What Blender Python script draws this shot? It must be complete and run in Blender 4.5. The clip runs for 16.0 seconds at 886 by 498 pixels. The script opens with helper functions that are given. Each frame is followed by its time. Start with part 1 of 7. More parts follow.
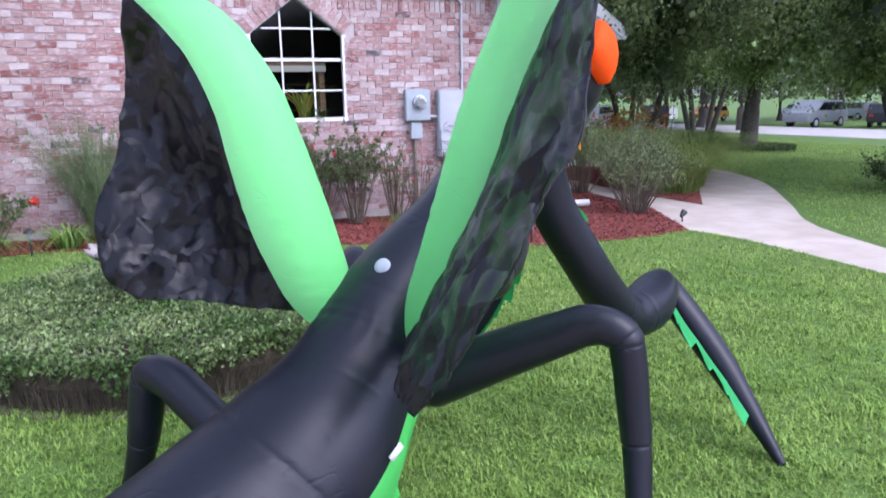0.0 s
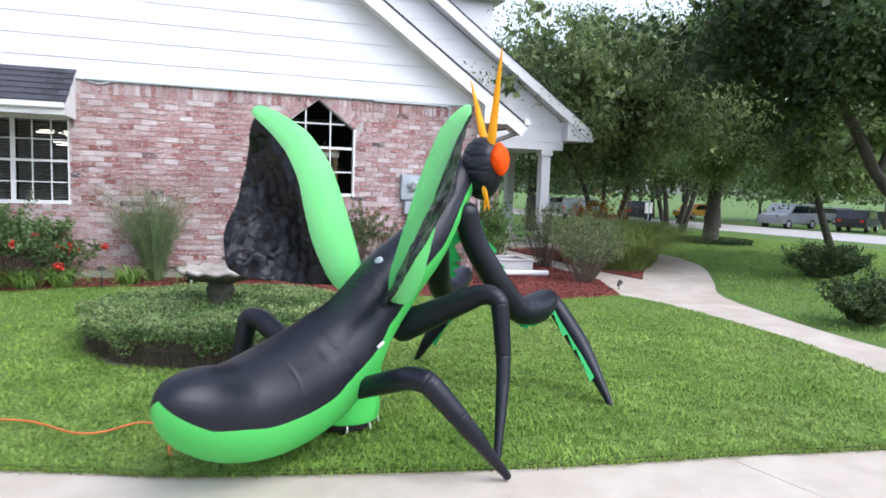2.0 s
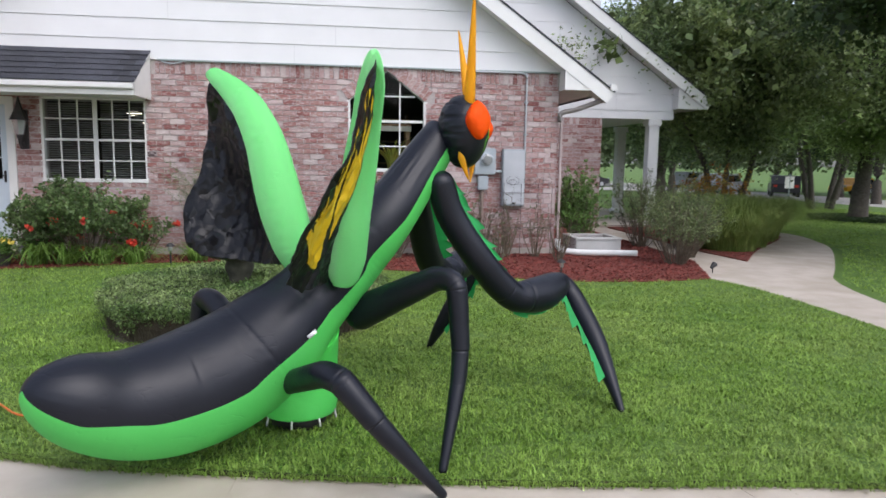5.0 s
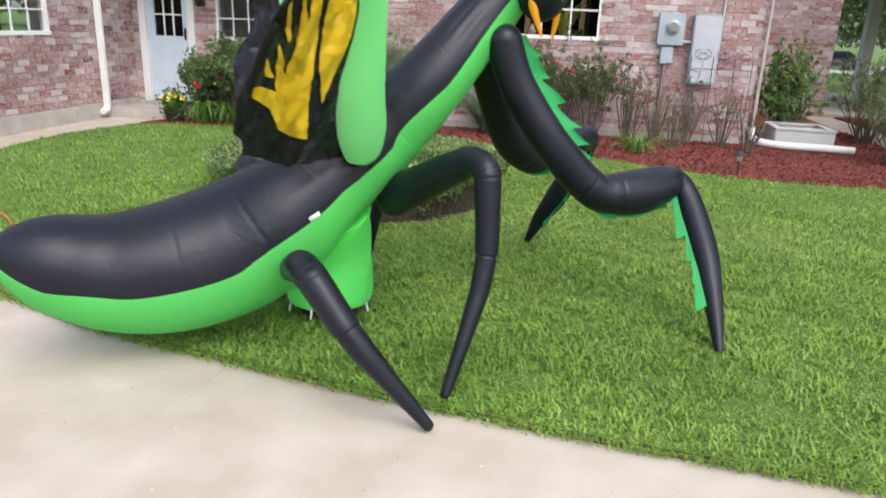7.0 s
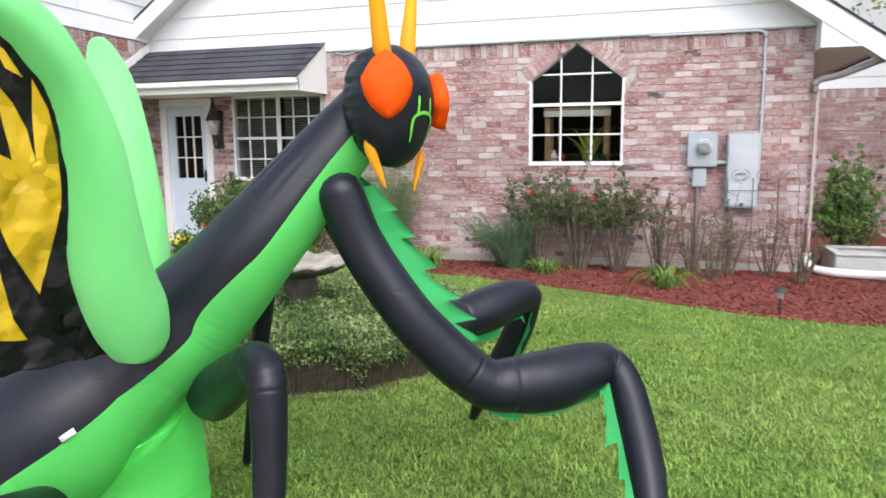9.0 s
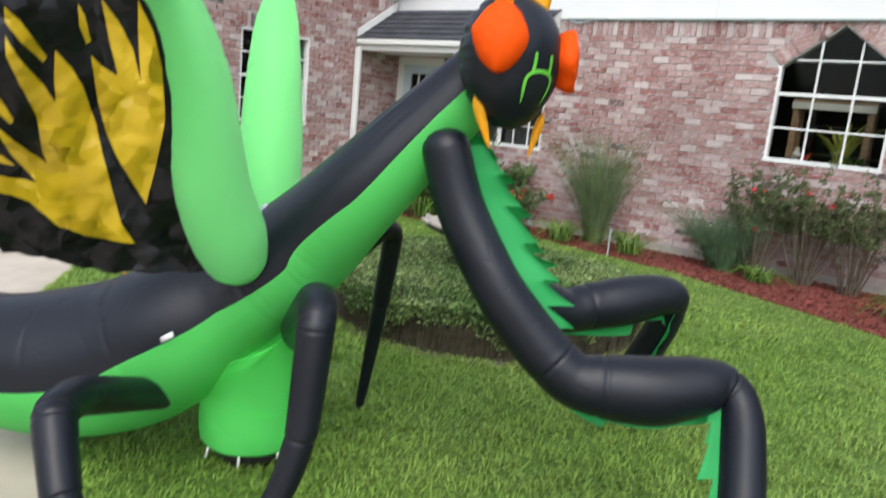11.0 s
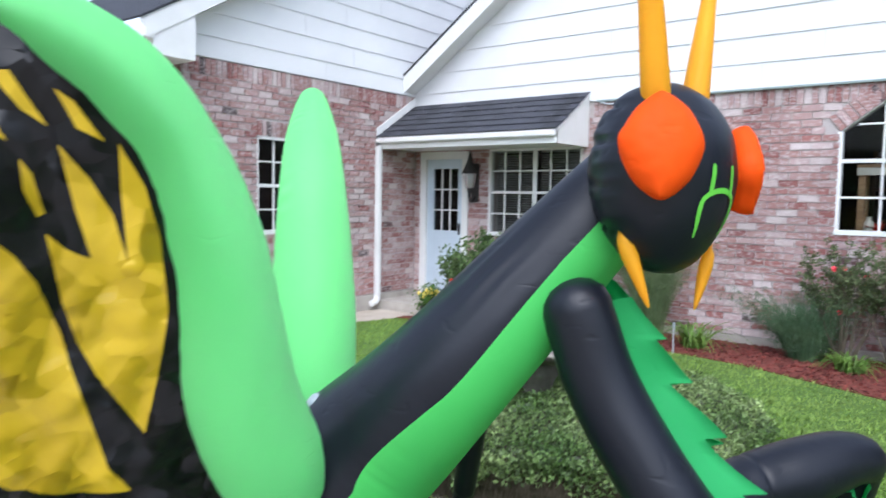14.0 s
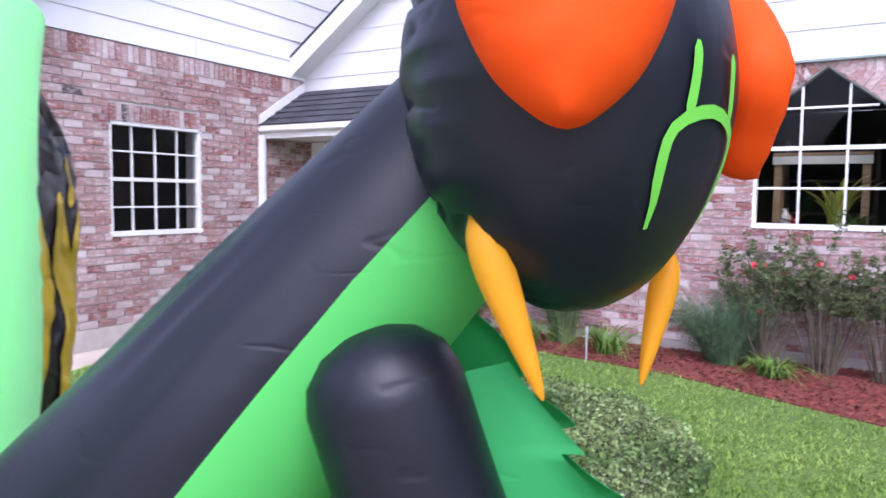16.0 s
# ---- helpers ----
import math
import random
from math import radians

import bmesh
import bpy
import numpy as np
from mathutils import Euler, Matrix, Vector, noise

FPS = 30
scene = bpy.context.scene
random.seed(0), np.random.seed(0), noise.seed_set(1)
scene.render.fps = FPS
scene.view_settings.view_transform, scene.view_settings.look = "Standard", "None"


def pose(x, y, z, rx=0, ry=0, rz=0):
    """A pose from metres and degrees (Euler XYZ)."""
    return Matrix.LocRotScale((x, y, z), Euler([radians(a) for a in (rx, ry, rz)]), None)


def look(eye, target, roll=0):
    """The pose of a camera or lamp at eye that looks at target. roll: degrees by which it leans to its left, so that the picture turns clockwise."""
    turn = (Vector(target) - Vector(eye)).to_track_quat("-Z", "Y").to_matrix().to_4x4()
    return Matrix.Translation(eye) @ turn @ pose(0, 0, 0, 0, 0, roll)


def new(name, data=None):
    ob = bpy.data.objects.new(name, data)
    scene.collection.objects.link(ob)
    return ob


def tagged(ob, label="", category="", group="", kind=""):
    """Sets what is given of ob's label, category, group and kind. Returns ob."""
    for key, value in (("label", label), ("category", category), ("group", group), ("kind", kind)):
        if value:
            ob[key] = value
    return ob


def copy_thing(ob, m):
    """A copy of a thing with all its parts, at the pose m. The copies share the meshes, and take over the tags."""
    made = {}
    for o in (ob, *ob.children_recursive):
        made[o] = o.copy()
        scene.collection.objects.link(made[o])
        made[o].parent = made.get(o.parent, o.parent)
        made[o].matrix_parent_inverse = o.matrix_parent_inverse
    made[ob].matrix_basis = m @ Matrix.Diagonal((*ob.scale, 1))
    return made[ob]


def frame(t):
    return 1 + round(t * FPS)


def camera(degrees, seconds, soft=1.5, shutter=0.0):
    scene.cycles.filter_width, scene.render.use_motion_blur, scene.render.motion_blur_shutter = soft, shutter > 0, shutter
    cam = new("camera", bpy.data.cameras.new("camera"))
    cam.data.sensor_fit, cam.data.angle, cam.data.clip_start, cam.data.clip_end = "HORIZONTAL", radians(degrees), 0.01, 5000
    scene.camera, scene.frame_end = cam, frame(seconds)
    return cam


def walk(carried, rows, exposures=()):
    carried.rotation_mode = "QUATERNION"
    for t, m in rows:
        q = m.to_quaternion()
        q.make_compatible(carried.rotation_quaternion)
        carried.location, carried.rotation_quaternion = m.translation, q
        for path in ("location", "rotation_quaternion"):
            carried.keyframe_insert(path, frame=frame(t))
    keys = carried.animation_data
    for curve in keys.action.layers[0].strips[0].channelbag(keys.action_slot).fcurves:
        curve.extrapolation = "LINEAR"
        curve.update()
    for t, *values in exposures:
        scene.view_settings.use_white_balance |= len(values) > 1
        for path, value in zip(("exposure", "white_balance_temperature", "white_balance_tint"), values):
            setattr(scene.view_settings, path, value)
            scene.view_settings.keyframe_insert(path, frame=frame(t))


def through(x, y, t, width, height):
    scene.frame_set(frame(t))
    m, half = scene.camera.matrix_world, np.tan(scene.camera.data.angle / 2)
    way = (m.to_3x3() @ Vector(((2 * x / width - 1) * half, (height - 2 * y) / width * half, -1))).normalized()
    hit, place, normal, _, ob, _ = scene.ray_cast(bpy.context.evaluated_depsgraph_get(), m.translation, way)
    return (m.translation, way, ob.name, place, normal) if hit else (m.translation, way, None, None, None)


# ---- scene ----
cam = camera(64.5, 16.0, soft=1.6, shutter=0.4)
PATH = [
    (0, (1.67, -9.25, 1.595), (2.294, -7.398, 1.17), -0.9),
    (0.5, (1.616, -9.3, 1.605), (2.239, -7.426, 1.291), -0.9),
    (1, (1.60, -9.65, 1.55), (2.13, -7.745, 1.25), 0.8),
    (1.5, (1.559, -10.4, 1.563), (2.059, -8.485, 1.277), 1.4),
    (2, (1.142, -11.346, 1.563), (1.792, -9.464, 1.378), 1.9),
    (2.5, (1.012, -11.573, 1.594), (1.631, -9.678, 1.43), 1.4),
    (3, (1.162, -11.582, 1.523), (1.773, -9.688, 1.319), 1.4),
    (3.2, (1.243, -11.591, 1.551), (1.866, -9.704, 1.325), 1.2),
    (5.3, (2.394, -10.9, 1.515), (2.612, -8.929, 1.253), 0.7),
    (5.5, (2.45, -10.841, 1.522), (2.639, -8.868, 1.249), 0.6),
    (6, (2.627, -10.586, 1.484), (2.68, -8.613, 1.163), 1.6),
    (6.5, (2.888, -10.411, 1.427), (2.779, -8.466, 0.975), 1.7),
    (7, (3.108, -10.273, 1.432), (2.804, -8.392, 0.824), 2.2),
    (7.5, (3.304, -10.009, 1.433), (3.059, -8.15, 0.736), 1.7),
    (8, (3.484, -9.705, 1.459), (3.23, -7.856, 0.74), -0.2),
    (8.5, (3.755, -9.483, 1.553), (3.326, -7.585, 1.09), -1.5),
    (8.7, (3.799, -9.37, 1.526), (3.316, -7.455, 1.207), -1.1),
    (10.8, (4.226, -8.868, 1.529), (3.122, -7.231, 1.208), 5.7),
    (11, (4.218, -8.872, 1.496), (3.073, -7.277, 1.115), 5.6),
    (11.5, (4.109, -8.926, 1.411), (2.962, -7.41, 0.79), 7.1),
    (12, (3.947, -8.991, 1.408), (2.747, -7.577, 0.658), 5.5),
    (12.5, (3.821, -8.849, 1.459), (2.501, -7.493, 0.813), 3.7),
    (13, (3.767, -8.716, 1.537), (2.379, -7.358, 1.061), 3.0),
    (13.5, (3.67, -8.603, 1.592), (2.304, -7.171, 1.306), 2.2),
    (14, (3.544, -8.417, 1.626), (2.33, -6.834, 1.478), 1.0),
    (14.5, (3.501, -8.174, 1.604), (2.376, -6.523, 1.512), -0.7),
    (15, (3.46, -7.937, 1.609), (2.332, -6.292, 1.459), -0.3),
    (15.5, (3.315, -7.693, 1.586), (2.191, -6.047, 1.42), -0.2),
    (16, (3.219, -7.528, 1.575), (2.203, -5.812, 1.427), 0.6),
]
EXPOSURES = [(0.0, 1.65, 5500, 28), (1.0, 1.65, 5600, 26), (1.5, 1.68, 5800, 18), (2.0, 1.55, 5900, 15), (2.5, 1.28, 6000, 14), (3.0, 1.15, 6050, 13), (5.5, 1.03, 6250, 15), (6.0, 1.1, 6300, 13), (6.5, 1.45, 6400, 12), (8.0, 1.4, 6450, 14), (8.5, 1.65, 6400, 14), (11.0, 1.25, 6400, 9), (11.5, 1.45, 6400, 12), (12.0, 1.6, 6350, 13), (13.0, 1.62, 6250, 14), (13.5, 1.42, 5900, 11), (14.5, 1.46, 5700, 13), (15.0, 1.30, 5850, 19), (15.5, 1.24, 5950, 20), (16.0, 1.70, 5650, 30)]
walk(cam, [(t, look(eye, target, roll)) for t, eye, target, roll in PATH], EXPOSURES)

# ---- light: overcast sky ----
SUN_EL, SUN_AZ = radians(52), radians(146)
world = bpy.data.worlds.new("world")
scene.world = world
world.use_nodes = True
_w = world.node_tree
_sky = _w.nodes.new("ShaderNodeTexSky")
_sky.sky_type = "NISHITA"
_sky.sun_disc = False
_sky.sun_elevation, _sky.sun_rotation = SUN_EL, SUN_AZ
_sky.air_density, _sky.dust_density, _sky.ozone_density = 1.0, 2.5, 1.5
_hsv = _w.nodes.new("ShaderNodeHueSaturation")
_hsv.inputs["Saturation"].default_value = 0.5
_w.links.new(_sky.outputs[0], _hsv.inputs["Color"])
_w.links.new(_hsv.outputs[0], _w.nodes["Background"].inputs[0])
_w.nodes["Background"].inputs[1].default_value = 0.14
sun = new("sun", bpy.data.lights.new("sun", "SUN"))
sun.data.energy, sun.data.angle, sun.data.color = 0.5, radians(50), (1.0, 0.98, 0.96)
sun.matrix_world = look((0, 0, 30), (0 - 30 * math.cos(SUN_EL) * math.sin(SUN_AZ) / math.sin(SUN_EL), 0 - 30 * math.cos(SUN_EL) * math.cos(SUN_AZ) / math.sin(SUN_EL), 0))

# ---- helpers for building ----
def part(name, bm, mat, parent=None, label="", smooth=False):
    """Links a bmesh as one mesh object, under a parent if one is given."""
    me = bpy.data.meshes.new(name)
    if smooth:
        for f in bm.faces:
            f.smooth = True
    bm.to_mesh(me)
    bm.free()
    for m in mat if isinstance(mat, (list, tuple)) else [mat]:
        me.materials.append(m)
    ob = new(name, me)
    if parent is not None:
        ob.parent = parent
    if label:
        ob["label"] = label
    return ob


def empty(name, label, category, at=(0, 0, 0), group="", kind=""):
    ob = new(name)
    ob.location = at
    ob.empty_display_size = 0.1
    return tagged(ob, label, category, group, kind)


def box(bm, x0, y0, z0, x1, y1, z1, bevel=0.0, m=None):
    """Adds a box, with bevelled edges if asked, and moved by m."""
    r = bmesh.ops.create_cube(bm, size=1.0)
    vs = r["verts"]
    bmesh.ops.scale(bm, vec=(abs(x1 - x0), abs(y1 - y0), abs(z1 - z0)), verts=vs)
    bmesh.ops.translate(bm, vec=((x0 + x1) / 2, (y0 + y1) / 2, (z0 + z1) / 2), verts=vs)
    if bevel:
        es = list({e for v in vs for e in v.link_edges})
        r2 = bmesh.ops.bevel(bm, geom=es, offset=bevel, segments=2, affect="EDGES")
        vs = list({v for v in r2["verts"]} | {v for v in vs if v.is_valid})
    if m is not None:
        bmesh.ops.transform(bm, matrix=m, verts=[v for v in vs if v.is_valid])
    return bm


def boxed(*a, **k):
    return box(bmesh.new(), *a, **k)


def prism(poly, z0, z1, bm=None):
    """A plate of a flat outline (x, y), from z0 to z1."""
    bm = bm or bmesh.new()
    lo = [bm.verts.new((x, y, z0)) for x, y in poly]
    hi = [bm.verts.new((x, y, z1)) for x, y in poly]
    n = len(poly)
    bm.faces.new(hi)
    bm.faces.new(lo[::-1])
    for i in range(n):
        bm.faces.new((lo[i], lo[(i + 1) % n], hi[(i + 1) % n], hi[i]))
    bmesh.ops.recalc_face_normals(bm, faces=bm.faces)
    return bm


def extrude_poly(pts, axis_vec, bm=None):
    """A plate: a flat outline of 3D points, pushed along a vector."""
    bm = bm or bmesh.new()
    d = Vector(axis_vec)
    a = [bm.verts.new(p) for p in pts]
    b = [bm.verts.new(Vector(p) + d) for p in pts]
    n = len(pts)
    bm.faces.new(a)
    bm.faces.new(b[::-1])
    for i in range(n):
        bm.faces.new((a[i], b[i], b[(i + 1) % n], a[(i + 1) % n]))
    bmesh.ops.recalc_face_normals(bm, faces=bm.faces)
    return bm


def smooth_line(pts, n):
    """Points at even steps on a Catmull-Rom curve through pts (tuples of any length)."""
    P = np.array(pts, float)
    P = np.vstack([2 * P[0] - P[1], P, 2 * P[-1] - P[-2]])
    out = []
    for i in range(n + 1):
        u = i / n * (len(P) - 3)
        k = min(int(u), len(P) - 4)
        t = u - k
        a, b, c, d = P[k : k + 4]
        out.append(0.5 * (2 * b + (c - a) * t + (2 * a - 5 * b + 4 * c - d) * t * t + (3 * b - a - 3 * c + d) * t**3))
    return np.array(out)


def tube(pts, seg=14, n=0, up=(0, 0, 1), flat=1.0, bm=None, caps=True, shape=None):
    """A closed tube through rows of (x, y, z, radius); n: resample smoothly. flat: width against height. shape(i, a): radius factor."""
    bm = bm or bmesh.new()
    P = smooth_line(pts, n) if n else np.array(pts, float)
    rings = []
    upv = Vector(up)
    for i, row in enumerate(P):
        c, r = Vector(row[:3]), max(row[3], 1e-4)
        fl = row[4] if len(row) > 4 else flat
        t = Vector(P[min(i + 1, len(P) - 1)][:3]) - Vector(P[max(i - 1, 0)][:3])
        t.normalize()
        s = t.cross(upv)
        if s.length < 1e-3:
            s = t.cross(Vector((1, 0.2, 0)))
        s.normalize()
        w = s.cross(t).normalized()
        ring = []
        for k in range(seg):
            a = 2 * math.pi * k / seg
            q = r * (shape(i / (len(P) - 1), a) if shape else 1.0)
            ring.append(bm.verts.new(c + s * math.cos(a) * q * fl + w * math.sin(a) * q))
        rings.append(ring)
    for a, b in zip(rings, rings[1:]):
        for k in range(seg):
            bm.faces.new((a[k], a[(k + 1) % seg], b[(k + 1) % seg], b[k]))
    if caps:
        bm.faces.new(rings[0][::-1])
        bm.faces.new(rings[-1])
    return bm


def rounded(pts, cap=0.6):
    """Adds a rounded start and end to rows of (x, y, z, r)."""
    P = [np.array(p, float) for p in pts]

    def end(p, q):
        d = (p[:3] - q[:3]) / max(np.linalg.norm(p[:3] - q[:3]), 1e-6)
        out = []
        for a in (25, 50, 70, 84):
            c = p.copy()
            c[:3] = p[:3] + d * p[3] * cap * math.sin(radians(a))
            c[3] = p[3] * math.cos(radians(a))
            out.append(c)
        return out

    return end(P[0], P[1])[::-1] + P + end(P[-1], P[-2])


# ---- materials ----
def mat(name, color, rough=0.8, metal=0.0, spec=0.5):
    m = bpy.data.materials.new(name)
    m.use_nodes = True
    b = m.node_tree.nodes["Principled BSDF"]
    b.inputs["Base Color"].default_value = (*color, 1)
    b.inputs["Roughness"].default_value = rough
    b.inputs["Metallic"].default_value = metal
    b.inputs["Specular IOR Level"].default_value = spec
    return m


def surf(name, c1, c2, scale=8.0, rough=0.8, bump=0.2, bump_scale=60.0, detail=6.0, c3=None, scale3=1.2, amount3=0.5, island=0.0, spec=0.4, metal=0.0, obj_random=0.0, stretch=None, dist=0.01):
    """A surface of two mixed colours at one scale, a third at a larger scale, and a fine bump."""
    m = mat(name, c1, rough, metal, spec)
    nt = m.node_tree
    N, L = nt.nodes, nt.links
    b = N["Principled BSDF"]
    co = N.new("ShaderNodeTexCoord")
    src = co.outputs["Object"]
    geo = N.new("ShaderNodeNewGeometry")
    src = geo.outputs["Position"]
    if stretch:
        mp = N.new("ShaderNodeMapping")
        mp.inputs["Scale"].default_value = stretch
        L.new(src, mp.inputs["Vector"])
        src = mp.outputs[0]

    def noise_at(s, d):
        n = N.new("ShaderNodeTexNoise")
        n.inputs["Scale"].default_value = s
        n.inputs["Detail"].default_value = d
        L.new(src, n.inputs["Vector"])
        return n

    def ramp(x, lo, hi):
        r = N.new("ShaderNodeMapRange")
        r.inputs["From Min"].default_value, r.inputs["From Max"].default_value = lo, hi
        L.new(x, r.inputs["Value"])
        return r.outputs[0]

    def mix(f, a, c):
        x = N.new("ShaderNodeMix")
        x.data_type = "RGBA"
        L.new(f, x.inputs["Factor"])
        for s, v in ((6, a), (7, c)):
            if isinstance(v, tuple):
                x.inputs[s].default_value = (*v, 1)
            else:
                L.new(v, x.inputs[s])
        return x.outputs[2]

    col = mix(ramp(noise_at(scale, detail).outputs["Fac"], 0.35, 0.65), c1, c2)
    if c3:
        f = ramp(noise_at(scale3, 4).outputs["Fac"], 0.45, 0.75)
        k = N.new("ShaderNodeMath")
        k.operation = "MULTIPLY"
        k.inputs[1].default_value = amount3
        L.new(f, k.inputs[0])
        col = mix(k.outputs[0], col, c3)
    if island or obj_random:
        r = geo.outputs["Random Per Island"]
        if obj_random:
            oi = N.new("ShaderNodeObjectInfo")
            r = oi.outputs["Random"]
        h = N.new("ShaderNodeHueSaturation")
        L.new(ramp2(N, L, r, 1 - (island or obj_random), 1 + (island or obj_random)), h.inputs["Value"])
        L.new(col, h.inputs["Color"])
        col = h.outputs[0]
    L.new(col, b.inputs["Base Color"])
    if bump:
        bp = N.new("ShaderNodeBump")
        bp.inputs["Strength"].default_value, bp.inputs["Distance"].default_value = bump, dist
        L.new(noise_at(bump_scale, 4).outputs["Fac"], bp.inputs["Height"])
        L.new(bp.outputs[0], b.inputs["Normal"])
    return m


def ramp2(N, L, x, lo, hi):
    r = N.new("ShaderNodeMapRange")
    r.inputs["To Min"].default_value, r.inputs["To Max"].default_value = lo, hi
    L.new(x, r.inputs["Value"])
    return r.outputs[0]


M_CONC = surf("concrete", (0.41, 0.355, 0.285), (0.49, 0.435, 0.365), 3, 0.85, 0.2, 140, c3=(0.32, 0.27, 0.205), scale3=0.9, amount3=0.65)
M_SOIL = surf("lawn thatch", (0.055, 0.115, 0.016), (0.10, 0.18, 0.028), 30, 0.95, 0.6, 90, c3=(0.13, 0.17, 0.04), scale3=0.8)
M_MULCH = surf("mulch", (0.12, 0.03, 0.02), (0.22, 0.06, 0.042), 30, 0.95, 0.9, 70, c3=(0.10, 0.03, 0.02), scale3=2.0)
M_MORTAR = surf("mortar", (0.40, 0.355, 0.34), (0.48, 0.43, 0.41), 20, 0.95, 0.4, 200)
M_SIDING = surf("white siding", (0.72, 0.72, 0.715), (0.68, 0.68, 0.675), 1.5, 0.6, 0.05, 40)
M_JOINTGREY = surf("caulked joint", (0.42, 0.42, 0.42), (0.50, 0.50, 0.50), 6, 0.8, 0.05, 40)
M_TRIM = surf("white trim paint", (0.73, 0.73, 0.71), (0.68, 0.68, 0.655), 3, 0.5, 0.04, 60)
M_SHINGLE = surf("asphalt shingle", (0.030, 0.032, 0.040), (0.055, 0.057, 0.068), 60, 0.9, 0.6, 250, island=0.35)
def leafy(m, share=0.35):
    """Lets light through a leaf material."""
    N, L = m.node_tree.nodes, m.node_tree.links
    b = N["Principled BSDF"]
    t, mx = N.new("ShaderNodeBsdfTranslucent"), N.new("ShaderNodeMixShader")
    L.new(b.inputs["Base Color"].links[0].from_socket, t.inputs[0])
    mx.inputs[0].default_value = share
    L.new(b.outputs[0], mx.inputs[1])
    L.new(t.outputs[0], mx.inputs[2])
    L.new(mx.outputs[0], N["Material Output"].inputs[0])
    return m


def clear_glass(name):
    """Thin window glass: see-through, with a gloss that grows at grazing angles."""
    m = bpy.data.materials.new(name)
    m.use_nodes = True
    N, L = m.node_tree.nodes, m.node_tree.links
    N.remove(N["Principled BSDF"])
    tr, gl, fr, mx = N.new("ShaderNodeBsdfTransparent"), N.new("ShaderNodeBsdfGlossy"), N.new("ShaderNodeFresnel"), N.new("ShaderNodeMixShader")
    tr.inputs[0].default_value = (0.75, 0.78, 0.78, 1)
    gl.inputs["Roughness"].default_value = 0.015
    fr.inputs["IOR"].default_value = 1.24
    L.new(fr.outputs[0], mx.inputs[0])
    L.new(tr.outputs[0], mx.inputs[1])
    L.new(gl.outputs[0], mx.inputs[2])
    L.new(mx.outputs[0], N["Material Output"].inputs[0])
    return m


M_GLASS = clear_glass("window glass")
def nylon(name, c1, c2, rough, spec, through=0.0, bump=0.12, glow=None):
    """Thin ripstop cloth, that lets some light through."""
    m = surf(name, c1, c2, 4, rough, bump, 16, spec=spec)
    N, L = m.node_tree.nodes, m.node_tree.links
    # short stitched creases and puckers
    geo = N.new("ShaderNodeNewGeometry")
    stretch = N.new("ShaderNodeMapping")
    stretch.inputs["Scale"].default_value = (1.0, 1.0, 2.4)
    L.new(geo.outputs["Position"], stretch.inputs["Vector"])

    def ranged(scale, lo, hi, ridge):
        n = N.new("ShaderNodeTexNoise")
        n.inputs["Scale"].default_value, n.inputs["Detail"].default_value = scale, 1.5
        L.new(stretch.outputs[0], n.inputs["Vector"])
        v = n.outputs["Fac"]
        if ridge:
            d = N.new("ShaderNodeMath")
            d.operation = "SUBTRACT"
            d.inputs[1].default_value = 0.5
            L.new(v, d.inputs[0])
            e = N.new("ShaderNodeMath")
            e.operation = "ABSOLUTE"
            L.new(d.outputs[0], e.inputs[0])
            v = e.outputs[0]
        r = N.new("ShaderNodeMapRange")
        r.interpolation_type = "SMOOTHSTEP"
        r.inputs["From Min"].default_value, r.inputs["From Max"].default_value = lo, hi
        L.new(v, r.inputs["Value"])
        return r.outputs[0]

    k = N.new("ShaderNodeMath")
    k.operation = "MULTIPLY"
    L.new(ranged(8.0, 0.05, 0.0, True), k.inputs[0])
    L.new(ranged(9.0, 0.56, 0.66, False), k.inputs[1])
    crease = N.new("ShaderNodeBump")
    crease.invert = True
    crease.inputs["Strength"].default_value, crease.inputs["Distance"].default_value = 0.2, 0.004
    L.new(k.outputs[0], crease.inputs["Height"])
    b = N["Principled BSDF"]
    if b.inputs["Normal"].links:
        L.new(b.inputs["Normal"].links[0].from_socket, crease.inputs["Normal"])
    L.new(crease.outputs[0], b.inputs["Normal"])
    if through:
        t, mx = N.new("ShaderNodeBsdfTranslucent"), N.new("ShaderNodeMixShader")
        t.inputs[0].default_value = (*(glow or c2), 1)
        mx.inputs[0].default_value = through
        L.new(crease.outputs[0], t.inputs["Normal"])
        L.new(N["Principled BSDF"].outputs[0], mx.inputs[1])
        L.new(t.outputs[0], mx.inputs[2])
        L.new(mx.outputs[0], N["Material Output"].inputs[0])
    return m


M_BLACKFAB = nylon("black nylon", (0.0052, 0.0063, 0.0108), (0.0072, 0.0086, 0.0140), 0.40, 0.34, 0.0, 0.14)
M_GREENFAB = nylon("green nylon", (0.155, 0.95, 0.185), (0.17, 0.97, 0.20), 0.45, 0.5, 0.58, 0.12, (0.50, 1.0, 0.52))
# paler copy of the green nylon, with the sky's backlight put into its colour
M_GREENBACKLIT = nylon("backlit green nylon", (0.19, 0.94, 0.22), (0.205, 0.96, 0.235), 0.5, 0.35, 0.54, 0.12, (0.78, 1.0, 0.78))
M_ORANGE = nylon("orange nylon", (0.95, 0.090, 0.002), (0.97, 0.11, 0.004), 0.55, 0.14, 0.3, 0.12, (0.98, 0.20, 0.01))
M_YELLOW = nylon("yellow nylon", (0.90, 0.40, 0.010), (0.94, 0.46, 0.015), 0.5, 0.3, 0.45, 0.12, (0.96, 0.66, 0.12))
M_BARK = surf("bark", (0.06, 0.05, 0.04), (0.11, 0.095, 0.08), 18, 0.95, 0.9, 50)
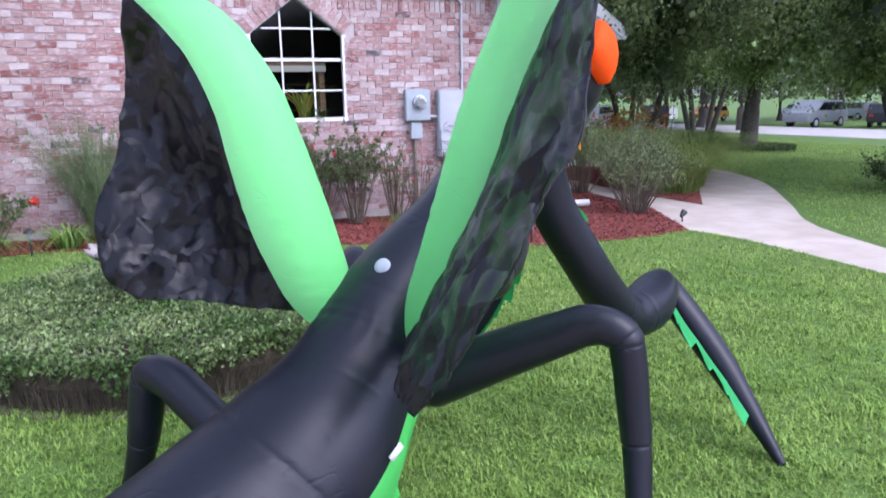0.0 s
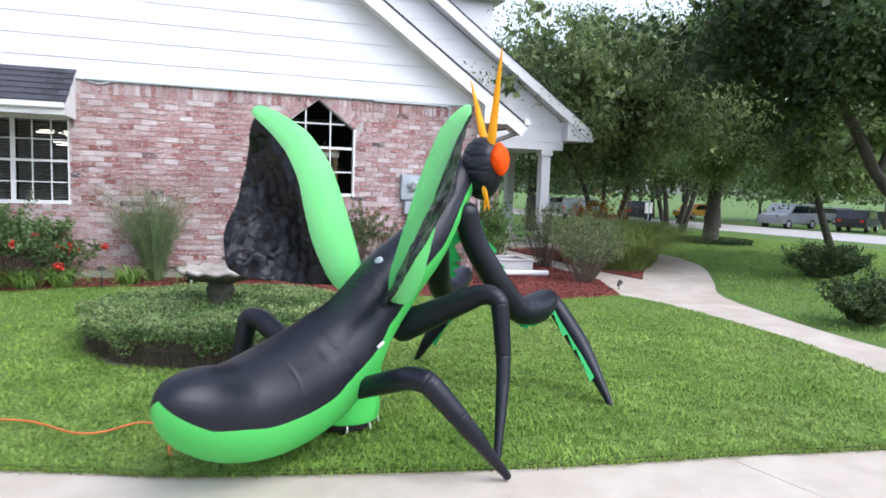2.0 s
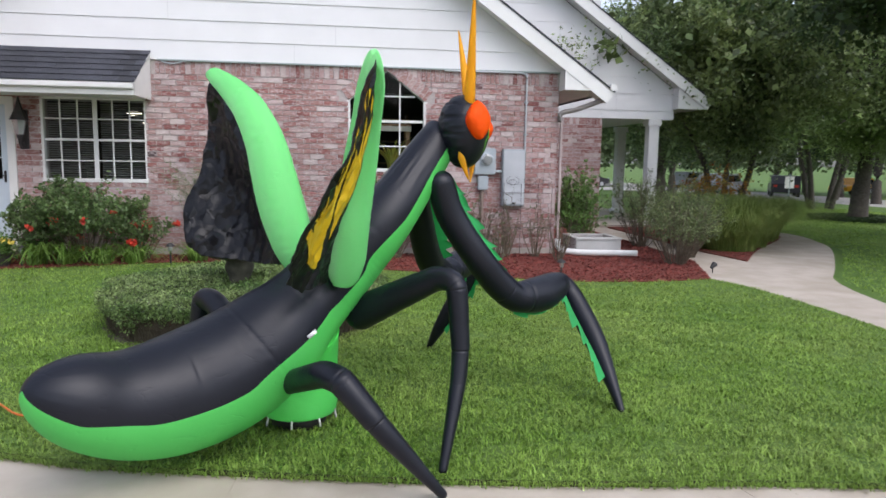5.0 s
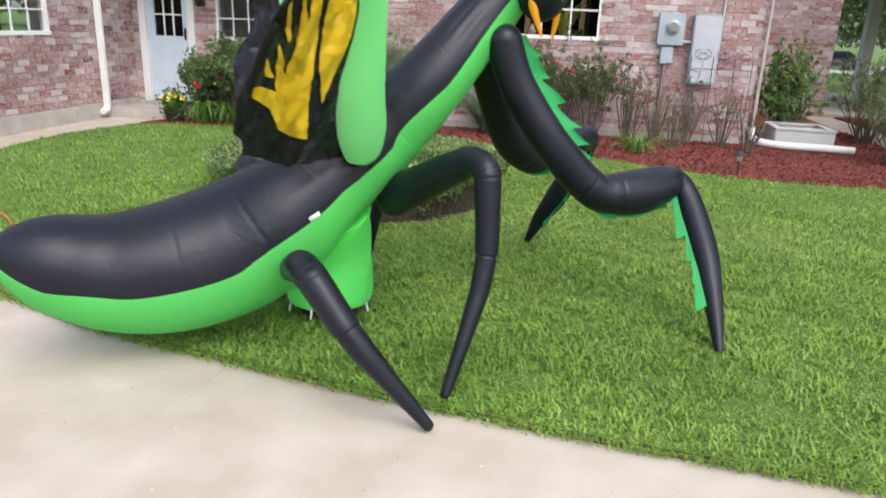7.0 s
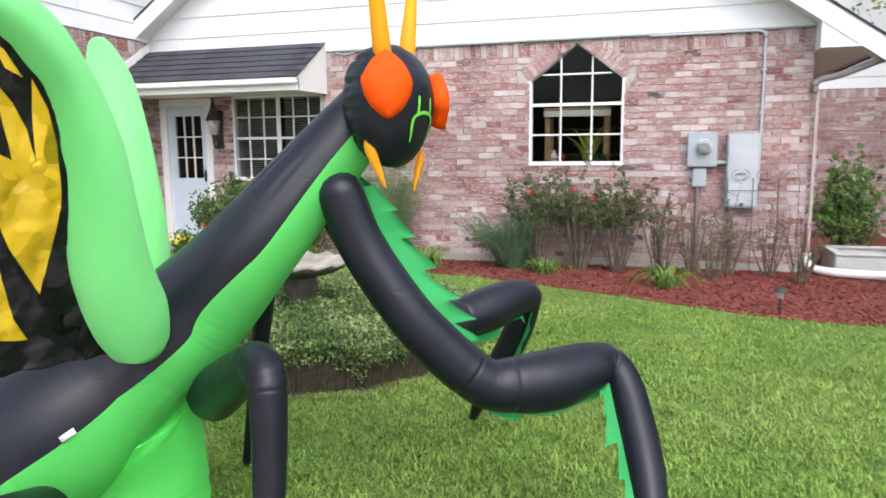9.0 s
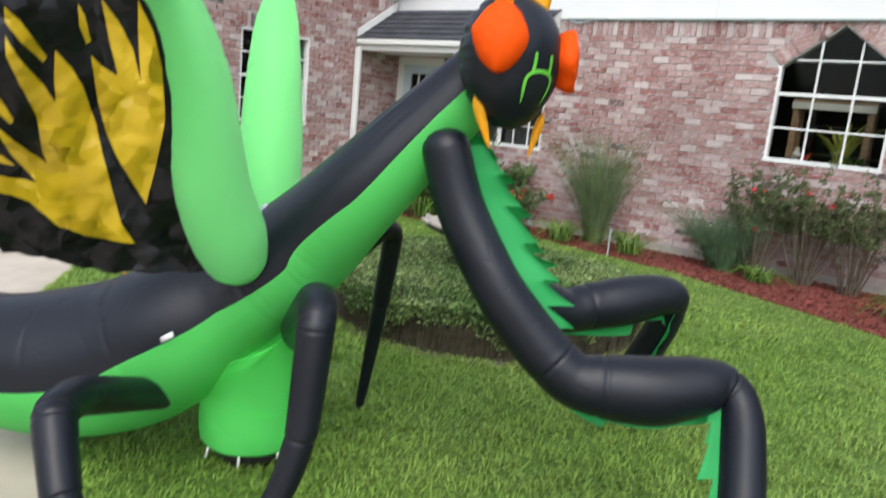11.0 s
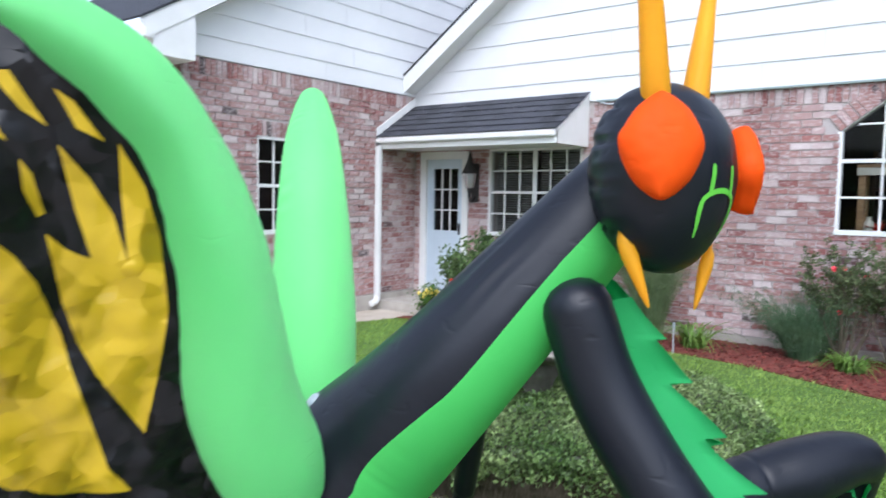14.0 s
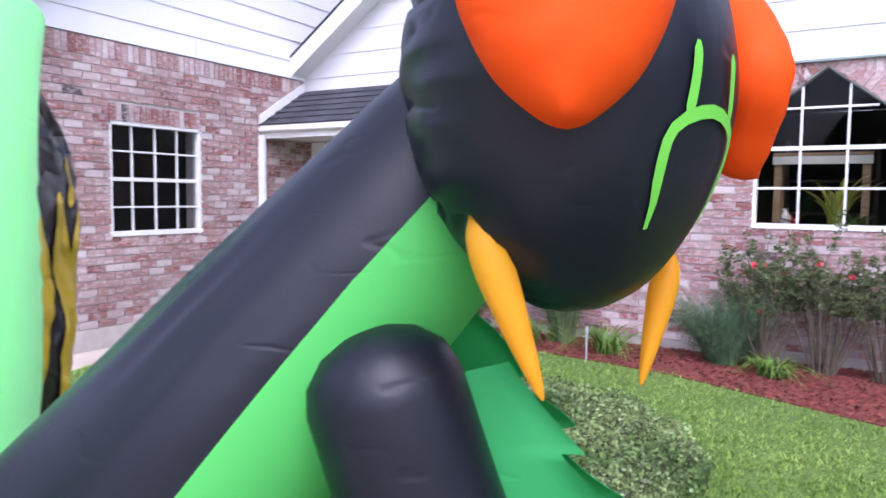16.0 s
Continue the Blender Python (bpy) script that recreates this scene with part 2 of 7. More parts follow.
M_STONE = surf("weathered stone", (0.44, 0.40, 0.35), (0.28, 0.25, 0.21), 9, 0.95, 0.6, 80, c3=(0.08, 0.075, 0.055), scale3=4, amount3=0.8)
# moss, plus the shadow under the bowl, both in one dark colour
M_MOSSYSHADE = surf("mossy shade-dark stone", (0.075, 0.07, 0.055), (0.13, 0.12, 0.095), 12, 0.95, 0.6, 80, c3=(0.05, 0.055, 0.03), scale3=5, amount3=0.8)
M_GREYMETAL = surf("grey painted metal", (0.36, 0.40, 0.42), (0.32, 0.36, 0.38), 6, 0.45, 0.05, 40)
M_DARK = surf("dark metal", (0.02, 0.02, 0.02), (0.035, 0.03, 0.03), 20, 0.5, 0.1, 60)
M_SOILDARK = surf("dark joint dirt", (0.10, 0.085, 0.065), (0.14, 0.12, 0.09), 30, 0.95, 0.3, 90)
M_CONC2 = surf("footing concrete", (0.36, 0.33, 0.29), (0.44, 0.41, 0.36), 6, 0.9, 0.3, 120, c3=(0.24, 0.21, 0.18), scale3=2.0)
M_ASPHALT = surf("street concrete", (0.36, 0.345, 0.32), (0.44, 0.42, 0.395), 40, 0.9, 0.4, 150, c3=(0.30, 0.28, 0.26), scale3=0.4)
M_FLASH = surf("drip metal", (0.22, 0.28, 0.26), (0.28, 0.33, 0.31), 10, 0.5, 0.05, 40)
M_GUTTER = surf("taupe metal", (0.20, 0.18, 0.17), (0.25, 0.23, 0.21), 8, 0.5, 0.05, 40)
M_WOODFLOOR = surf("brown floorboards", (0.14, 0.08, 0.045), (0.20, 0.12, 0.07), 6, 0.4, 0.1, 40, stretch=(1, 8, 1))
M_BLIND = surf("grey blind slats", (0.34, 0.34, 0.33), (0.40, 0.40, 0.39), 6, 0.5, 0.02, 40)
M_DOORBLUE = surf("pale blue door paint", (0.52, 0.60, 0.66), (0.48, 0.56, 0.62), 4, 0.45, 0.04, 50)
M_BULB = mat("glowing bulb", (0.9, 0.85, 0.75))
M_BULB.node_tree.nodes["Principled BSDF"].inputs["Emission Color"].default_value = (1, 0.86, 0.66, 1)
M_BULB.node_tree.nodes["Principled BSDF"].inputs["Emission Strength"].default_value = 2.6
M_LANTERN = mat("lantern glass", (0.75, 0.78, 0.78), 0.08, 0.0, 0.5)
M_LANTERN.node_tree.nodes["Principled BSDF"].inputs["Transmission Weight"].default_value = 0.7
M_MULCHCHIP = surf("bark chip", (0.115, 0.024, 0.019), (0.23, 0.058, 0.044), 9, 0.95, 0.2, 90, island=0.6)
# twig brown, darkened for the shade inside the hedge
M_HEDGECORE = surf("shade-dark hedge twigs", (0.045, 0.034, 0.022), (0.08, 0.06, 0.04), 30, 0.95, 0.8, 60)
M_GREYPALE = surf("pale grey metal", (0.46, 0.48, 0.50), (0.42, 0.44, 0.46), 5, 0.45, 0.05, 40, c3=(0.36, 0.38, 0.40), scale3=3)
M_YPALM = surf("yellow palm leaf", (0.58, 0.52, 0.10), (0.34, 0.44, 0.07), 6, 0.5, 0, island=0.4)
M_UMBRELLA = surf("umbrella cloth", (0.30, 0.05, 0.32), (0.38, 0.08, 0.40), 2.5, 0.8, 0.1, 40)
M_FOAM = surf("mint foam", (0.62, 0.76, 0.72), (0.66, 0.80, 0.76), 5, 0.7, 0.05, 60)
M_CARGLASS = mat("car glass", (0.015, 0.017, 0.02), 0.08, 0.0, 0.6)
# very dark paint that stands for the missing light indoors
M_ROOMSHADE = surf("shade-dark room paint", (0.05, 0.045, 0.04), (0.07, 0.06, 0.055), 3, 0.9, 0)

M_JOINT = surf("concrete joint", (0.36, 0.315, 0.25), (0.40, 0.35, 0.285), 8, 0.9, 0.1, 120)
M_EDGESOIL = surf("dark edge soil", (0.035, 0.028, 0.02), (0.06, 0.05, 0.035), 30, 0.95, 0.5, 90)

# ---- ground ----
LAWN_DRIVE = [(-1.74, -5.74), (-1.11, -6.33), (-0.5, -6.85), (-0.1, -7.1), (0.61, -7.35), (1.1, -7.52), (1.84, -7.68), (2.69, -7.84), (3.51, -7.95), (4.26, -8.02), (5.1, -8.15), (6.5, -8.35)]
LAWN_LEFT = [(-2.6, -1.40), (-2.85, -2.4), (-2.80, -3.6), (-2.45, -4.7)]
BED_EDGE = [(-2.6, -1.40), (-1.43, -1.15), (-0.21, -0.80), (0.7, -0.95), (1.7, -1.12), (2.4, -1.38), (3.4, -1.8), (4.1, -2.14), (5.1, -2.55), (6.2, -2.60), (7.03, -2.44)]
WALK_NEAR = [(7.03, -2.44), (7.25, -3.2), (7.27, -5.2), (6.9, -6.9), (6.5, -8.35)]


def curve2(pts, n):
    return [(float(a), float(b)) for a, b in smooth_line(pts, n)]


drive_edge = curve2(LAWN_LEFT[::1] + LAWN_DRIVE, 60)
bed_edge = curve2(BED_EDGE, 50)
walk_near = curve2(WALK_NEAR, 16)
lawn_poly = drive_edge + walk_near[::-1][1:] + bed_edge[::-1][1:-1]


def ground_z(x, y):
    """The ground falls gently away beyond the garden path, towards the street."""
    along = (x - 1.2 + y + 11.5) * 0.707
    f = min(1.0, max(0.0, (x - 10.5) / 3.5))
    return -0.05 - min(1.2, 0.018 * max(0.0, along - 15.0)) * f * f * (3 - 2 * f)


def draped(poly_x, poly_y, lift):
    """A sheet over the ground on a grid of x and y."""
    bm = bmesh.new()
    vs = [[bm.verts.new((x, y, ground_z(x, y) + lift)) for x in poly_x] for y in poly_y]
    for i in range(len(poly_y) - 1):
        for j in range(len(poly_x) - 1):
            bm.faces.new((vs[i][j], vs[i][j + 1], vs[i + 1][j + 1], vs[i + 1][j]))
    return bm


GRID = [-900, -400, -150, -60] + [-30 + 2 * k for k in range(51)] + [90, 150, 400, 900]
ground = part("ground", draped(GRID, GRID, 0.0), M_SOIL, None, "", True)
tagged(ground, "flat grassy ground reaching to the horizon", "ground", kind="structure")
bm = prism(lawn_poly, -0.045, 0.0)
for f in bm.faces:
    f.material_index = 0 if f.normal.z > 0.5 else 1
lawn = part("lawn", bm, [M_SOIL, M_EDGESOIL])
tagged(lawn, "mown green front lawn beside the driveway", "lawn", kind="structure")
drive = part("driveway", prism([(-30, -30), (30, -30), (30, -10.5), (9.5, -8.9), (7.6, -8.45)] + drive_edge[::-1] + [(-2.4, -0.9), (-2.4, 0), (-3.48, 0), (-3.48, -4.0), (-16.6, -4.0), (-16.8, -14.0), (-30, -16.0)], -0.3, -0.03), M_CONC)
tagged(drive, "pale worn concrete driveway beside the lawn", "driveway", kind="structure")
for x0, y0, x1, y1 in ((1.75, -7.68, 1.72, -8.0), (4.15, -8.03, 5.4, -14.0), (-2.6, -5.0, -9.0, -7.4)):
    d = Vector((x1 - x0, y1 - y0, 0))
    q = d.cross(Vector((0, 0, 1))).normalized() * 0.002
    bm = extrude_poly([(x0 + q.x, y0 + q.y, -0.0295), (x1 + q.x, y1 + q.y, -0.0295), (x1 - q.x, y1 - q.y, -0.0295), (x0 - q.x, y0 - q.y, -0.0295)], (0, 0, 0.0012))
    part("expansion_joint", bm, M_JOINT, drive, "narrow joint in the concrete")
bed = part("mulch_bed", prism(bed_edge + [(7.6, -0.9), (7.6, 4.6), (5.62, 4.6), (5.62, 0.0), (-2.4, 0), (-2.4, -0.9)], -0.05, 0.012), M_MULCH)
tagged(bed, "red-brown bark mulch bed along the house wall", "mulch bed", kind="structure")
walk_far = curve2([(7.75, -8.45), (7.9, -5.9), (8.12, -4.5), (8.62, -2.75), (9.6, -1.4), (10.9, 0.42), (11.5, 1.6), (11.9, 3.3), (11.2, 6.0)], 30)
walk_in = curve2([(9.9, 5.0), (11.0, 3.4), (11.3, 2.55), (9.48, 0.45), (8.46, -0.93)], 12)
path = part("garden_path", prism(walk_near[::-1] + [(7.6, -0.9), (7.62, 4.6), (8.2, 4.6), (8.3, 0.2), (8.46, -0.93)] + walk_in[::-1][1:] + walk_far[::-1], -0.2, 0.002), M_CONC)
tagged(path, "curving pale concrete garden path", "path", kind="structure")
island = part("island_bed", prism([(8.3, 0.2), (8.46, -0.9)] + walk_in[::-1][1:] + [(8.25, 4.6)], -0.05, 0.02), M_MULCH)
tagged(island, "mulch bed between the two arms of the path", "mulch bed", kind="structure")
road = part("road", draped([28.5 + 2.0 * k for k in range(6)], [-90 + 4 * k for k in range(52)] + [150, 250, 400], 0.02), M_ASPHALT)
cross = part("road", draped([4.0 + 1.57 * k for k in range(17)], [42 + 3 * k for k in range(5)], 0.02), M_ASPHALT)
tagged(cross, "pale worn concrete street corner beyond the trees", "road", kind="structure")
tagged(road, "pale worn concrete street beyond the front lawn", "road", kind="structure")

# ---- house ----
WALL_TOP, XL, XR = 2.88, -3.48, 5.61
AWX0, AWX1, AWZ0, AWZS, AWZA = 2.31, 3.49, 1.31, 2.38, 2.84
AWXM = (AWX0 + AWX1) / 2


def wall_with_openings(outline, holes, depth_vec):
    """A slab cut out of a flat outline with holes (lists of 3D points), pushed along a vector."""
    bm = bmesh.new()
    edges = []
    for loop in [outline] + holes:
        vs = [bm.verts.new(p) for p in loop]
        edges += [bm.edges.new((vs[i], vs[(i + 1) % len(vs)])) for i in range(len(vs))]
    bmesh.ops.triangle_fill(bm, use_beauty=True, edges=edges)
    r = bmesh.ops.extrude_face_region(bm, geom=bm.faces[:])
    bmesh.ops.translate(bm, vec=depth_vec, verts=[g for g in r["geom"] if isinstance(g, bmesh.types.BMVert)])
    bmesh.ops.recalc_face_normals(bm, faces=bm.faces)
    return bm


def rect_y(x0, x1, z0, z1, y=0.0):
    return [(x0, y, z0), (x1, y, z0), (x1, y, z1), (x0, y, z1)]


AW_LOOP = [(AWX0, 0, AWZ0), (AWX1, 0, AWZ0), (AWX1, 0, AWZS), (AWXM, 0, AWZA), (AWX0, 0, AWZS)]
LW = (-2.10, -0.65, 1.10, 2.31)
DR = (-3.36, -2.46, 0.14, 2.30)
W2 = (-3.0, -1.84, 1.135, 2.32)
wall_s = part("wall_south", wall_with_openings(rect_y(XL - 0.25, XR, -0.2, WALL_TOP), [AW_LOOP, rect_y(*LW), rect_y(*DR)], (0, 0.25, 0)), M_MORTAR)
tagged(wall_s, "pinkish red tumbled brick house wall", "wall", kind="structure")
w2 = [(XL, W2[0], W2[2]), (XL, W2[1], W2[2]), (XL, W2[1], W2[3]), (XL, W2[0], W2[3])]
wall_l = part("wall_west_wing", wall_with_openings([(XL, -4.0, -0.2), (XL, -0.002, -0.2), (XL, -0.002, 3.14), (XL, -4.0, 3.14)], [w2], (-0.25, 0, 0)), M_MORTAR)
tagged(wall_l, "red brick end wall of the projecting house wing", "wall", kind="structure")
PD = (-10.9, -9.9, 0.05, 2.35)
wall_ls = part("wall_wing_south", wall_with_openings(rect_y(-11.45, XL - 0.252, -0.2, 3.02, -4.0), [rect_y(*PD, -4.0)], (0, 0.25, 0)), M_MORTAR)
tagged(wall_ls, "red brick side wall of the house wing", "wall", kind="structure")
wall_r = part("wall_east_return", wall_with_openings([(XR, 0.252, -0.2), (XR, 4.6, -0.2), (XR, 4.6, WALL_TOP), (XR, 0.252, WALL_TOP)], [], (-0.25, 0, 0)), M_MORTAR)
tagged(wall_r, "red brick return wall beside the entry porch", "wall", kind="structure")
wall_2 = part("wall_porch", wall_with_openings(rect_y(XR + 0.002, 8.05, -0.2, 2.53, 4.6), [], (0, 0.25, 0)), M_MORTAR)
tagged(wall_2, "red brick wall beside the entry porch", "wall", kind="structure")
plinths = [((XL + 0.0, -0.03, -0.2), (DR[0], 0.0, 0.15)), ((DR[1], -0.03, -0.2), (XR, 0.0, 0.10))]
for a, b in plinths:
    tagged(part("plinth", boxed(*a, *b, bevel=0.004), M_CONC2), "weathered concrete footing strip under the brick", "footing", kind="structure")
tagged(part("plinth", boxed(XL, -4.03, -0.2, XL + 0.03, -0.002, 0.19, bevel=0.004), M_CONC2), "weathered concrete footing strip under the brick", "footing", kind="structure")
tagged(part("plinth", boxed(-11.4, -4.03, -0.2, XL - 0.002, -4.0, 0.19, bevel=0.004), M_CONC2), "weathered concrete footing strip under the brick", "footing", kind="structure")
tagged(part("door_step", boxed(-3.46, -0.85, -0.05, -2.42, -0.002, 0.10, bevel=0.01), M_CONC2), "low concrete step at the side door", "step", kind="structure")

# back rooms, their dimness put into a dark wall and ceiling colour
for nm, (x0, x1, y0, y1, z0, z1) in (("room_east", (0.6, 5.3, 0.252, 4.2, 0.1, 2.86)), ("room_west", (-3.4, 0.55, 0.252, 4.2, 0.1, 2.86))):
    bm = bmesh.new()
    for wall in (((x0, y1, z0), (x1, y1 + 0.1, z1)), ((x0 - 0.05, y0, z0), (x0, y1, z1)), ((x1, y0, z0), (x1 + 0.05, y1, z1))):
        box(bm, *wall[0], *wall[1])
    tagged(part(nm + "_walls", bm, M_ROOMSHADE), "room walls coloured dark for the unlit interior behind the window", "interior wall", kind="structure")
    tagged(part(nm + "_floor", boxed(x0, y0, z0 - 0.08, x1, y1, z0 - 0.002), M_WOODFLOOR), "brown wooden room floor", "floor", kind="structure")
    tagged(part(nm + "_ceiling", boxed(x0, y0, z1 + 0.002, x1, y1, z1 + 0.08), M_ROOMSHADE), "plain room ceiling coloured dark for the unlit interior", "ceiling", kind="structure")
tagged(part("room_wing_walls", boxed(-5.6, -3.7, 0.1, -5.5, -0.3, 3.0), M_ROOMSHADE), "room wall coloured dark for the unlit interior behind the wing window", "interior wall", kind="structure")
tagged(part("room_wing_ceiling", boxed(-5.6, -3.74, 3.02, -3.74, -0.3, 3.1), M_ROOMSHADE), "plain room ceiling coloured dark for the unlit interior", "ceiling", kind="structure")


# ---- siding, rakes and roofs ----
def clip_band(poly, lo, hi):
    """The part of a flat outline (a, z) between two heights."""
    for z, keep in ((lo, 1), (hi, -1)):
        out = []
        for i in range(len(poly)):
            p, q = poly[i], poly[(i + 1) % len(poly)]
            a, b = (p[1] - z) * keep, (q[1] - z) * keep
            if a >= 0:
                out.append(p)
            if a * b < 0:
                f = a / (a - b)
                out.append((p[0] + (q[0] - p[0]) * f, z))
        poly = out
        if len(poly) < 3:
            return []
    return poly


def siding(name, outline, place, outv, step, z0, label):
    """Lapped boards over a flat outline (a, z). place(a, z, off): a point, off metres proud of the wall."""
    thing = empty(name, label, "siding", (0, 0, 0), kind="structure")
    zmax = max(p[1] for p in outline)
    z = z0
    while z < zmax:
        band = clip_band(outline, z + 0.001, min(z + step, zmax))
        if band:
            bm = bmesh.new()
            front = [bm.verts.new(place(a, zz, 0.018 - 0.012 * (zz - z) / step)) for a, zz in band]
            back = [bm.verts.new(place(a, zz, 0.0)) for a, zz in band]
            k = len(band)
            bm.faces.new(front)
            bm.faces.new(back[::-1])
            for i in range(k):
                bm.faces.new((front[i], back[i], back[(i + 1) % k], front[(i + 1) % k]))
            bmesh.ops.recalc_face_normals(bm, faces=bm.faces)
            part("siding_board", bm, M_SIDING, thing)
            lo, hi = min(a for a, _ in band), max(a for a, _ in band)
            if hi - lo > 3.0:
                a = lo + (hi - lo) * (0.32 + 0.37 * ((len(thing.children) * 0.618) % 1.0))
                z1 = min(z + step, zmax)
                p = [place(a - 0.002, z + 0.006, 0.0182), place(a + 0.002, z + 0.006, 0.0182), place(a + 0.002, z1 - 0.02, 0.0075), place(a - 0.002, z1 - 0.02, 0.0075)]
                part("butt_joint", extrude_poly(p, outv), M_JOINTGREY, thing, "thin grey joint between boards")
        z += step
    return thing


# main gable, facing the lawn
RS, LS = 0.70, 0.703
APX = 0.87
APZ = 2.50 + RS * (6.2 - APX)


def rz(x):
    return 2.50 + RS * (6.2 - x) if x > APX else APZ - LS * (APX - x)


siding("gable_main", [(XL, WALL_TOP + 0.004), (XR, WALL_TOP + 0.004), (XR, rz(XR) + 0.06), (APX, APZ), (XL, rz(XL) + 0.04)], lambda a, z, d: Vector((a, -0.012 - d, z)), (0, -0.0012, 0), 0.292, 2.586, "white painted board siding of the main gable")
tagged(part("gable_backing", extrude_poly([(XL, -0.008, WALL_TOP + 0.004), (XR, -0.008, WALL_TOP + 0.004), (XR, -0.008, rz(XR) + 0.04), (APX, -0.008, APZ - 0.02), (XL, -0.008, rz(XL) + 0.02)], (0, 0.2, 0)), M_SIDING), "white wall behind the gable boards", "wall", kind="structure")
tagged(part("drip_strip", boxed(-0.45, -0.05, WALL_TOP - 0.012, XR, -0.010, WALL_TOP + 0.010), M_FLASH), "thin grey-green metal drip strip", "flashing", kind="structure")


def slab(a, b, y0, y1, thick, up=0.0):
    """A sloped slab between two points (x, z), from y0 to y1."""
    (xa, za), (xb, zb) = a, b
    n = Vector((-(zb - za), 0, xb - xa)).normalized()
    n = n if n.z > 0 else -n
    p = [Vector((xa, y0, za)) + n * up, Vector((xb, y0, zb)) + n * up, Vector((xb, y1, zb)) + n * up, Vector((xa, y1, za)) + n * up]
    return extrude_poly(p, n * thick)


for nm, a, b in (("right", (6.30, rz(6.30)), (APX, APZ)), ("left", (XL - 0.02, rz(XL - 0.02)), (APX, APZ))):
    tagged(part("rake_board", slab(a, b, -0.33, -0.30, 0.20, -0.02), M_TRIM), "white painted sloping rake board", "trim", kind="structure")
    tagged(part("soffit", slab(a, b, -0.30, 0.0, 0.02, 0.0), M_TRIM), "white painted soffit under the roof edge", "soffit", kind="structure")
    tagged(part("roof_slope", slab(a, b, -0.345, 9.0, 0.022, 0.182), M_SHINGLE), "dark grey asphalt shingle roof", "roof", kind="structure")
# boxed eave return at the right corner of the main gable
tagged(part("eave_return", extrude_poly([(XR + 0.0, -0.32, 2.60), (6.30, -0.32, 2.60), (6.30, -0.32, 2.70), (XR + 0.0, -0.32, rz(XR) + 0.03)], (0, 4.9, 0)), M_TRIM), "white boxed eave at the house corner", "trim", kind="structure")
gut = empty("gutter", "white metal gutter with an elbow under the eave", "gutter", (6.33, 0, 2.62), kind="structure")
part("trough", boxed(0.0, -0.36, -0.02, 0.10, 4.9, 0.08, bevel=0.01), M_TRIM, gut)
part("elbow", tube([(0.03, -0.24, -0.02, 0.04), (0.0, -0.24, -0.10, 0.04), (-0.12, -0.20, -0.17, 0.04), (-0.45, -0.10, -0.30, 0.04), (-0.68, -0.06, -0.36, 0.04), (-0.70, -0.06, -0.5, 0.04)], 10, 30), M_GUTTER, gut, "grey-brown bent gutter elbow", True)

# wing gable, facing the right
siding("gable_wing", [(-4.12, 3.145), (-0.28, 3.145), (1.6, 5.2), (0.5, 6.2), (-4.12, 3.40)], lambda a, z, d: Vector((XL + 0.012 + d, a, z)), (0.0012, 0, 0), 0.27, 2.84, "white painted board siding of the wing gable")
tagged(part("gable_backing", extrude_poly([(XL + 0.008, -4.1, 3.145), (XL + 0.008, 0.5, 3.145), (XL + 0.008, 3.4, 4.3), (XL + 0.008, 0.5, 6.1), (XL + 0.008, -4.1, 3.3)], (-0.2, 0, 0)), M_SIDING), "white wall behind the gable boards", "wall", kind="structure")


def slab_x(a, b, x0, x1, thick, up=0.0):
    """A sloped slab between two points (y, z), from x0 to x1."""
    (ya, za), (yb, zb) = a, b
    n = Vector((0, -(zb - za), yb - ya)).normalized()
    n = n if n.z > 0 else -n
    p = [Vector((x0, ya, za)) + n * up, Vector((x0, yb, zb)) + n * up, Vector((x1, yb, zb)) + n * up, Vector((x1, ya, za)) + n * up]
    return extrude_poly(p, n * thick)


wa, wb = (-4.55, 3.20), (0.5, 3.20 + 5.05 * 0.61)
tagged(part("rake_board", slab_x(wa, wb, XL + 0.28, XL + 0.31, 0.19, -0.02), M_TRIM), "white painted sloping rake board", "trim", kind="structure")
tagged(part("soffit", slab_x(wa, wb, XL, XL + 0.28, 0.02), M_TRIM), "white painted soffit under the roof edge", "soffit", kind="structure")
tagged(part("roof_slope", slab_x(wa, wb, XL + 0.325, -12.0, 0.022, 0.172), M_SHINGLE), "dark grey asphalt shingle roof", "roof", kind="structure")
tagged(part("roof_slope", slab_x((5.5, 3.2), wb, XL + 0.2, -12.0, 0.045, 0.175), M_SHINGLE), "dark grey asphalt shingle roof", "roof", kind="structure")
tagged(part("eave_return", extrude_poly([(XL + 0.30, -4.02, 3.02), (XL + 0.30, -4.50, 3.02), (XL + 0.30, -4.50, 3.24), (XL + 0.30, -4.02, 3.50)], (-8.6, 0, 0)), M_TRIM), "white boxed eave of the house wing", "trim", kind="structure")
gut = empty("gutter", "white metal gutter with a downspout at the wing corner", "gutter", (XL, -4.55, 3.1), kind="structure")
part("trough", boxed(0.33, -0.06, 0.06, -8.3, 0.05, 0.16, bevel=0.012), M_TRIM, gut)
part("downspout", tube([(0.14, 0.0, 0.08, 0.045), (0.14, 0.0, -0.02, 0.045), (0.10, 0.06, -0.10, 0.045), (-0.02, 0.42, -0.24, 0.045), (-0.07, 0.50, -0.34, 0.045), (-0.07, 0.50, -0.6, 0.045), (-0.07, 0.50, -2.9, 0.045), (-0.04, 0.42, -2.98, 0.045), (0.0, 0.30, -3.02, 0.045)], 10, 50), M_TRIM, gut, "white painted downspout", True)

# porch roof over the side door
shed = empty("porch_roof", "small dark shingled lean-to roof over the side door", "porch roof", (-2, -0.4, 2.3), kind="structure")
SX0, SX1, SY, SZW, SZE = -3.46, -0.56, -0.86, 3.00, 2.46


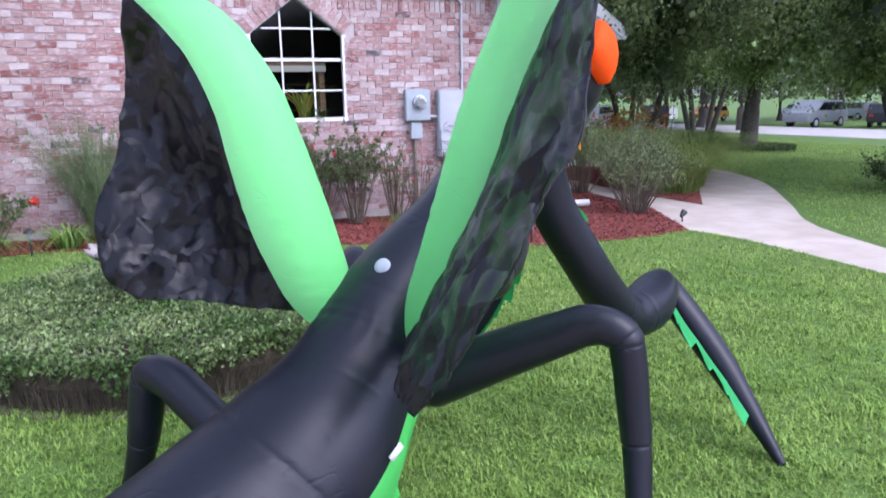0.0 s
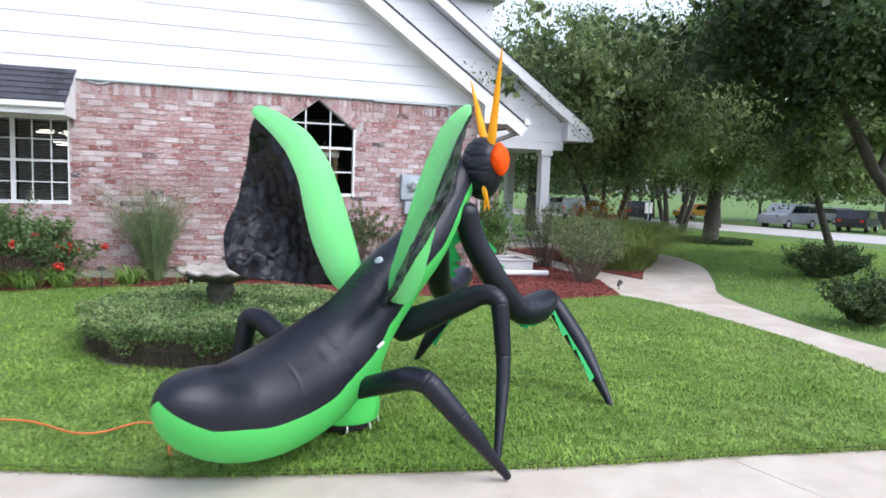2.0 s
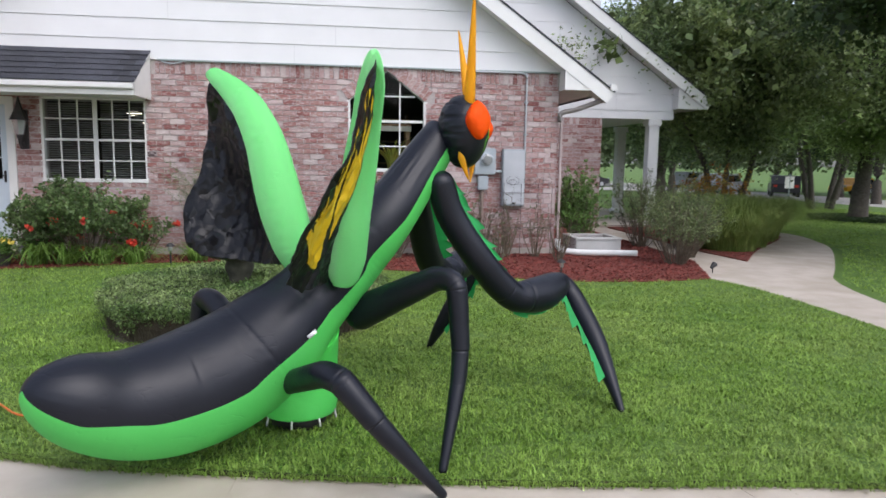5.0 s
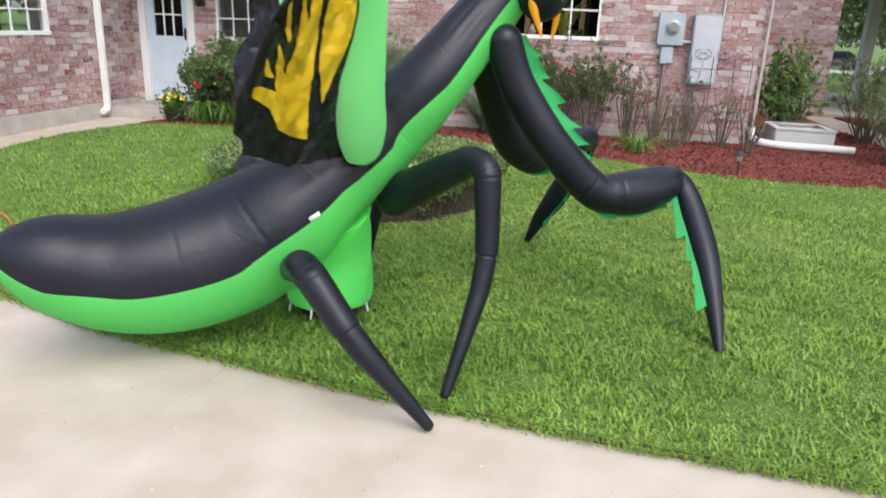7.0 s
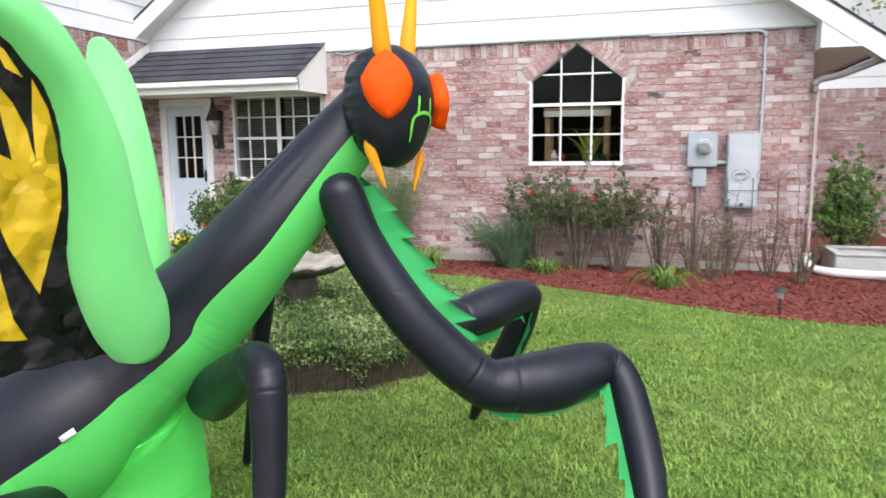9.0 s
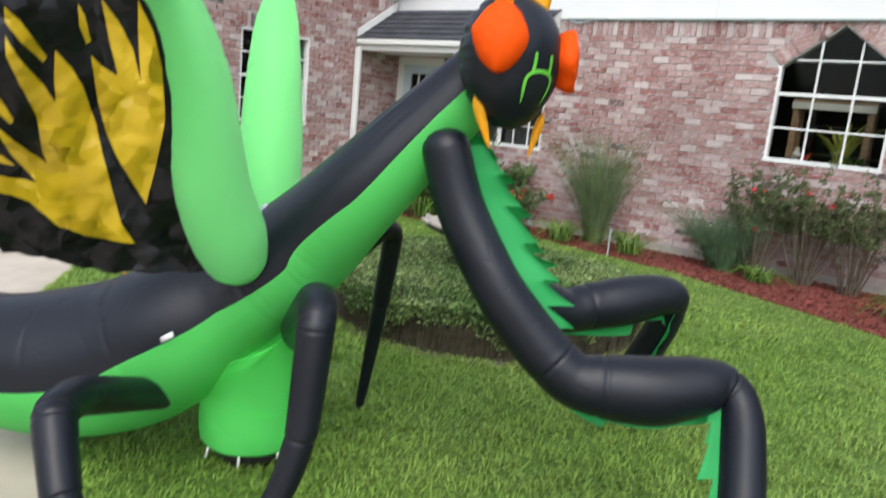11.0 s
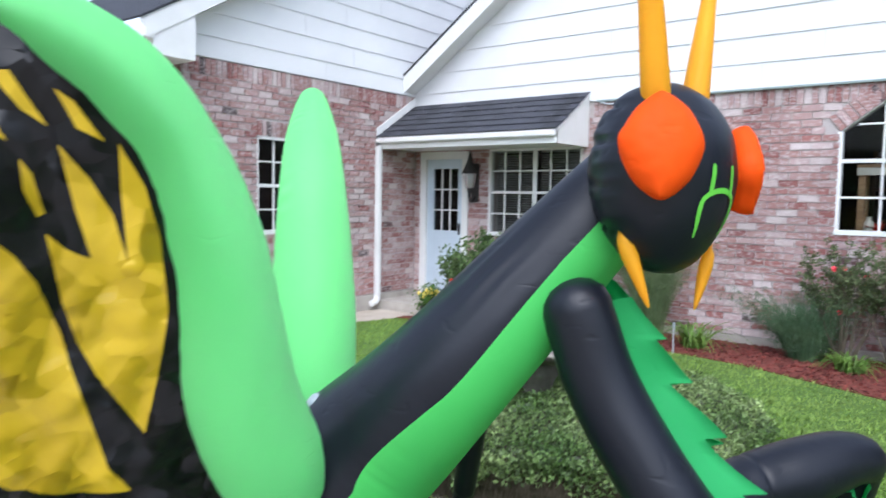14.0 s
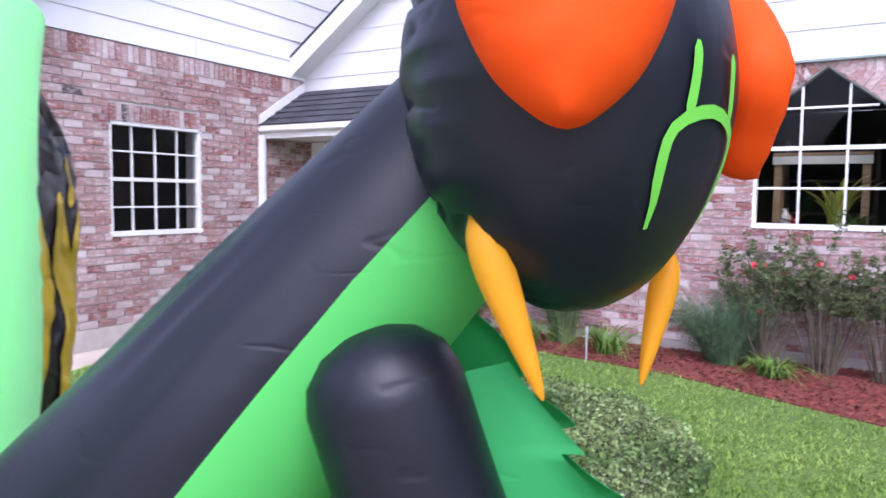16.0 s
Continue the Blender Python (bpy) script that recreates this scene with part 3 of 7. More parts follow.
def shed_piece(name, bm, m, label=""):
    bmesh.ops.translate(bm, vec=(2, 0.4, -2.3), verts=bm.verts)
    part(name, bm, m, shed, label)


shed_piece("fascia", boxed(SX0, SY, 2.30, SX1, SY + 0.03, 2.46), M_TRIM, "white fascia board")
shed_piece("gutter_lip", boxed(SX0, SY - 0.07, 2.38, SX1, SY - 0.002, 2.455, bevel=0.012), M_TRIM, "white gutter")
shed_piece("soffit", boxed(SX0, SY + 0.032, 2.315, SX1 - 0.032, -0.012, 2.335), M_TRIM, "white porch soffit")
shed_piece("end_panel", extrude_poly([(SX1 - 0.03, SY + 0.002, 2.30), (SX1 - 0.03, -0.012, 2.30), (SX1 - 0.03, -0.012, 2.99), (SX1 - 0.03, SY + 0.002, 2.455)], (0.03, 0, 0)), M_TRIM, "white triangular end panel")
rows_n = 6
sl = Vector((0, -0.05 - (SY - 0.06), SZW - SZE))
for k in range(rows_n):
    a = Vector((0, SY - 0.06, SZE)) + sl * (k / rows_n)
    b = Vector((0, SY - 0.06, SZE)) + sl * min(1.0, (k + 1.08) / rows_n)
    n = Vector((0, -sl.z, sl.y)).normalized()
    x = SX0 - (k % 2) * 0.11
    bm = bmesh.new()
    while x < SX1 + 0.02:
        x0, x1 = max(x, SX0), min(x + 0.225, SX1 + 0.03)
        if x1 - x0 > 0.02:
            lift = random.uniform(0.0, 0.004)
            pts = [Vector((x0, a.y, a.z)) + n * (0.014 + lift), Vector((x1 - 0.004, a.y, a.z)) + n * (0.014 + lift), Vector((x1 - 0.004, b.y, b.z)) + n * 0.002, Vector((x0, b.y, b.z)) + n * 0.002]
            extrude_poly(pts, -n * 0.008, bm)
        x += 0.225
    shed_piece("shingle_course", bm, M_SHINGLE)
shed_piece("deck", extrude_poly([(SX0, SY - 0.05, SZE - 0.012), (SX1 + 0.02, SY - 0.05, SZE - 0.012), (SX1 + 0.02, -0.03, SZW - 0.02), (SX0, -0.03, SZW - 0.02)], (0, 0.01, -0.012)), M_TRIM)
shed_piece("wall_flashing", extrude_poly([(SX0 - 0.005, SY - 0.05, SZE + 0.0), (SX0 - 0.005, -0.05, SZW), (SX0 - 0.005, -0.05, SZW + 0.13), (SX0 - 0.005, SY - 0.05, SZE + 0.13)], (0.02, 0, 0)), M_TRIM, "white sloping flashing board")
ds = empty("downspout", "white rectangular downspout at the porch corner", "downspout", (-3.42, -0.90, 0), kind="structure")
part("pipe", boxed(-0.045, -0.035, 0.16, 0.045, 0.035, 2.34, bevel=0.012), M_TRIM, ds)
part("shoe", tube([(0, 0, 0.2, 0.05), (0.0, -0.01, 0.13, 0.05), (0.02, -0.06, 0.09, 0.05), (0.03, -0.16, 0.07, 0.05)], 8, 10), M_TRIM, ds)


# ---- windows and doors ----
def rail(bm, p, q, w, d0, d1, facing):
    """A bar between two points of a window's plane, w wide, from d0 to d1 behind the wall face."""
    p, q, f = Vector(p), Vector(q), Vector(facing)
    t = (q - p).normalized()
    s = t.cross(f).normalized() * (w / 2)
    pts = [p - s - f * d0, q - s - f * d0, q + s - f * d0, p + s - f * d0]
    return extrude_poly(pts, -f * (d1 - d0), bm)


def window_unit(name, label, origin, right, facing, loop, rails, panes_at=0.055, sill=True, extra=()):
    """A window: a frame along its loop of (a, z), muntin rails, a pane of glass, and a sill."""
    o, r, f = Vector(origin), Vector(right), Vector(facing)

    def P(a, z):
        return o + r * a + Vector((0, 0, z))

    thing = empty(name, label, "window", tuple(o), kind="structure")

    def put(nm, bm, m, lab=""):
        bmesh.ops.translate(bm, vec=-o, verts=bm.verts)
        return part(nm, bm, m, thing, lab)

    bm = bmesh.new()
    k = len(loop)
    for i in range(k):
        sloped = loop[i][0] != loop[(i + 1) % k][0] and loop[i][1] != loop[(i + 1) % k][1]
        rail(bm, P(*loop[i]), P(*loop[(i + 1) % k]), 0.02 if sloped else 0.05, 0.02 if sloped else -0.004, 0.10, f)
    put("window_frame", bm, M_TRIM, "white painted frame")
    for (a0, z0), (a1, z1), w in rails:
        put("muntin", rail(bmesh.new(), P(a0, z0), P(a1, z1), w * 0.88, 0.035 if a0 != a1 else 0.039, 0.070 if a0 != a1 else 0.066, f), M_TRIM)
    c = [sum(p[i] for p in loop) / k for i in (0, 1)]
    bm = bmesh.new()
    bm.faces.new([bm.verts.new(P(*p) - f * panes_at) for p in loop])
    bmesh.ops.recalc_face_normals(bm, faces=bm.faces)
    if sum((fc.normal.dot(f) for fc in bm.faces)) < 0:
        bmesh.ops.reverse_faces(bm, faces=bm.faces)
    g = put("pane", bm, M_GLASS, "dark reflecting glass pane")
    g.visible_shadow = False
    if sill:
        a0, a1, z = min(p[0] for p in loop), max(p[0] for p in loop), min(p[1] for p in loop)
        put("window_sill", rail(bmesh.new(), P(a0 - 0.01, z + 0.015), P(a1 + 0.01, z + 0.015), 0.05, -0.025, 0.1, f), M_TRIM, "white sill")
    return thing


h = (AWX1 - AWX0)
zmid = 2.075
rails = [((0, zmid), (h, zmid), 0.045), ((0, (AWZ0 + zmid) / 2), (h, (AWZ0 + zmid) / 2), 0.024), ((0.16, 2.455), (h - 0.16, 2.455), 0.022)]
for f in (1 / 3, 2 / 3):
    rails.append(((h * f, AWZ0), (h * f, 2.66), 0.024))
window_unit("window_1", "white pointed-top window with nine divided panes", (AWX0, 0, 0), (1, 0, 0), (0, -1, 0), [(0, AWZ0), (h, AWZ0), (h, AWZS), (h / 2, AWZA), (0, AWZS)], rails)
wl = LW[1] - LW[0]
zm = (LW[2] + LW[3]) / 2
rails = [((wl / 2, LW[2]), (wl / 2, LW[3]), 0.07), ((0, zm), (wl, zm), 0.04)]
for k in (1, 2, 4, 5):
    rails.append(((wl * k / 6, LW[2]), (wl * k / 6, LW[3]), 0.02))
for z in ((LW[2] + zm) / 2, (LW[3] + zm) / 2):
    rails.append(((0, z), (wl, z), 0.02))
window_unit("window_2", "white double window with divided panes and blinds", (LW[0], 0, 0), (1, 0, 0), (0, -1, 0), [(0, LW[2]), (wl, LW[2]), (wl, LW[3]), (0, LW[3])], rails)
for b0, b1 in ((0.03, wl / 2 - 0.045), (wl / 2 + 0.045, wl - 0.03)):
    blind = empty("window_blind", "grey slatted blind with its slats half open behind the window", "blind", (LW[0], 0.15, 0), group="window blinds")
    for k in range(34):
        z = LW[2] + 0.02 + k * 0.0335
        slat = boxed(b0, -0.024, -0.0015, b1, 0.024, 0.0015, m=Matrix.Translation((0, 0, z)) @ Matrix.Rotation(radians(-24), 4, "X"))
        part("slat", slat, M_BLIND, blind)
    part("head_rail", boxed(b0, -0.02, LW[3] - 0.05, b1, 0.025, LW[3] - 0.012), M_BLIND, blind)
    for f in (0.2, 0.8):
        x = b0 + (b1 - b0) * f
        part("cord", boxed(x - 0.002, -0.003, LW[2] + 0.02, x + 0.002, 0.003, LW[3] - 0.05), M_BLIND, blind)
w2l = W2[1] - W2[0]
zm = (W2[2] + W2[3]) / 2
rails = [((0, zm), (w2l, zm), 0.045)]
for k in (1, 2, 3):
    rails.append(((w2l * k / 4, W2[2]), (w2l * k / 4, W2[3]), 0.02))
for z in ((W2[2] + zm) / 2, (W2[3] + zm) / 2):
    rails.append(((0, z), (w2l, z), 0.02))
window_unit("window_3", "white sash window with sixteen divided panes", (XL, W2[0], 0), (0, 1, 0), (1, 0, 0), [(0, W2[2]), (w2l, W2[2]), (w2l, W2[3]), (0, W2[3])], rails)

door = empty("door_1", "pale blue-grey side door with nine glass panes", "door", (DR[0], 0, DR[2]), kind="structure")
dw, dh = DR[1] - DR[0], DR[3] - DR[2]
bm = bmesh.new()
box(bm, 0, -0.02, 0, 0.11, 0.12, dh)
box(bm, dw - 0.11, -0.02, 0, dw, 0.12, dh)
box(bm, 0.11, -0.02, dh - 0.11, dw - 0.11, 0.12, dh)
part("door_frame", bm, M_TRIM, door, "white painted door frame")
bm = bmesh.new()
x0, x1, zt = 0.112, dw - 0.112, dh - 0.112
gx0, gx1, gz0, gz1 = x0 + 0.12, x1 - 0.10, 0.98, zt - 0.14
for b4 in ((x0, 0.02, gx0, zt), (gx1, 0.02, x1, zt), (gx0, 0.02, gx1, gz0), (gx0, gz1, gx1, zt)):
    box(bm, b4[0], 0.03, b4[1], b4[2], 0.075, b4[3])
leaf = part("door_leaf", bm, M_DOORBLUE, door, "pale blue-grey painted leaf")
bm = bmesh.new()
for k in (1, 2):
    x = gx0 + (gx1 - gx0) * k / 3
    box(bm, x - 0.01, 0.032, gz0, x + 0.01, 0.06, gz1)
    z = gz0 + (gz1 - gz0) * k / 3
    box(bm, gx0, 0.034, z - 0.01, gx1, 0.058, z + 0.01)
part("muntin_grid", bm, M_TRIM, leaf, "white muntins")
part("pane", boxed(gx0, 0.045, gz0, gx1, 0.05, gz1), M_GLASS, leaf, "dark glass")
hb = boxed(x1 - 0.07, -0.005, 0.93, x1 - 0.045, 0.028, 1.10, bevel=0.006)
box(hb, x1 - 0.075, -0.03, 1.02, x1 - 0.04, -0.012, 1.04, bevel=0.004)
part("door_handle", hb, M_DARK, leaf, "dark metal handle")
part("threshold", boxed(0.0, -0.06, -0.035, dw, 0.1, 0.0), M_CONC2, door)

lamp = empty("wall_lantern", "ornate black carriage lantern beside the side door", "wall lamp", (-2.33, 0, 1.58))
lamp.scale = (1.28, 1.28, 1.28)
part("back_plate", boxed(-0.05, -0.02, -0.02, 0.05, -0.001, 0.42, bevel=0.008), M_DARK, lamp)
part("scroll_arm", tube([(0, -0.01, 0.05, 0.014), (0, -0.08, -0.01, 0.012), (0, -0.14, 0.06, 0.012), (0, -0.12, 0.12, 0.012)], 8, 20), M_DARK, lamp, "", True)
part("glass_cage", tube([(0, -0.12, 0.14, 0.045), (0, -0.12, 0.30, 0.075)], 6), M_LANTERN, lamp, "clear bevelled glass cage")
part("lantern_roof", tube([(0, -0.12, 0.30, 0.10), (0, -0.12, 0.36, 0.07), (0, -0.12, 0.44, 0.035), (0, -0.12, 0.50, 0.02), (0, -0.12, 0.56, 0.006)], 8), M_DARK, lamp, "black pointed lantern roof")
part("finial", tube([(0, -0.12, 0.14, 0.04), (0, -0.12, 0.08, 0.02), (0, -0.12, 0.02, 0.008)], 8), M_DARK, lamp)

# chandelier in the dining room, seen through the double window
ch = empty("chandelier", "lit brass chandelier hanging in the dining room", "chandelier", (-1.0, 1.6, 2.1))
part("stem", tube([(0, 0, 0.0, 0.02), (0, 0, 0.76, 0.008)], 8), M_DARK, ch)
for k in range(5):
    a = k * 2 * math.pi / 5 + 0.3
    c, s = math.cos(a) * 0.30, math.sin(a) * 0.30
    arm = part("arm", tube([(0, 0, 0.05, 0.012), (c * 0.5, s * 0.5, -0.02, 0.010), (c, s, 0.04, 0.010)], 6, 10), M_DARK, ch)
    part("glass_shade", tube([(c, s, 0.05, 0.03), (c, s, 0.062, 0.085), (c, s, 0.085, 0.115), (c, s, 0.10, 0.118), (c, s, 0.092, 0.10)], 18), M_BULB, arm, "glowing frosted glass bowl shade")
part("glass_shade", tube([(0, 0, -0.13, 0.03), (0, 0, -0.115, 0.09), (0, 0, -0.09, 0.125), (0, 0, -0.07, 0.13), (0, 0, -0.078, 0.10)], 18), M_BULB, ch, "glowing frosted glass bowl shade")

# porch gable on the right
PG = 4.6
siding("gable_porch", [(XR + 0.3, 2.49), (9.75, 2.49), (9.75, 3.15), (4.2, 7.04), (4.2, 5.2), (XR + 0.3, 3.6)], lambda a, z, d: Vector((a, PG - 0.012 - d, z)), (0, -0.0012, 0), 0.375, 2.68 - 0.375, "white painted board siding of the porch gable")
pa, pb = (10.40, 2.72), (4.1, 2.72 + 6.30 * 0.70)
tagged(part("rake_board", slab(pa, pb, PG - 0.36, PG - 0.33, 0.22, -0.02), M_TRIM), "white painted sloping rake board", "trim", kind="structure")
tagged(part("soffit", slab(pa, pb, PG - 0.33, PG, 0.02), M_TRIM), "white painted soffit under the roof edge", "soffit", kind="structure")
tagged(part("roof_slope", slab(pa, pb, PG - 0.375, PG + 9, 0.022, 0.202), M_SHINGLE), "dark grey asphalt shingle roof", "roof", kind="structure")
tagged(part("eave_return", extrude_poly([(9.70, PG - 0.325, 2.72), (10.36, PG - 0.325, 2.72), (10.36, PG - 0.325, 2.77), (9.70, PG - 0.325, 3.20)], (0, 8, 0)), M_TRIM), "white boxed eave of the porch", "trim", kind="structure")
tagged(part("gable_backing", extrude_poly([(XR + 0.3, PG, 2.49), (9.75, PG, 2.49), (9.75, PG, 3.13), (4.2, PG, 7.02), (4.2, PG, 5.2), (XR + 0.3, PG, 3.6)], (0, 0.2, 0)), M_SIDING), "white wall behind the porch gable boards", "wall", kind="structure")
tagged(part("porch_ceiling", boxed(8.06, PG + 0.2, 2.49, 9.72, 12.4, 2.55), M_TRIM), "white boarded porch ceiling", "ceiling", kind="structure")
tagged(part("porch_floor", boxed(8.06, PG - 0.1, -0.1, 10.3, 12.4, 0.06), M_CONC), "concrete porch floor", "floor", kind="structure")
tagged(part("wall_entry", boxed(XR, 12.4, -0.1, 8.05, 12.6, 2.6), M_MORTAR), "brick entry wall at the back of the porch", "wall", kind="structure")
colp = empty("porch_column", "square white painted porch column", "column", (9.31, PG + 0.12, 0), group="porch columns")
part("shaft", boxed(-0.12, -0.12, 0.05, 0.12, 0.12, 2.487, bevel=0.008), M_TRIM, colp)
part("column_base", boxed(-0.17, -0.17, 0.0, 0.17, 0.17, 0.18, bevel=0.015), M_TRIM, colp)
part("capital", boxed(-0.16, -0.16, 2.34, 0.16, 0.16, 2.487, bevel=0.015), M_TRIM, colp)
copy_thing(colp, Matrix.Translation((10.02, 8.4, 0)))
# upper storey behind
tagged(part("upper_storey", boxed(5.5, 8.0, 5.0, 9.12, 12, 6.84), M_SIDING), "white sided upper storey behind the porch", "wall", kind="structure")
tagged(part("upper_roof", extrude_poly([(5.2, 7.7, 6.99), (9.36, 7.7, 6.99), (9.36, 7.7, 7.03), (7.3, 7.7, 8.4), (5.2, 7.7, 8.4)], (0, 4.6, 0)), M_SHINGLE), "dark shingle roof of the upper storey", "roof", kind="structure")
tagged(part("upper_fascia", boxed(5.2, 7.68, 6.84, 9.4, 12.2, 6.985), M_TRIM), "white eave board of the upper storey", "trim", kind="structure")
# patio door in the wing's side wall
pd = empty("door_2", "white framed glazed patio door of the wing", "door", (PD[0], -4.0, PD[2]), kind="structure")
bm = bmesh.new()
w_, h_ = PD[1] - PD[0], PD[3] - PD[2]
for b4 in ((0, 0, 0.12, h_), (w_ - 0.12, 0, w_, h_), (0.12, h_ - 0.12, w_ - 0.12, h_), (0.12, 0, w_ - 0.12, 0.12)):
    box(bm, b4[0], -0.02, b4[1], b4[2], 0.1, b4[3])
part("door_frame", bm, M_TRIM, pd)
part("pane", boxed(0.12, 0.04, 0.12, w_ - 0.12, 0.05, h_ - 0.12), M_GLASS, pd)

# ---- the inflatable insect ----
ORG = Vector((2.08, -7.12, 0))
insect = empty("inflatable_insect", "giant black and bright green inflatable insect tethered on the lawn", "inflatable decoration", ORG)


def mpart(name, bm, m, label="", parent=None, smooth=True):
    bmesh.ops.translate(bm, vec=-ORG, verts=bm.verts)
    return part(name, bm, m, parent or insect, label, smooth)


def strip_tube(P, span, seg, bm=None, wob=None, closed_end=True):
    """Part of a tube: for each row of (x, y, z, r) the angles from span(u) = (a0, a1), in degrees, 90 on top, 0 on its right."""
    bm = bm or bmesh.new()
    rows = []
    n = len(P) - 1
    for i, row in enumerate(P):
        c, r = Vector(row[:3]), max(row[3], 1e-3)
        t = (Vector(P[min(i + 1, n)][:3]) - Vector(P[max(i - 1, 0)][:3])).normalized()
        s = t.cross(Vector((0, 0, 1))).normalized()
        w = s.cross(t).normalized()
        a0, a1 = span(i / n)
        ring = []
        for k in range(seg + 1):
            a = radians(a0 + (a1 - a0) * k / seg)
            q = r * (wob(i / n, a) if wob else 1.0)
            ring.append(bm.verts.new(c + s * math.cos(a) * q + w * math.sin(a) * q))
        rows.append(ring)
    for a, b in zip(rows, rows[1:]):
        for k in range(seg):
            bm.faces.new((a[k], a[k + 1], b[k + 1], b[k]))
    if closed_end:
        for ring, flip in ((rows[0], True), (rows[-1], False)):
            bm.faces.new(ring[::-1] if flip else ring)
    return bm


BODY = [(1.092, -7.888, 0.466, 0.172), (1.256, -7.736, 0.376, 0.251), (1.467, -7.589, 0.372, 0.292), (1.700, -7.417, 0.437, 0.303), (1.898, -7.337, 0.580, 0.274), (2.059, -7.213, 0.725, 0.222), (2.271, -7.070, 0.948, 0.203), (2.497, -7.023, 1.186, 0.164), (2.729, -6.866, 1.498, 0.134)]


def body_line(rows):
    """The smooth body line with a blunt rounded tail."""
    P = smooth_line(rows, 240)
    d = P[0, :3] - P[4, :3]
    d /= np.linalg.norm(d)
    tail = np.array([np.append(P[0, :3] + d * k, 0.0) for k in (0.199, 0.196, 0.19, 0.18, 0.165, 0.145, 0.12, 0.09, 0.06, 0.03)])
    e = P[-1, :3] - P[-4, :3]
    e /= np.linalg.norm(e)
    neck = [np.append(P[-1, :3] + e * k, 0.134 - 0.08 * k) for k in (0.06, 0.13, 0.22)]
    P = np.vstack([tail, P, neck])
    s = np.concatenate([[0], np.cumsum(np.linalg.norm(np.diff(P[:, :3], axis=0), axis=1))])
    R = P[:, 3].copy()
    full = len(tail) + 30
    R[:full] = 0.155 + (R[full] - 0.155) * s[:full] / s[full]
    Q = np.column_stack([P[:, :3], R])
    fine = np.linspace(-0.5, s[-1], 900)
    line = np.column_stack([np.interp(fine, s, Q[:, k]) for k in range(4)])
    ahead = (Q[12, :3] - Q[0, :3]) / s[12]
    line[fine < 0, :3] = Q[0, :3] + ahead * fine[fine < 0, None]
    for i in range(len(P)):
        g = np.exp(-(((fine - s[i]) / 0.075) ** 2) / 2)
        w = min(1.0, max(0.0, (1.6 - s[i]) / 0.5))
        P[i] = w * (g[:, None] * line).sum(0) / g.sum() + (1 - w) * Q[i]
    x = np.maximum(0.0, 1 - s / 0.26)
    P[:, 3] *= np.maximum(1e-4, 1 - x**2.2) ** 0.52
    return P


BODY_P = body_line(BODY)


GREEN_AT = [0, 0.03, 0.08, 0.13, 0.25, 0.34, 0.43, 0.48, 0.55, 0.60, 0.65, 0.70, 0.78, 0.83, 0.88, 0.92, 0.96, 1.0]
GREEN_WIDE = [54, 64, 73, 81, 86, 88, 86, 84, 90, 91, 88, 84, 72, 70, 80, 90, 94, 92]


def green_half(u):
    """Half of the angle that the green belly takes, along the body, smoothed."""
    k = np.linspace(-0.055, 0.055, 23)
    g = np.exp(-((k / 0.028) ** 2))
    return float((np.interp(u + k, GREEN_AT, GREEN_WIDE) * g).sum() / g.sum())


def seam(u, a):
    q = 1.0
    for at, d, mid in ((0.285, 0.012, 0.6), (0.475, 0.013, 0.0), (0.675, 0.020, 0.0), (0.688, 0.012, 0.0), (0.60, 0.009, 0.9), (0.80, 0.010, 0.3), (0.835, 0.009, 0.2), (0.742, 0.018, -0.6), (0.755, 0.014, -0.7), (0.783, 0.018, -0.6), (0.795, 0.013, -0.55), (0.822, 0.014, -0.5), (0.862, 0.012, -0.4), (0.72, 0.012, 1.2), (0.62, 0.010, -1.1)):
        if mid:
            d *= math.exp(-(((a - mid) / 0.35) ** 2))
        q -= d * math.exp(-(((u - at) / 0.0036) ** 2))
    pull = 0.006 * math.sin(a * 23 + 3 * math.sin(u * 40)) * (math.exp(-(((u - 0.672) / 0.02) ** 2)) + 0.5 * math.exp(-(((u - 0.465) / 0.012) ** 2)) + math.exp(-((u / 0.03) ** 2)))
    pull += 0.014 * math.sin(a * 19 + 2 * noise.noise((u * 30, a, 1.0))) * max(0.0, math.sin(a + 0.3)) * math.exp(-(((u - 0.945) / 0.028) ** 2))
    return q * (1 + pull + 0.012 * noise.noise((u * 9, math.cos(a) * 1.6, math.sin(a) * 1.6)))


body = mpart("body", strip_tube(BODY_P, lambda u: (-90 + green_half(u), 270 - green_half(u)), 60, wob=seam), M_BLACKFAB, "black nylon back")
mpart("belly", strip_tube(BODY_P, lambda u: (-90 - green_half(u), -90 + green_half(u)), 44, wob=seam), M_GREENFAB, "bright green nylon belly", body)


def base_fold(u, a):
    return 1 + 0.03 * noise.noise((math.cos(a) * 2.2, math.sin(a) * 2.2, u * 2.5)) + 0.012 * math.sin(a * 9 + u * 4) * (0.3 + u)


base = mpart("base", tube([(2.005, -7.04, 0.066, 0.150), (2.005, -7.04, 0.070, 0.195), (2.005, -7.04, 0.09, 0.213), (2.005, -7.042, 0.15, 0.220), (2.005, -7.048, 0.25, 0.216), (2.0, -7.06, 0.35, 0.220), (1.99, -7.085, 0.44, 0.238), (1.975, -7.12, 0.52, 0.26), (1.975, -7.15, 0.60, 0.255), (2.0, -7.17, 0.66, 0.20)], 64, 50, shape=base_fold), M_GREENFAB, "bright green nylon standing base")
mpart("base_seam", tube([(2.005, -7.046, 0.247, 0.214), (2.005, -7.046, 0.250, 0.2195), (2.005, -7.046, 0.253, 0.214)], 64, shape=base_fold, caps=False), M_GREENFAB, "stitched seam round the base", base)
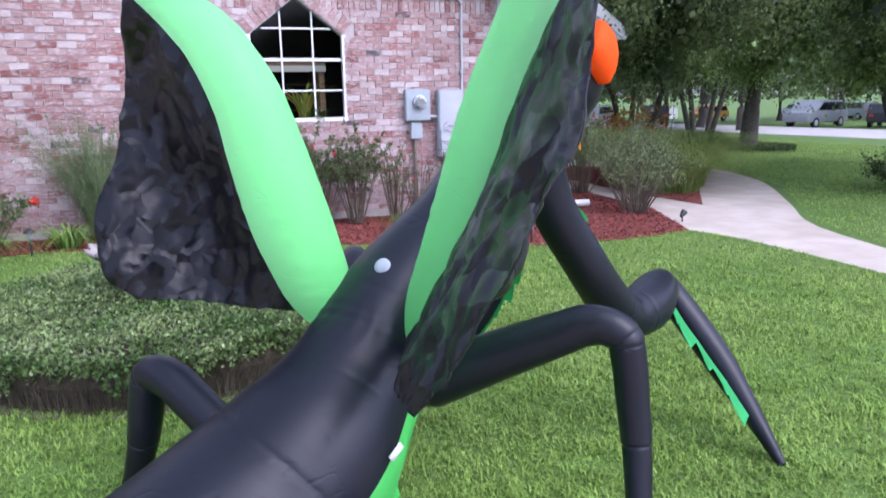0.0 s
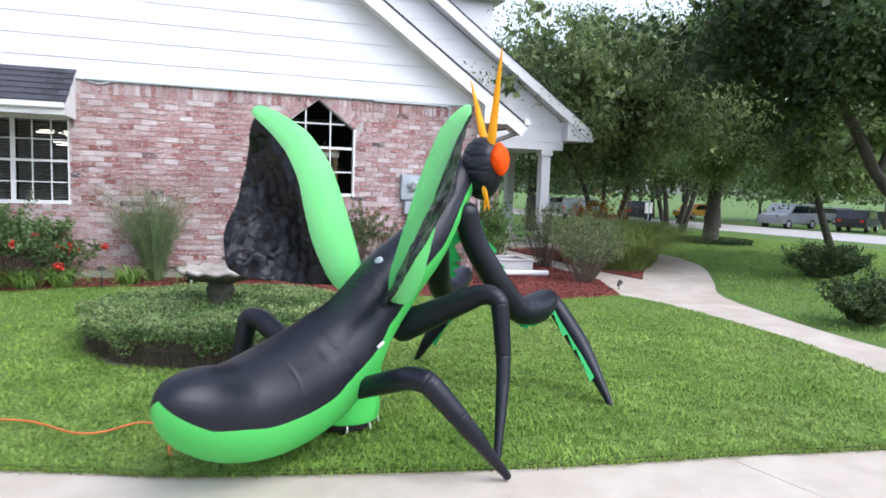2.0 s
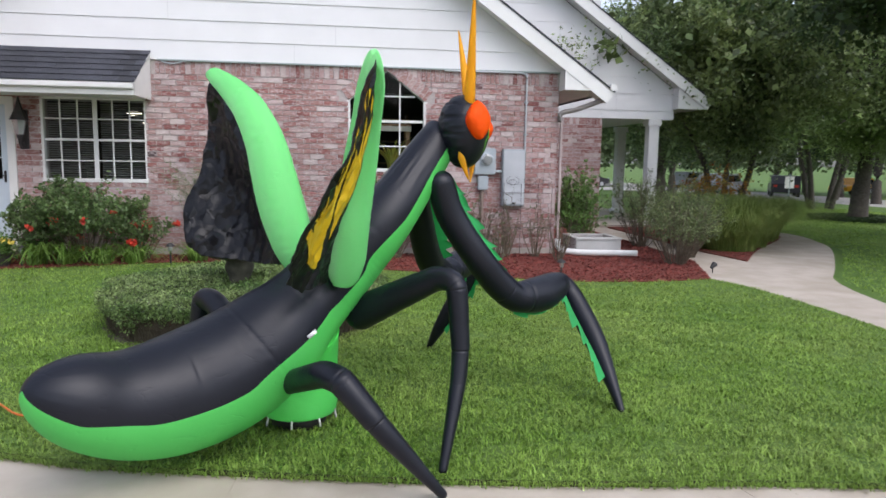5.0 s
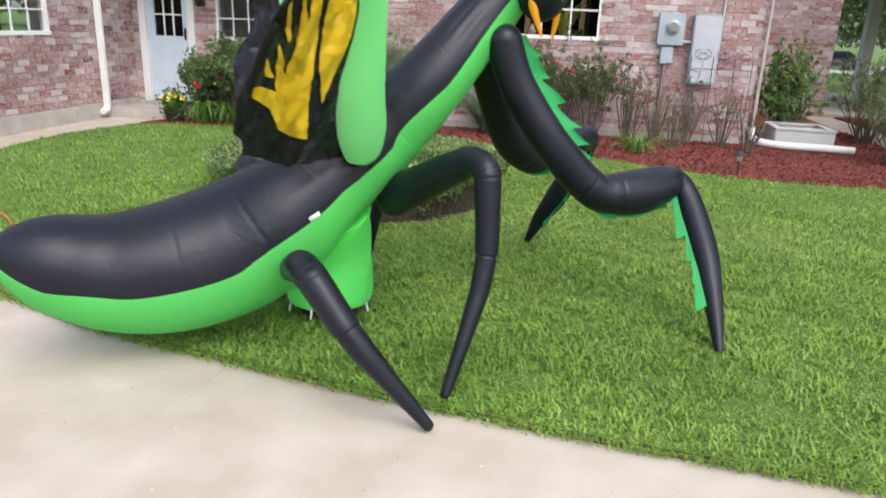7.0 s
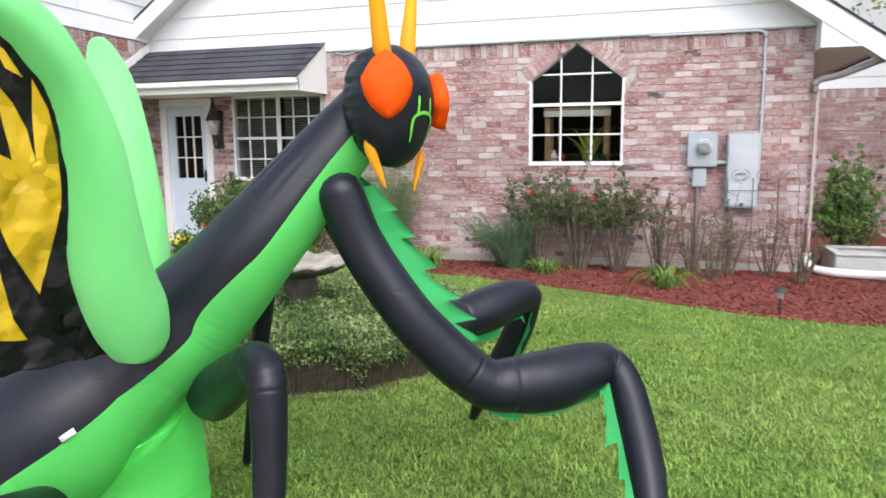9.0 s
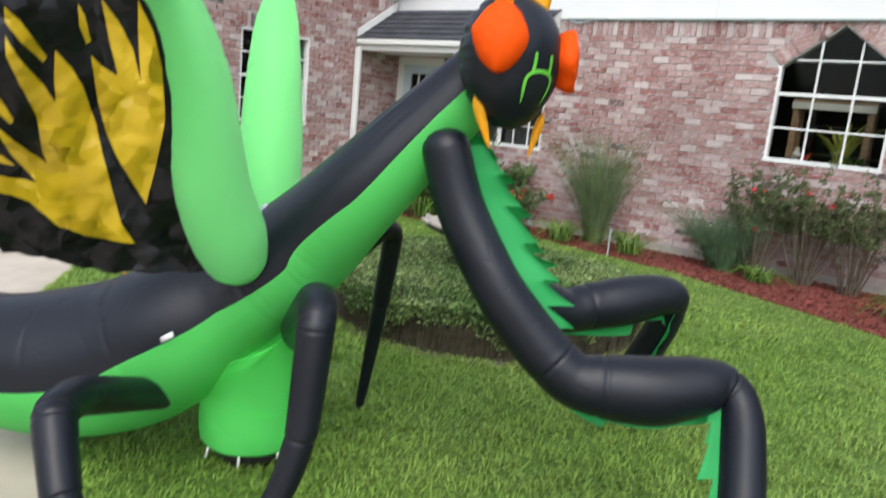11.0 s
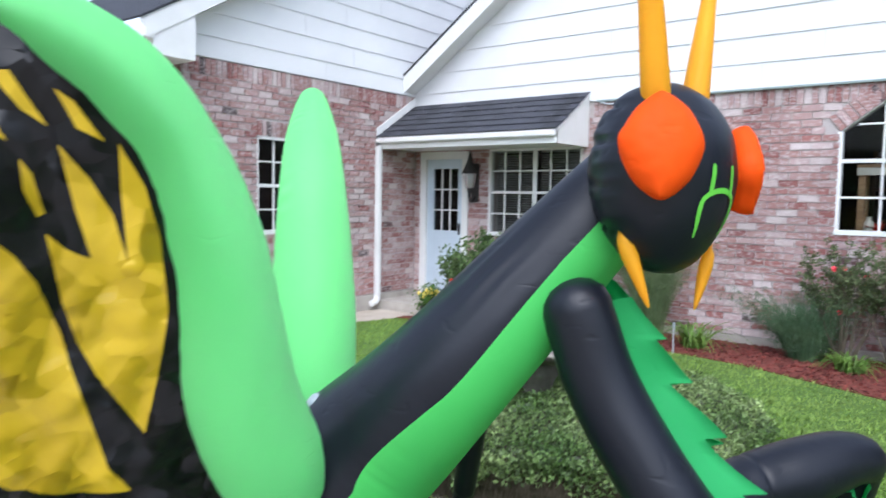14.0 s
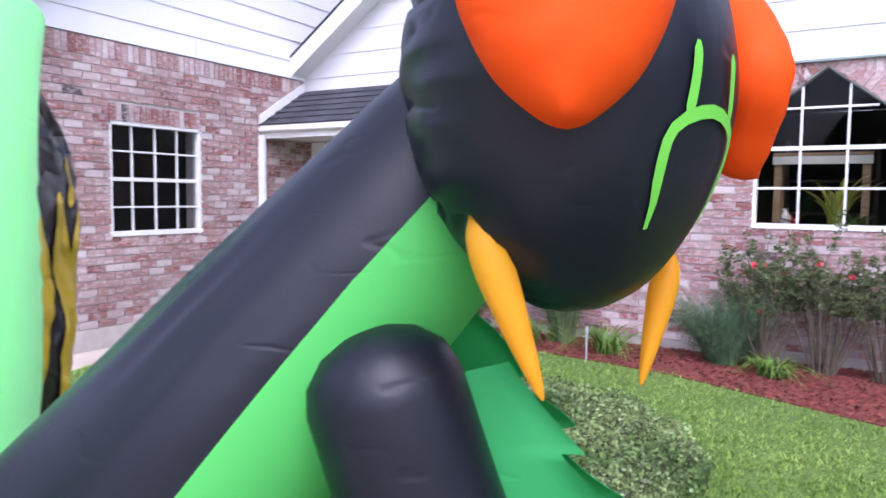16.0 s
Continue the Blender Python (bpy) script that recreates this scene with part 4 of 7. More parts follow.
for k in range(4):
    a = radians(-140 + k * 43)
    c = Vector((2.005 + 0.205 * math.cos(a), -7.04 + 0.205 * math.sin(a), 0))
    mpart("tether_tab", tube([(c.x, c.y, 0.085, 0.005), (c.x + 0.006 * math.cos(a), c.y + 0.006 * math.sin(a), 0.062, 0.006), (c.x + 0.012 * math.cos(a), c.y + 0.012 * math.sin(a), 0.036, 0.005)], 6), M_TRIM, "white webbing tab", base)
mpart("blower", tube([(2.005, -7.04, 0.0, 0.15), (2.005, -7.04, 0.05, 0.16), (2.005, -7.04, 0.068, 0.15)], 24), M_DARK, "dark plastic blower under the base", base)
# white care tag sewn into the side seam, and a clear vent patch on the back
tm = Matrix.Translation((2.107, -7.523, 0.637)) @ Euler((radians(75), radians(-32), radians(30))).to_matrix().to_4x4()
mpart("care_tag", box(bmesh.new(), -0.026, -0.010, -0.002, 0.026, 0.010, 0.001, m=tm), M_TRIM, "white sewn-in care tag")


def limb(rows, creases=(), n=70):
    """A black inflated leg: rows of (x, y, z, r), with stitched creases at the given places along it."""
    P = smooth_line(rows, n * 4)

    def sh(u, a):
        q = 1 + 0.02 * noise.noise((u * 14 + rows[0][0] * 9, math.cos(a), math.sin(a)))
        for c in creases:
            q -= (0.10 if c > 0.6 else 0.04) * math.exp(-(((u - c) / 0.004) ** 2))
            if c > 0.6:
                q -= 0.05 * math.exp(-max(0.0, u - c) / 0.12) / (1 + math.exp(-(u - c) / 0.003))
            q += 0.012 * math.sin(u * 170 + 2 * math.cos(a)) * max(0.0, math.cos(a - 0.6)) ** 2 * math.exp(-(((u - c) / 0.06) ** 2)) * (0.4 + noise.noise((u * 20, c * 9, 2.0)))
        return q

    return tube(rounded(P, 0.8), 24, shape=sh)


def bend(*rows):
    """Rows with a tight bend at each inner joint, so that the smooth curve keeps straight limbs."""
    P = [np.array(r, float) for r in rows]
    out = [P[0]]
    for i in range(1, len(P) - 1):
        a, b, c = P[i - 1], P[i], P[i + 1]
        out += [b + (a - b) * 0.34, b + (a - b) * 0.15 + (c - b) * 0.02, b + (c - b) * 0.15 + (a - b) * 0.02, b + (c - b) * 0.34]
    out.append(P[-1])
    return out


leg_rows = [
    ("rear_leg", bend((1.938, -7.388, 0.337, 0.058), (2.219, -7.960, 0.577, 0.064), (2.430, -8.033, 0.331, 0.053), (2.711, -7.998, -0.004, 0.022)), (0.35, 0.385, 0.665)),
    ("rear_leg", bend((1.843, -7.246, 0.379, 0.065), (1.437, -6.718, 0.718, 0.069), (1.372, -6.682, 0.348, 0.055), (1.260, -6.600, 0.022, 0.020)), (0.35, 0.385, 0.665)),
    ("middle_leg", bend((2.350, -7.092, 0.647, 0.099), (2.829, -7.508, 0.958, 0.058), (2.856, -7.577, 0.490, 0.046), (2.739, -7.792, 0.018, 0.022)), (0.35, 0.385, 0.665)),
    ("middle_leg", bend((2.102, -7.048, 0.672, 0.092), (2.229, -6.474, 1.027, 0.048), (2.104, -6.405, 0.501, 0.039), (2.006, -6.377, 0.018, 0.022)), (0.35, 0.385, 0.665)),
    ("front_leg", [(2.812, -6.955, 1.380, 0.082), (2.886, -6.933, 1.181, 0.084), (3.041, -6.911, 0.951, 0.086), (3.157, -6.865, 0.810, 0.090), (3.235, -6.832, 0.729, 0.091), (3.309, -6.799, 0.674, 0.092), (3.387, -6.751, 0.660, 0.103), (3.522, -6.648, 0.659, 0.116), (3.635, -6.551, 0.682, 0.100), (3.698, -6.493, 0.690, 0.080), (3.758, -6.481, 0.652, 0.071), (3.805, -6.544, 0.560, 0.074), (3.869, -6.714, 0.381, 0.071), (3.907, -6.902, 0.195, 0.048), (3.925, -7.093, 0.020, 0.021)], (0.30, 0.43, 0.665)),
    ("front_leg", [(2.670, -6.759, 1.381, 0.084), (2.717, -6.651, 1.201, 0.085), (2.788, -6.482, 0.946, 0.087), (2.841, -6.370, 0.819, 0.091), (2.899, -6.278, 0.756, 0.095), (2.958, -6.184, 0.715, 0.095), (3.011, -6.090, 0.727, 0.101), (3.114, -5.958, 0.754, 0.109), (3.207, -5.837, 0.783, 0.096), (3.265, -5.761, 0.780, 0.081), (3.260, -5.716, 0.724, 0.073), (3.214, -5.689, 0.588, 0.076), (3.113, -5.648, 0.378, 0.074), (3.009, -5.607, 0.193, 0.050), (2.932, -5.544, 0.020, 0.020)], (0.30, 0.43, 0.665)),
]
front_legs = []
for nm, rows, cr in leg_rows:
    ob = mpart(nm, limb(rows, cr), M_BLACKFAB)
    if nm == "front_leg":
        front_legs.append((ob, rows))


def frill(path, out, width, teeth, seed, ragged=0.3, tab=1.0, start=1.0):
    """A strip of thin fabric along a path, cut into saw teeth that lean along it. tab: how much larger the last tooth is."""
    rnd = random.Random(seed)
    step = 10
    P = smooth_line([p[:3] for p in path], teeth * step)
    size = [width * (1 + ragged * rnd.uniform(-1, 1)) for _ in range(teeth + 1)]
    size[0] *= start
    size[teeth - 1] *= tab
    bm = bmesh.new()
    o = Vector(out).normalized()
    sheets = [[], []]
    for i, p in enumerate(P):
        k, f = min(i // step, teeth - 1), (i % step) / (step - 1)
        if i == len(P) - 1:
            f = 1.0
        w = size[k] * (0.60 + 0.40 * f**1.1)
        t = (Vector(P[min(i + 1, len(P) - 1)]) - Vector(P[max(i - 1, 0)])).normalized()
        nrm = t.cross(o).normalized()
        wave = 0.10 * w * math.sin(i * 0.42 + seed) + 0.18 * w * noise.noise((i * 0.09, seed, 0.5))
        for layer in (0, 1):
            row = []
            for q in (0.0, 0.35, 0.7, 1.0):
                row.append(bm.verts.new(Vector(p) + o * w * q + t * 0.16 * w * f * q * q + nrm * (wave * q * q + 0.0016 * layer)))
            sheets[layer].append(row)
    for layer, rows in enumerate(sheets):
        for a, b in zip(rows, rows[1:]):
            for q in range(3):
                f4 = (a[q], b[q], b[q + 1], a[q + 1])
                bm.faces.new(f4 if layer else f4[::-1])
    a, b = sheets
    for k in range(len(P) - 1):
        bm.faces.new((a[k][3], a[k + 1][3], b[k + 1][3], b[k][3]))
    return bm


def off(rows, i, j, d):
    """The path of rows i to j, moved by d times the radius."""
    return [tuple(np.array(r[:3]) + np.array(d) * r[3]) for r in rows[i:j]]


M_FRILL = nylon("translucent green nylon", (0.055, 0.46, 0.14), (0.07, 0.52, 0.17), 0.65, 0.25, 0.5, 0.15, (0.12, 0.66, 0.25))
for n, (ob, rows) in enumerate(front_legs):
    fo = (0.70, 0.68, 0.16) if n == 0 else (0.85, 0.1, 0.3)
    mpart("frill", frill(off(rows, 0, 4, tuple(0.85 * c for c in Vector(fo).normalized())), fo, 0.135, 6, 3 + n, 0.12, 0.62, 0.85), M_FRILL, "green saw-toothed fabric frill", ob)
    mpart("frill", frill(off(rows, 5, 11, (0, 0, -0.9)), (0.1, -0.15, -1), 0.052, 4, 7 + n, 0.4, 1.5), M_FRILL, "green saw-toothed fabric frill", ob)
    to = (-0.55, -0.8, -0.1) if n == 0 else (0.55, -0.75, -0.1)
    lay = (-0.85, -0.35, -0.35) if n == 0 else (0.25, -0.85, -0.3)
    mpart("frill", frill(off(rows, 10, 14, tuple(0.88 * c for c in Vector(to).normalized())), lay, 0.062, 6, 11 + n, 0.45, 1.2), M_FRILL, "ragged green fabric frill", ob)

# wings: each lies in a plane of its own, b along the spar, e towards the trailing edge, n to the front face
SPAR_A = [(0.030, 0.003, -0.008, 0.071), (0.046, 0.001, -0.009, 0.099), (0.166, -0.014, -0.018, 0.126), (0.343, -0.036, -0.029, 0.122), (0.524, -0.092, -0.045, 0.112), (0.709, -0.145, -0.061, 0.103), (0.894, -0.167, -0.067, 0.088), (1.057, -0.146, -0.061, 0.082), (1.182, -0.091, -0.045, 0.062), (1.277, -0.034, -0.029, 0.038), (1.315, -0.007, -0.021, 0.016)]
SPAR_B = [(-0.027, -0.008, -0.002, 0.047), (0.004, -0.024, -0.005, 0.075), (0.134, -0.037, -0.007, 0.115), (0.351, -0.075, -0.015, 0.131), (0.547, -0.123, -0.025, 0.126), (0.743, -0.169, -0.034, 0.113), (0.942, -0.169, -0.034, 0.098), (1.075, -0.132, -0.027, 0.083), (1.183, -0.086, -0.017, 0.068), (1.288, -0.031, -0.006, 0.050), (1.324, 0.003, 0.001, 0.031)]
CLOTH_A = [(0.02, 0.05), (0.14, 0.225), (0.22, 0.325), (0.38, 0.435), (0.46, 0.50), (0.53, 0.495), (0.61, 0.525), (0.66, 0.505), (0.71, 0.50), (0.80, 0.44), (0.88, 0.395), (0.95, 0.345), (1.01, 0.30), (1.09, 0.227), (1.17, 0.16), (1.235, 0.10), (1.30, 0.015), (1.2, -0.09), (1.1, -0.15), (0.95, -0.18), (0.75, -0.15), (0.55, -0.10), (0.35, -0.05), (0.15, -0.02)]
CLOTH_B = [(0.05, 0.05), (0.09, 0.096), (0.20, 0.27), (0.324, 0.436), (0.42, 0.57), (0.474, 0.60), (0.52, 0.635), (0.573, 0.635), (0.68, 0.60), (0.793, 0.53), (0.87, 0.465), (0.944, 0.40), (1.04, 0.32), (1.11, 0.255), (1.19, 0.155), (1.28, 0.055), (1.30, 0.0), (1.2, -0.08), (1.1, -0.12), (0.95, -0.16), (0.75, -0.15), (0.55, -0.11), (0.35, -0.07), (0.15, -0.03)]
PATCHES = [
    [(1.06, 0.2), (0.99, 0.2), (0.9, 0.19), (0.85, 0.19), (0.92, 0.16), (0.98, 0.13), (0.92, 0.12), (0.86, 0.12), (0.74, 0.14), (0.67, 0.16), (0.54, 0.19), (0.41, 0.22), (0.31, 0.22), (0.39, 0.29), (0.49, 0.35), (0.55, 0.36), (0.61, 0.37), (0.68, 0.41), (0.73, 0.44), (0.77, 0.43), (0.73, 0.39), (0.65, 0.33), (0.77, 0.335), (0.88, 0.325), (0.8, 0.31), (0.69, 0.285), (0.74, 0.275), (0.84, 0.24), (0.94, 0.23), (1.02, 0.22)],
    [(0.93, 0.07), (0.89, 0.06), (0.85, 0.04), (0.94, 0.02), (1.05, -0.01), (0.98, -0.02), (0.9, -0.02), (0.81, 0.0), (0.94, -0.05), (1.01, -0.08), (0.92, -0.08), (0.82, -0.06), (0.68, -0.01), (0.54, 0.07), (0.43, 0.14), (0.52, 0.14), (0.62, 0.14), (0.71, 0.13), (0.8, 0.11)],
    [(1.21, 0.05), (1.19, 0.038), (1.09, 0.04), (1.13, 0.058), (1.18, 0.062)],
    [(1.19, 0.012), (1.18, -0.01), (1.08, -0.012), (1.12, 0.004)],
    [(1.13, -0.045), (1.1, -0.058), (1.02, -0.065), (1.06, -0.042)],
    [(1.06, 0.04), (1.03, 0.038), (0.96, 0.055), (0.96, 0.066), (1.01, 0.06)],
    [(1.12, 0.17), (1.08, 0.158), (0.97, 0.152), (0.96, 0.165), (1.03, 0.18), (1.09, 0.185)],
    [(1.01, 0.285), (0.96, 0.277), (0.86, 0.283), (0.85, 0.294), (0.92, 0.305), (0.99, 0.297)],
    [(0.86, 0.385), (0.82, 0.367), (0.77, 0.352), (0.73, 0.343), (0.76, 0.372), (0.81, 0.39)],
]
M_WINGBLACK = surf("crumpled black nylon", (0.006, 0.006, 0.0075), (0.009, 0.009, 0.0105), 6, 0.36, 0.25, 22, spec=0.30)
M_WINGGOLD = surf("crumpled gold nylon", (0.55, 0.37, 0.006), (0.62, 0.42, 0.010), 6, 0.42, 0.3, 30, spec=0.5)


def crumpled(m, strength):
    """Adds sharp creases, like those of crumpled thin cloth, to a material's relief."""
    N, L = m.node_tree.nodes, m.node_tree.links
    geo = N.new("ShaderNodeNewGeometry")
    nz = N.new("ShaderNodeTexNoise")
    nz.inputs["Scale"].default_value = 5.0
    L.new(geo.outputs["Position"], nz.inputs["Vector"])
    off = N.new("ShaderNodeMix")
    off.data_type = "VECTOR"
    off.inputs["Factor"].default_value = 0.16
    L.new(geo.outputs["Position"], off.inputs[4])
    L.new(nz.outputs["Color"], off.inputs[5])
    last = None
    for scale, share in ((7.5, 0.9), (19.0, 0.9)):
        v = N.new("ShaderNodeTexVoronoi")
        v.inputs["Scale"].default_value = scale
        L.new(off.outputs[1], v.inputs["Vector"])
        rel, rnd_, dot = N.new("ShaderNodeVectorMath"), N.new("ShaderNodeVectorMath"), N.new("ShaderNodeVectorMath")
        rel.operation, rnd_.operation, dot.operation = "SUBTRACT", "SUBTRACT", "DOT_PRODUCT"
        L.new(off.outputs[1], rel.inputs[0])
        L.new(v.outputs["Position"], rel.inputs[1])
        L.new(v.outputs["Color"], rnd_.inputs[0])
        rnd_.inputs[1].default_value = (0.5, 0.5, 0.5)
        L.new(rel.outputs[0], dot.inputs[0])
        L.new(rnd_.outputs[0], dot.inputs[1])
        bp = N.new("ShaderNodeBump")
        bp.inputs["Strength"].default_value, bp.inputs["Distance"].default_value = strength * share, 1.0
        L.new(dot.outputs["Value"], bp.inputs["Height"])
        if last:
            L.new(last.outputs[0], bp.inputs["Normal"])
        last = bp
    L.new(last.outputs[0], N["Principled BSDF"].inputs["Normal"])


crumpled(M_WINGGOLD, 0.6)
crumpled(M_WINGBLACK, 0.7)


def crumple(b, e, seed):
    """How far the loose cloth stands off its plane."""
    x = 0
    for s, d in ((4.0, 0.014), (9.0, 0.007), (21.0, 0.003)):
        v = noise.noise((b * s + seed, e * s * 0.9 - seed, seed * 1.7 + s))
        x += d * (1 - 2.2 * abs(v))
    w = noise.noise((b * 17 + e * 9, seed, 4.0))
    fold = 0.010 * (abs(((b * 5.3 + e * 8.1 + 0.6 * noise.noise((b * 3, e * 3, seed))) % 1.0) - 0.5) * 2 - 0.5)
    if seed < 6:
        billow = float(np.interp(b, [0.2, 0.65, 1.0], [-0.10, -0.05, 0.035])) * min(1.0, max(0.0, e) / 0.3)
    else:
        billow = 0.13 * math.sin(math.pi * min(0.6, max(0.0, e)) / 0.6) * math.exp(-(((b - 0.75) / 0.50) ** 4))
    return billow + (x + fold + 0.006 * w) * min(1.0, 0.25 + 2.2 * max(0.0, e + 0.1))


def sheet(outline, frame3, lean, seed, lift, thick, mesh=0.016, jag=0.0):
    """A crumpled sheet of cloth with an outline in (b, e)."""
    o, b, e, n = frame3
    bm = bmesh.new()
    pts = []
    for i in range(len(outline)):
        p, q = Vector(outline[i]), Vector(outline[(i + 1) % len(outline)])
        k = max(1, int((q - p).length / 0.02))
        pts += [p.lerp(q, j / k) for j in range(k)]
    if jag:
        pts = [p + Vector((noise.noise((p.x * 60, p.y * 60, seed)), noise.noise((p.y * 60, p.x * 60, seed + 9)))) * jag for p in pts]
    vs = [bm.verts.new((p.x, p.y, 0)) for p in pts]
    es = [bm.edges.new((vs[i], vs[(i + 1) % len(vs)])) for i in range(len(vs))]
    bmesh.ops.triangle_fill(bm, use_beauty=True, edges=es)
    for axis in (0, 1):
        lo, hi = min(p[axis] for p in pts), max(p[axis] for p in pts)
        c = math.floor(lo / mesh) * mesh + mesh
        while c < hi:
            co, no = [0, 0, 0], [0, 0, 0]
            co[axis], no[axis] = c, 1
            bmesh.ops.bisect_plane(bm, geom=bm.verts[:] + bm.edges[:] + bm.faces[:], plane_co=co, plane_no=no)
            c += mesh
    for v in bm.verts:
        x, y = v.co.x, v.co.y
        hang = float(np.interp(x, *lean)) * max(0.0, 1 - max(0.0, y) / 0.3)
        v.co = o + b * x + e * y + n * (crumple(x, y, seed) + hang + lift)
    bmesh.ops.recalc_face_normals(bm, faces=bm.faces)
    if bm.faces and sum((f.normal.dot(n) for f in bm.faces)) < 0:
        bmesh.ops.reverse_faces(bm, faces=bm.faces)
    if thick:
        r = bmesh.ops.extrude_face_region(bm, geom=bm.faces[:])
        bmesh.ops.translate(bm, vec=n * thick, verts=[g for g in r["geom"] if isinstance(g, bmesh.types.BMVert)])
        bmesh.ops.recalc_face_normals(bm, faces=bm.faces)
    return bm


WINGS = [
    (Vector((2.2713, -7.3231, 0.8611)), Vector((0.0991, -0.5746, 0.8124)), Vector((-0.4221, -0.7636, -0.4886)), SPAR_A, CLOTH_A, 1.15, 0.236),
    (Vector((2.0166, -7.0271, 0.8807)), Vector((-0.4106, 0.3549, 0.8399)), Vector((-0.7302, 0.4236, -0.5360)), SPAR_B, CLOTH_B, 1.30, 0.02),
]
for w, (o, b, e, spar_rows, cloth, wide, thin) in enumerate(WINGS):
    b.normalize()
    e = (e - b * e.dot(b)).normalized()
    n = b.cross(e)
    if n.dot(Vector((0.87, 0.3, 0))) < 0:
        n = -n
    rows = [(*(o + b * bb + e * ee + n * nn), r) for bb, ee, nn, r in spar_rows]
    cloth = [(x, y * (1.14 if w == 0 else 1.07) if y > 0 else y) for x, y in cloth]
    lean = ([q[0] for q in spar_rows], [q[2] * 0.35 - 0.11 * max(0.0, 0.75 - q[0]) if w == 0 else q[2] for q in spar_rows])
    
    def spar_shape(u, a):
        seam_ = math.exp(-(((a + 0.35) % 3.1416 - 1.5708) / 0.42) ** 2)
        pucker = max(0.0, noise.noise((u * 13, a * 1.2, 3.0 + w))) * math.sin(u * 190 + 3.0 * noise.noise((u * 9, a * 2, 7.0)))
        return (1 - thin * abs(math.sin(a))) * (1 + 0.012 * noise.noise((u * 22, math.cos(a) * 2, math.sin(a) * 2)) + 0.05 * (0.3 + seam_) * pucker)

    spar = mpart("wing", tube(rounded(smooth_line(rows, 220), 0.5), 40, up=tuple(n), shape=spar_shape), M_GREENBACKLIT, "bright green inflated wing spar")
    fr = (o, b, e, n)
    mpart("wing_cloth", sheet(cloth, fr, lean, 3.0 + w * 5, 0.0, -0.003, jag=0.006), M_WINGBLACK, "crumpled black nylon wing cloth", spar)
    lead = sorted((q for q in cloth if q[1] > 0.0), key=lambda q: q[0])
    for patch in PATCHES:
        mpart("gold_patch", sheet([(x - 0.03, min(y * wide, float(np.interp(x, [q[0] for q in lead], [q[1] for q in lead])) - 0.025)) for x, y in patch], fr, lean, 3.0 + w * 5, 0.0035, 0.0, mesh=0.016), M_WINGGOLD, "crumpled gold nylon patch", spar)

# head
HC = Vector((2.962, -6.848, 1.687))
HF = Vector((0.979, -0.200, 0.037)).normalized()
HR = HF.cross(Vector((0, 0, 1))).normalized()
HU = HR.cross(HF).normalized()


def hd(f, r, u):
    return HC + HF * f + HR * r + HU * u


HEAD = (0.152, 0.186, 0.229)
bm = bmesh.new()
bmesh.ops.create_uvsphere(bm, u_segments=80, v_segments=60, radius=1.0)
for v in bm.verts:
    x, y, z = v.co
    width = HEAD[1] * (1.0 - 0.16 * max(0.0, -z) ** 2)
    depth = HEAD[0] * (1.0 - 0.06 * max(0.0, -z))
    folds = 0.10 * (1 - abs(math.sin(7.5 * z + 1.2 * y + 0.8 * noise.noise((y * 3, z * 2, 1.0))))) ** 7 + 0.04 * (1 - abs(math.sin(19 * z - 3.0 * y + 2.0 * noise.noise((y * 4, z * 3, 5.0))))) ** 4
    pk = 1 + 0.025 * noise.noise((x * 2.5, y * 2.5, z * 2.5)) - folds * min(1.0, max(0.0, (-x + 0.22) / 0.35))
    v.co = hd(x * depth * pk, y * width * pk, z * HEAD[2] * pk * (1 - 0.12 * max(0.0, z)))
head = mpart("head", bm, M_BLACKFAB, "black inflated head")


def eye(side):
    """A bulging orange eye on the side of the head: a rounded kite with pinched corners, its cloth standing well off the head."""
    bm = bmesh.new()
    mid = Vector((0.58, 0.78, 0.205)).normalized() if side > 0 else Vector((0.62, -0.78, 0.03)).normalized()
    up = (Vector((0, 0, 1)) - mid * mid.z).normalized()
    ahead = up.cross(mid).normalized() * side
    seg, rings = 72, 26
    rows = []
    for k in range(rings + 1):
        rho = k / rings
        row = []
        for j in range(seg):
            a = 2 * math.pi * j / seg
            pinch = abs(math.cos(2 * a)) ** (4.0 if side > 0 else 2.0)
            wide = radians(25.8 + 2.0 * pinch - 1.2 * max(0.0, math.cos(a))) if side > 0 else radians(21.5 + 4.0 * pinch)
            th = wide * rho
            d = mid * math.cos(th) + (up * math.cos(a) * (1.0 if side > 0 else 0.88) + ahead * math.sin(a) * 1.05) * math.sin(th)
            out = 0.36 * (1 - rho**3.2) ** 0.62 if side > 0 else 0.34 * (1 - rho**12) ** 0.5
            for pa, pr, amp in ((1.45, 0.86, 0.10), (3.14, 0.84, 0.09), (0.0, 0.88, 0.05), (4.71, 0.84, 0.03)):
                q = math.hypot(rho * math.cos(a) - pr * math.cos(pa), rho * math.sin(a) - pr * math.sin(pa))
                out += amp * math.exp(-q / 0.11) * (1 - rho**10)
            out += 0.012 * noise.noise((d.y * 14, d.z * 14, side * 2.0)) * (1 - rho**6)
            q = d * (0.985 + out)
            row.append(bm.verts.new(hd(q.x * HEAD[0], q.y * HEAD[1], q.z * HEAD[2])))
        rows.append(row)
    for p, q in zip(rows, rows[1:]):
        for j in range(seg):
            bm.faces.new((p[j], p[(j + 1) % seg], q[(j + 1) % seg], q[j]))
    bm.faces.new(rows[-1])
    bmesh.ops.remove_doubles(bm, verts=bm.verts, dist=1e-5)
    bmesh.ops.recalc_face_normals(bm, faces=bm.faces)
    return bm


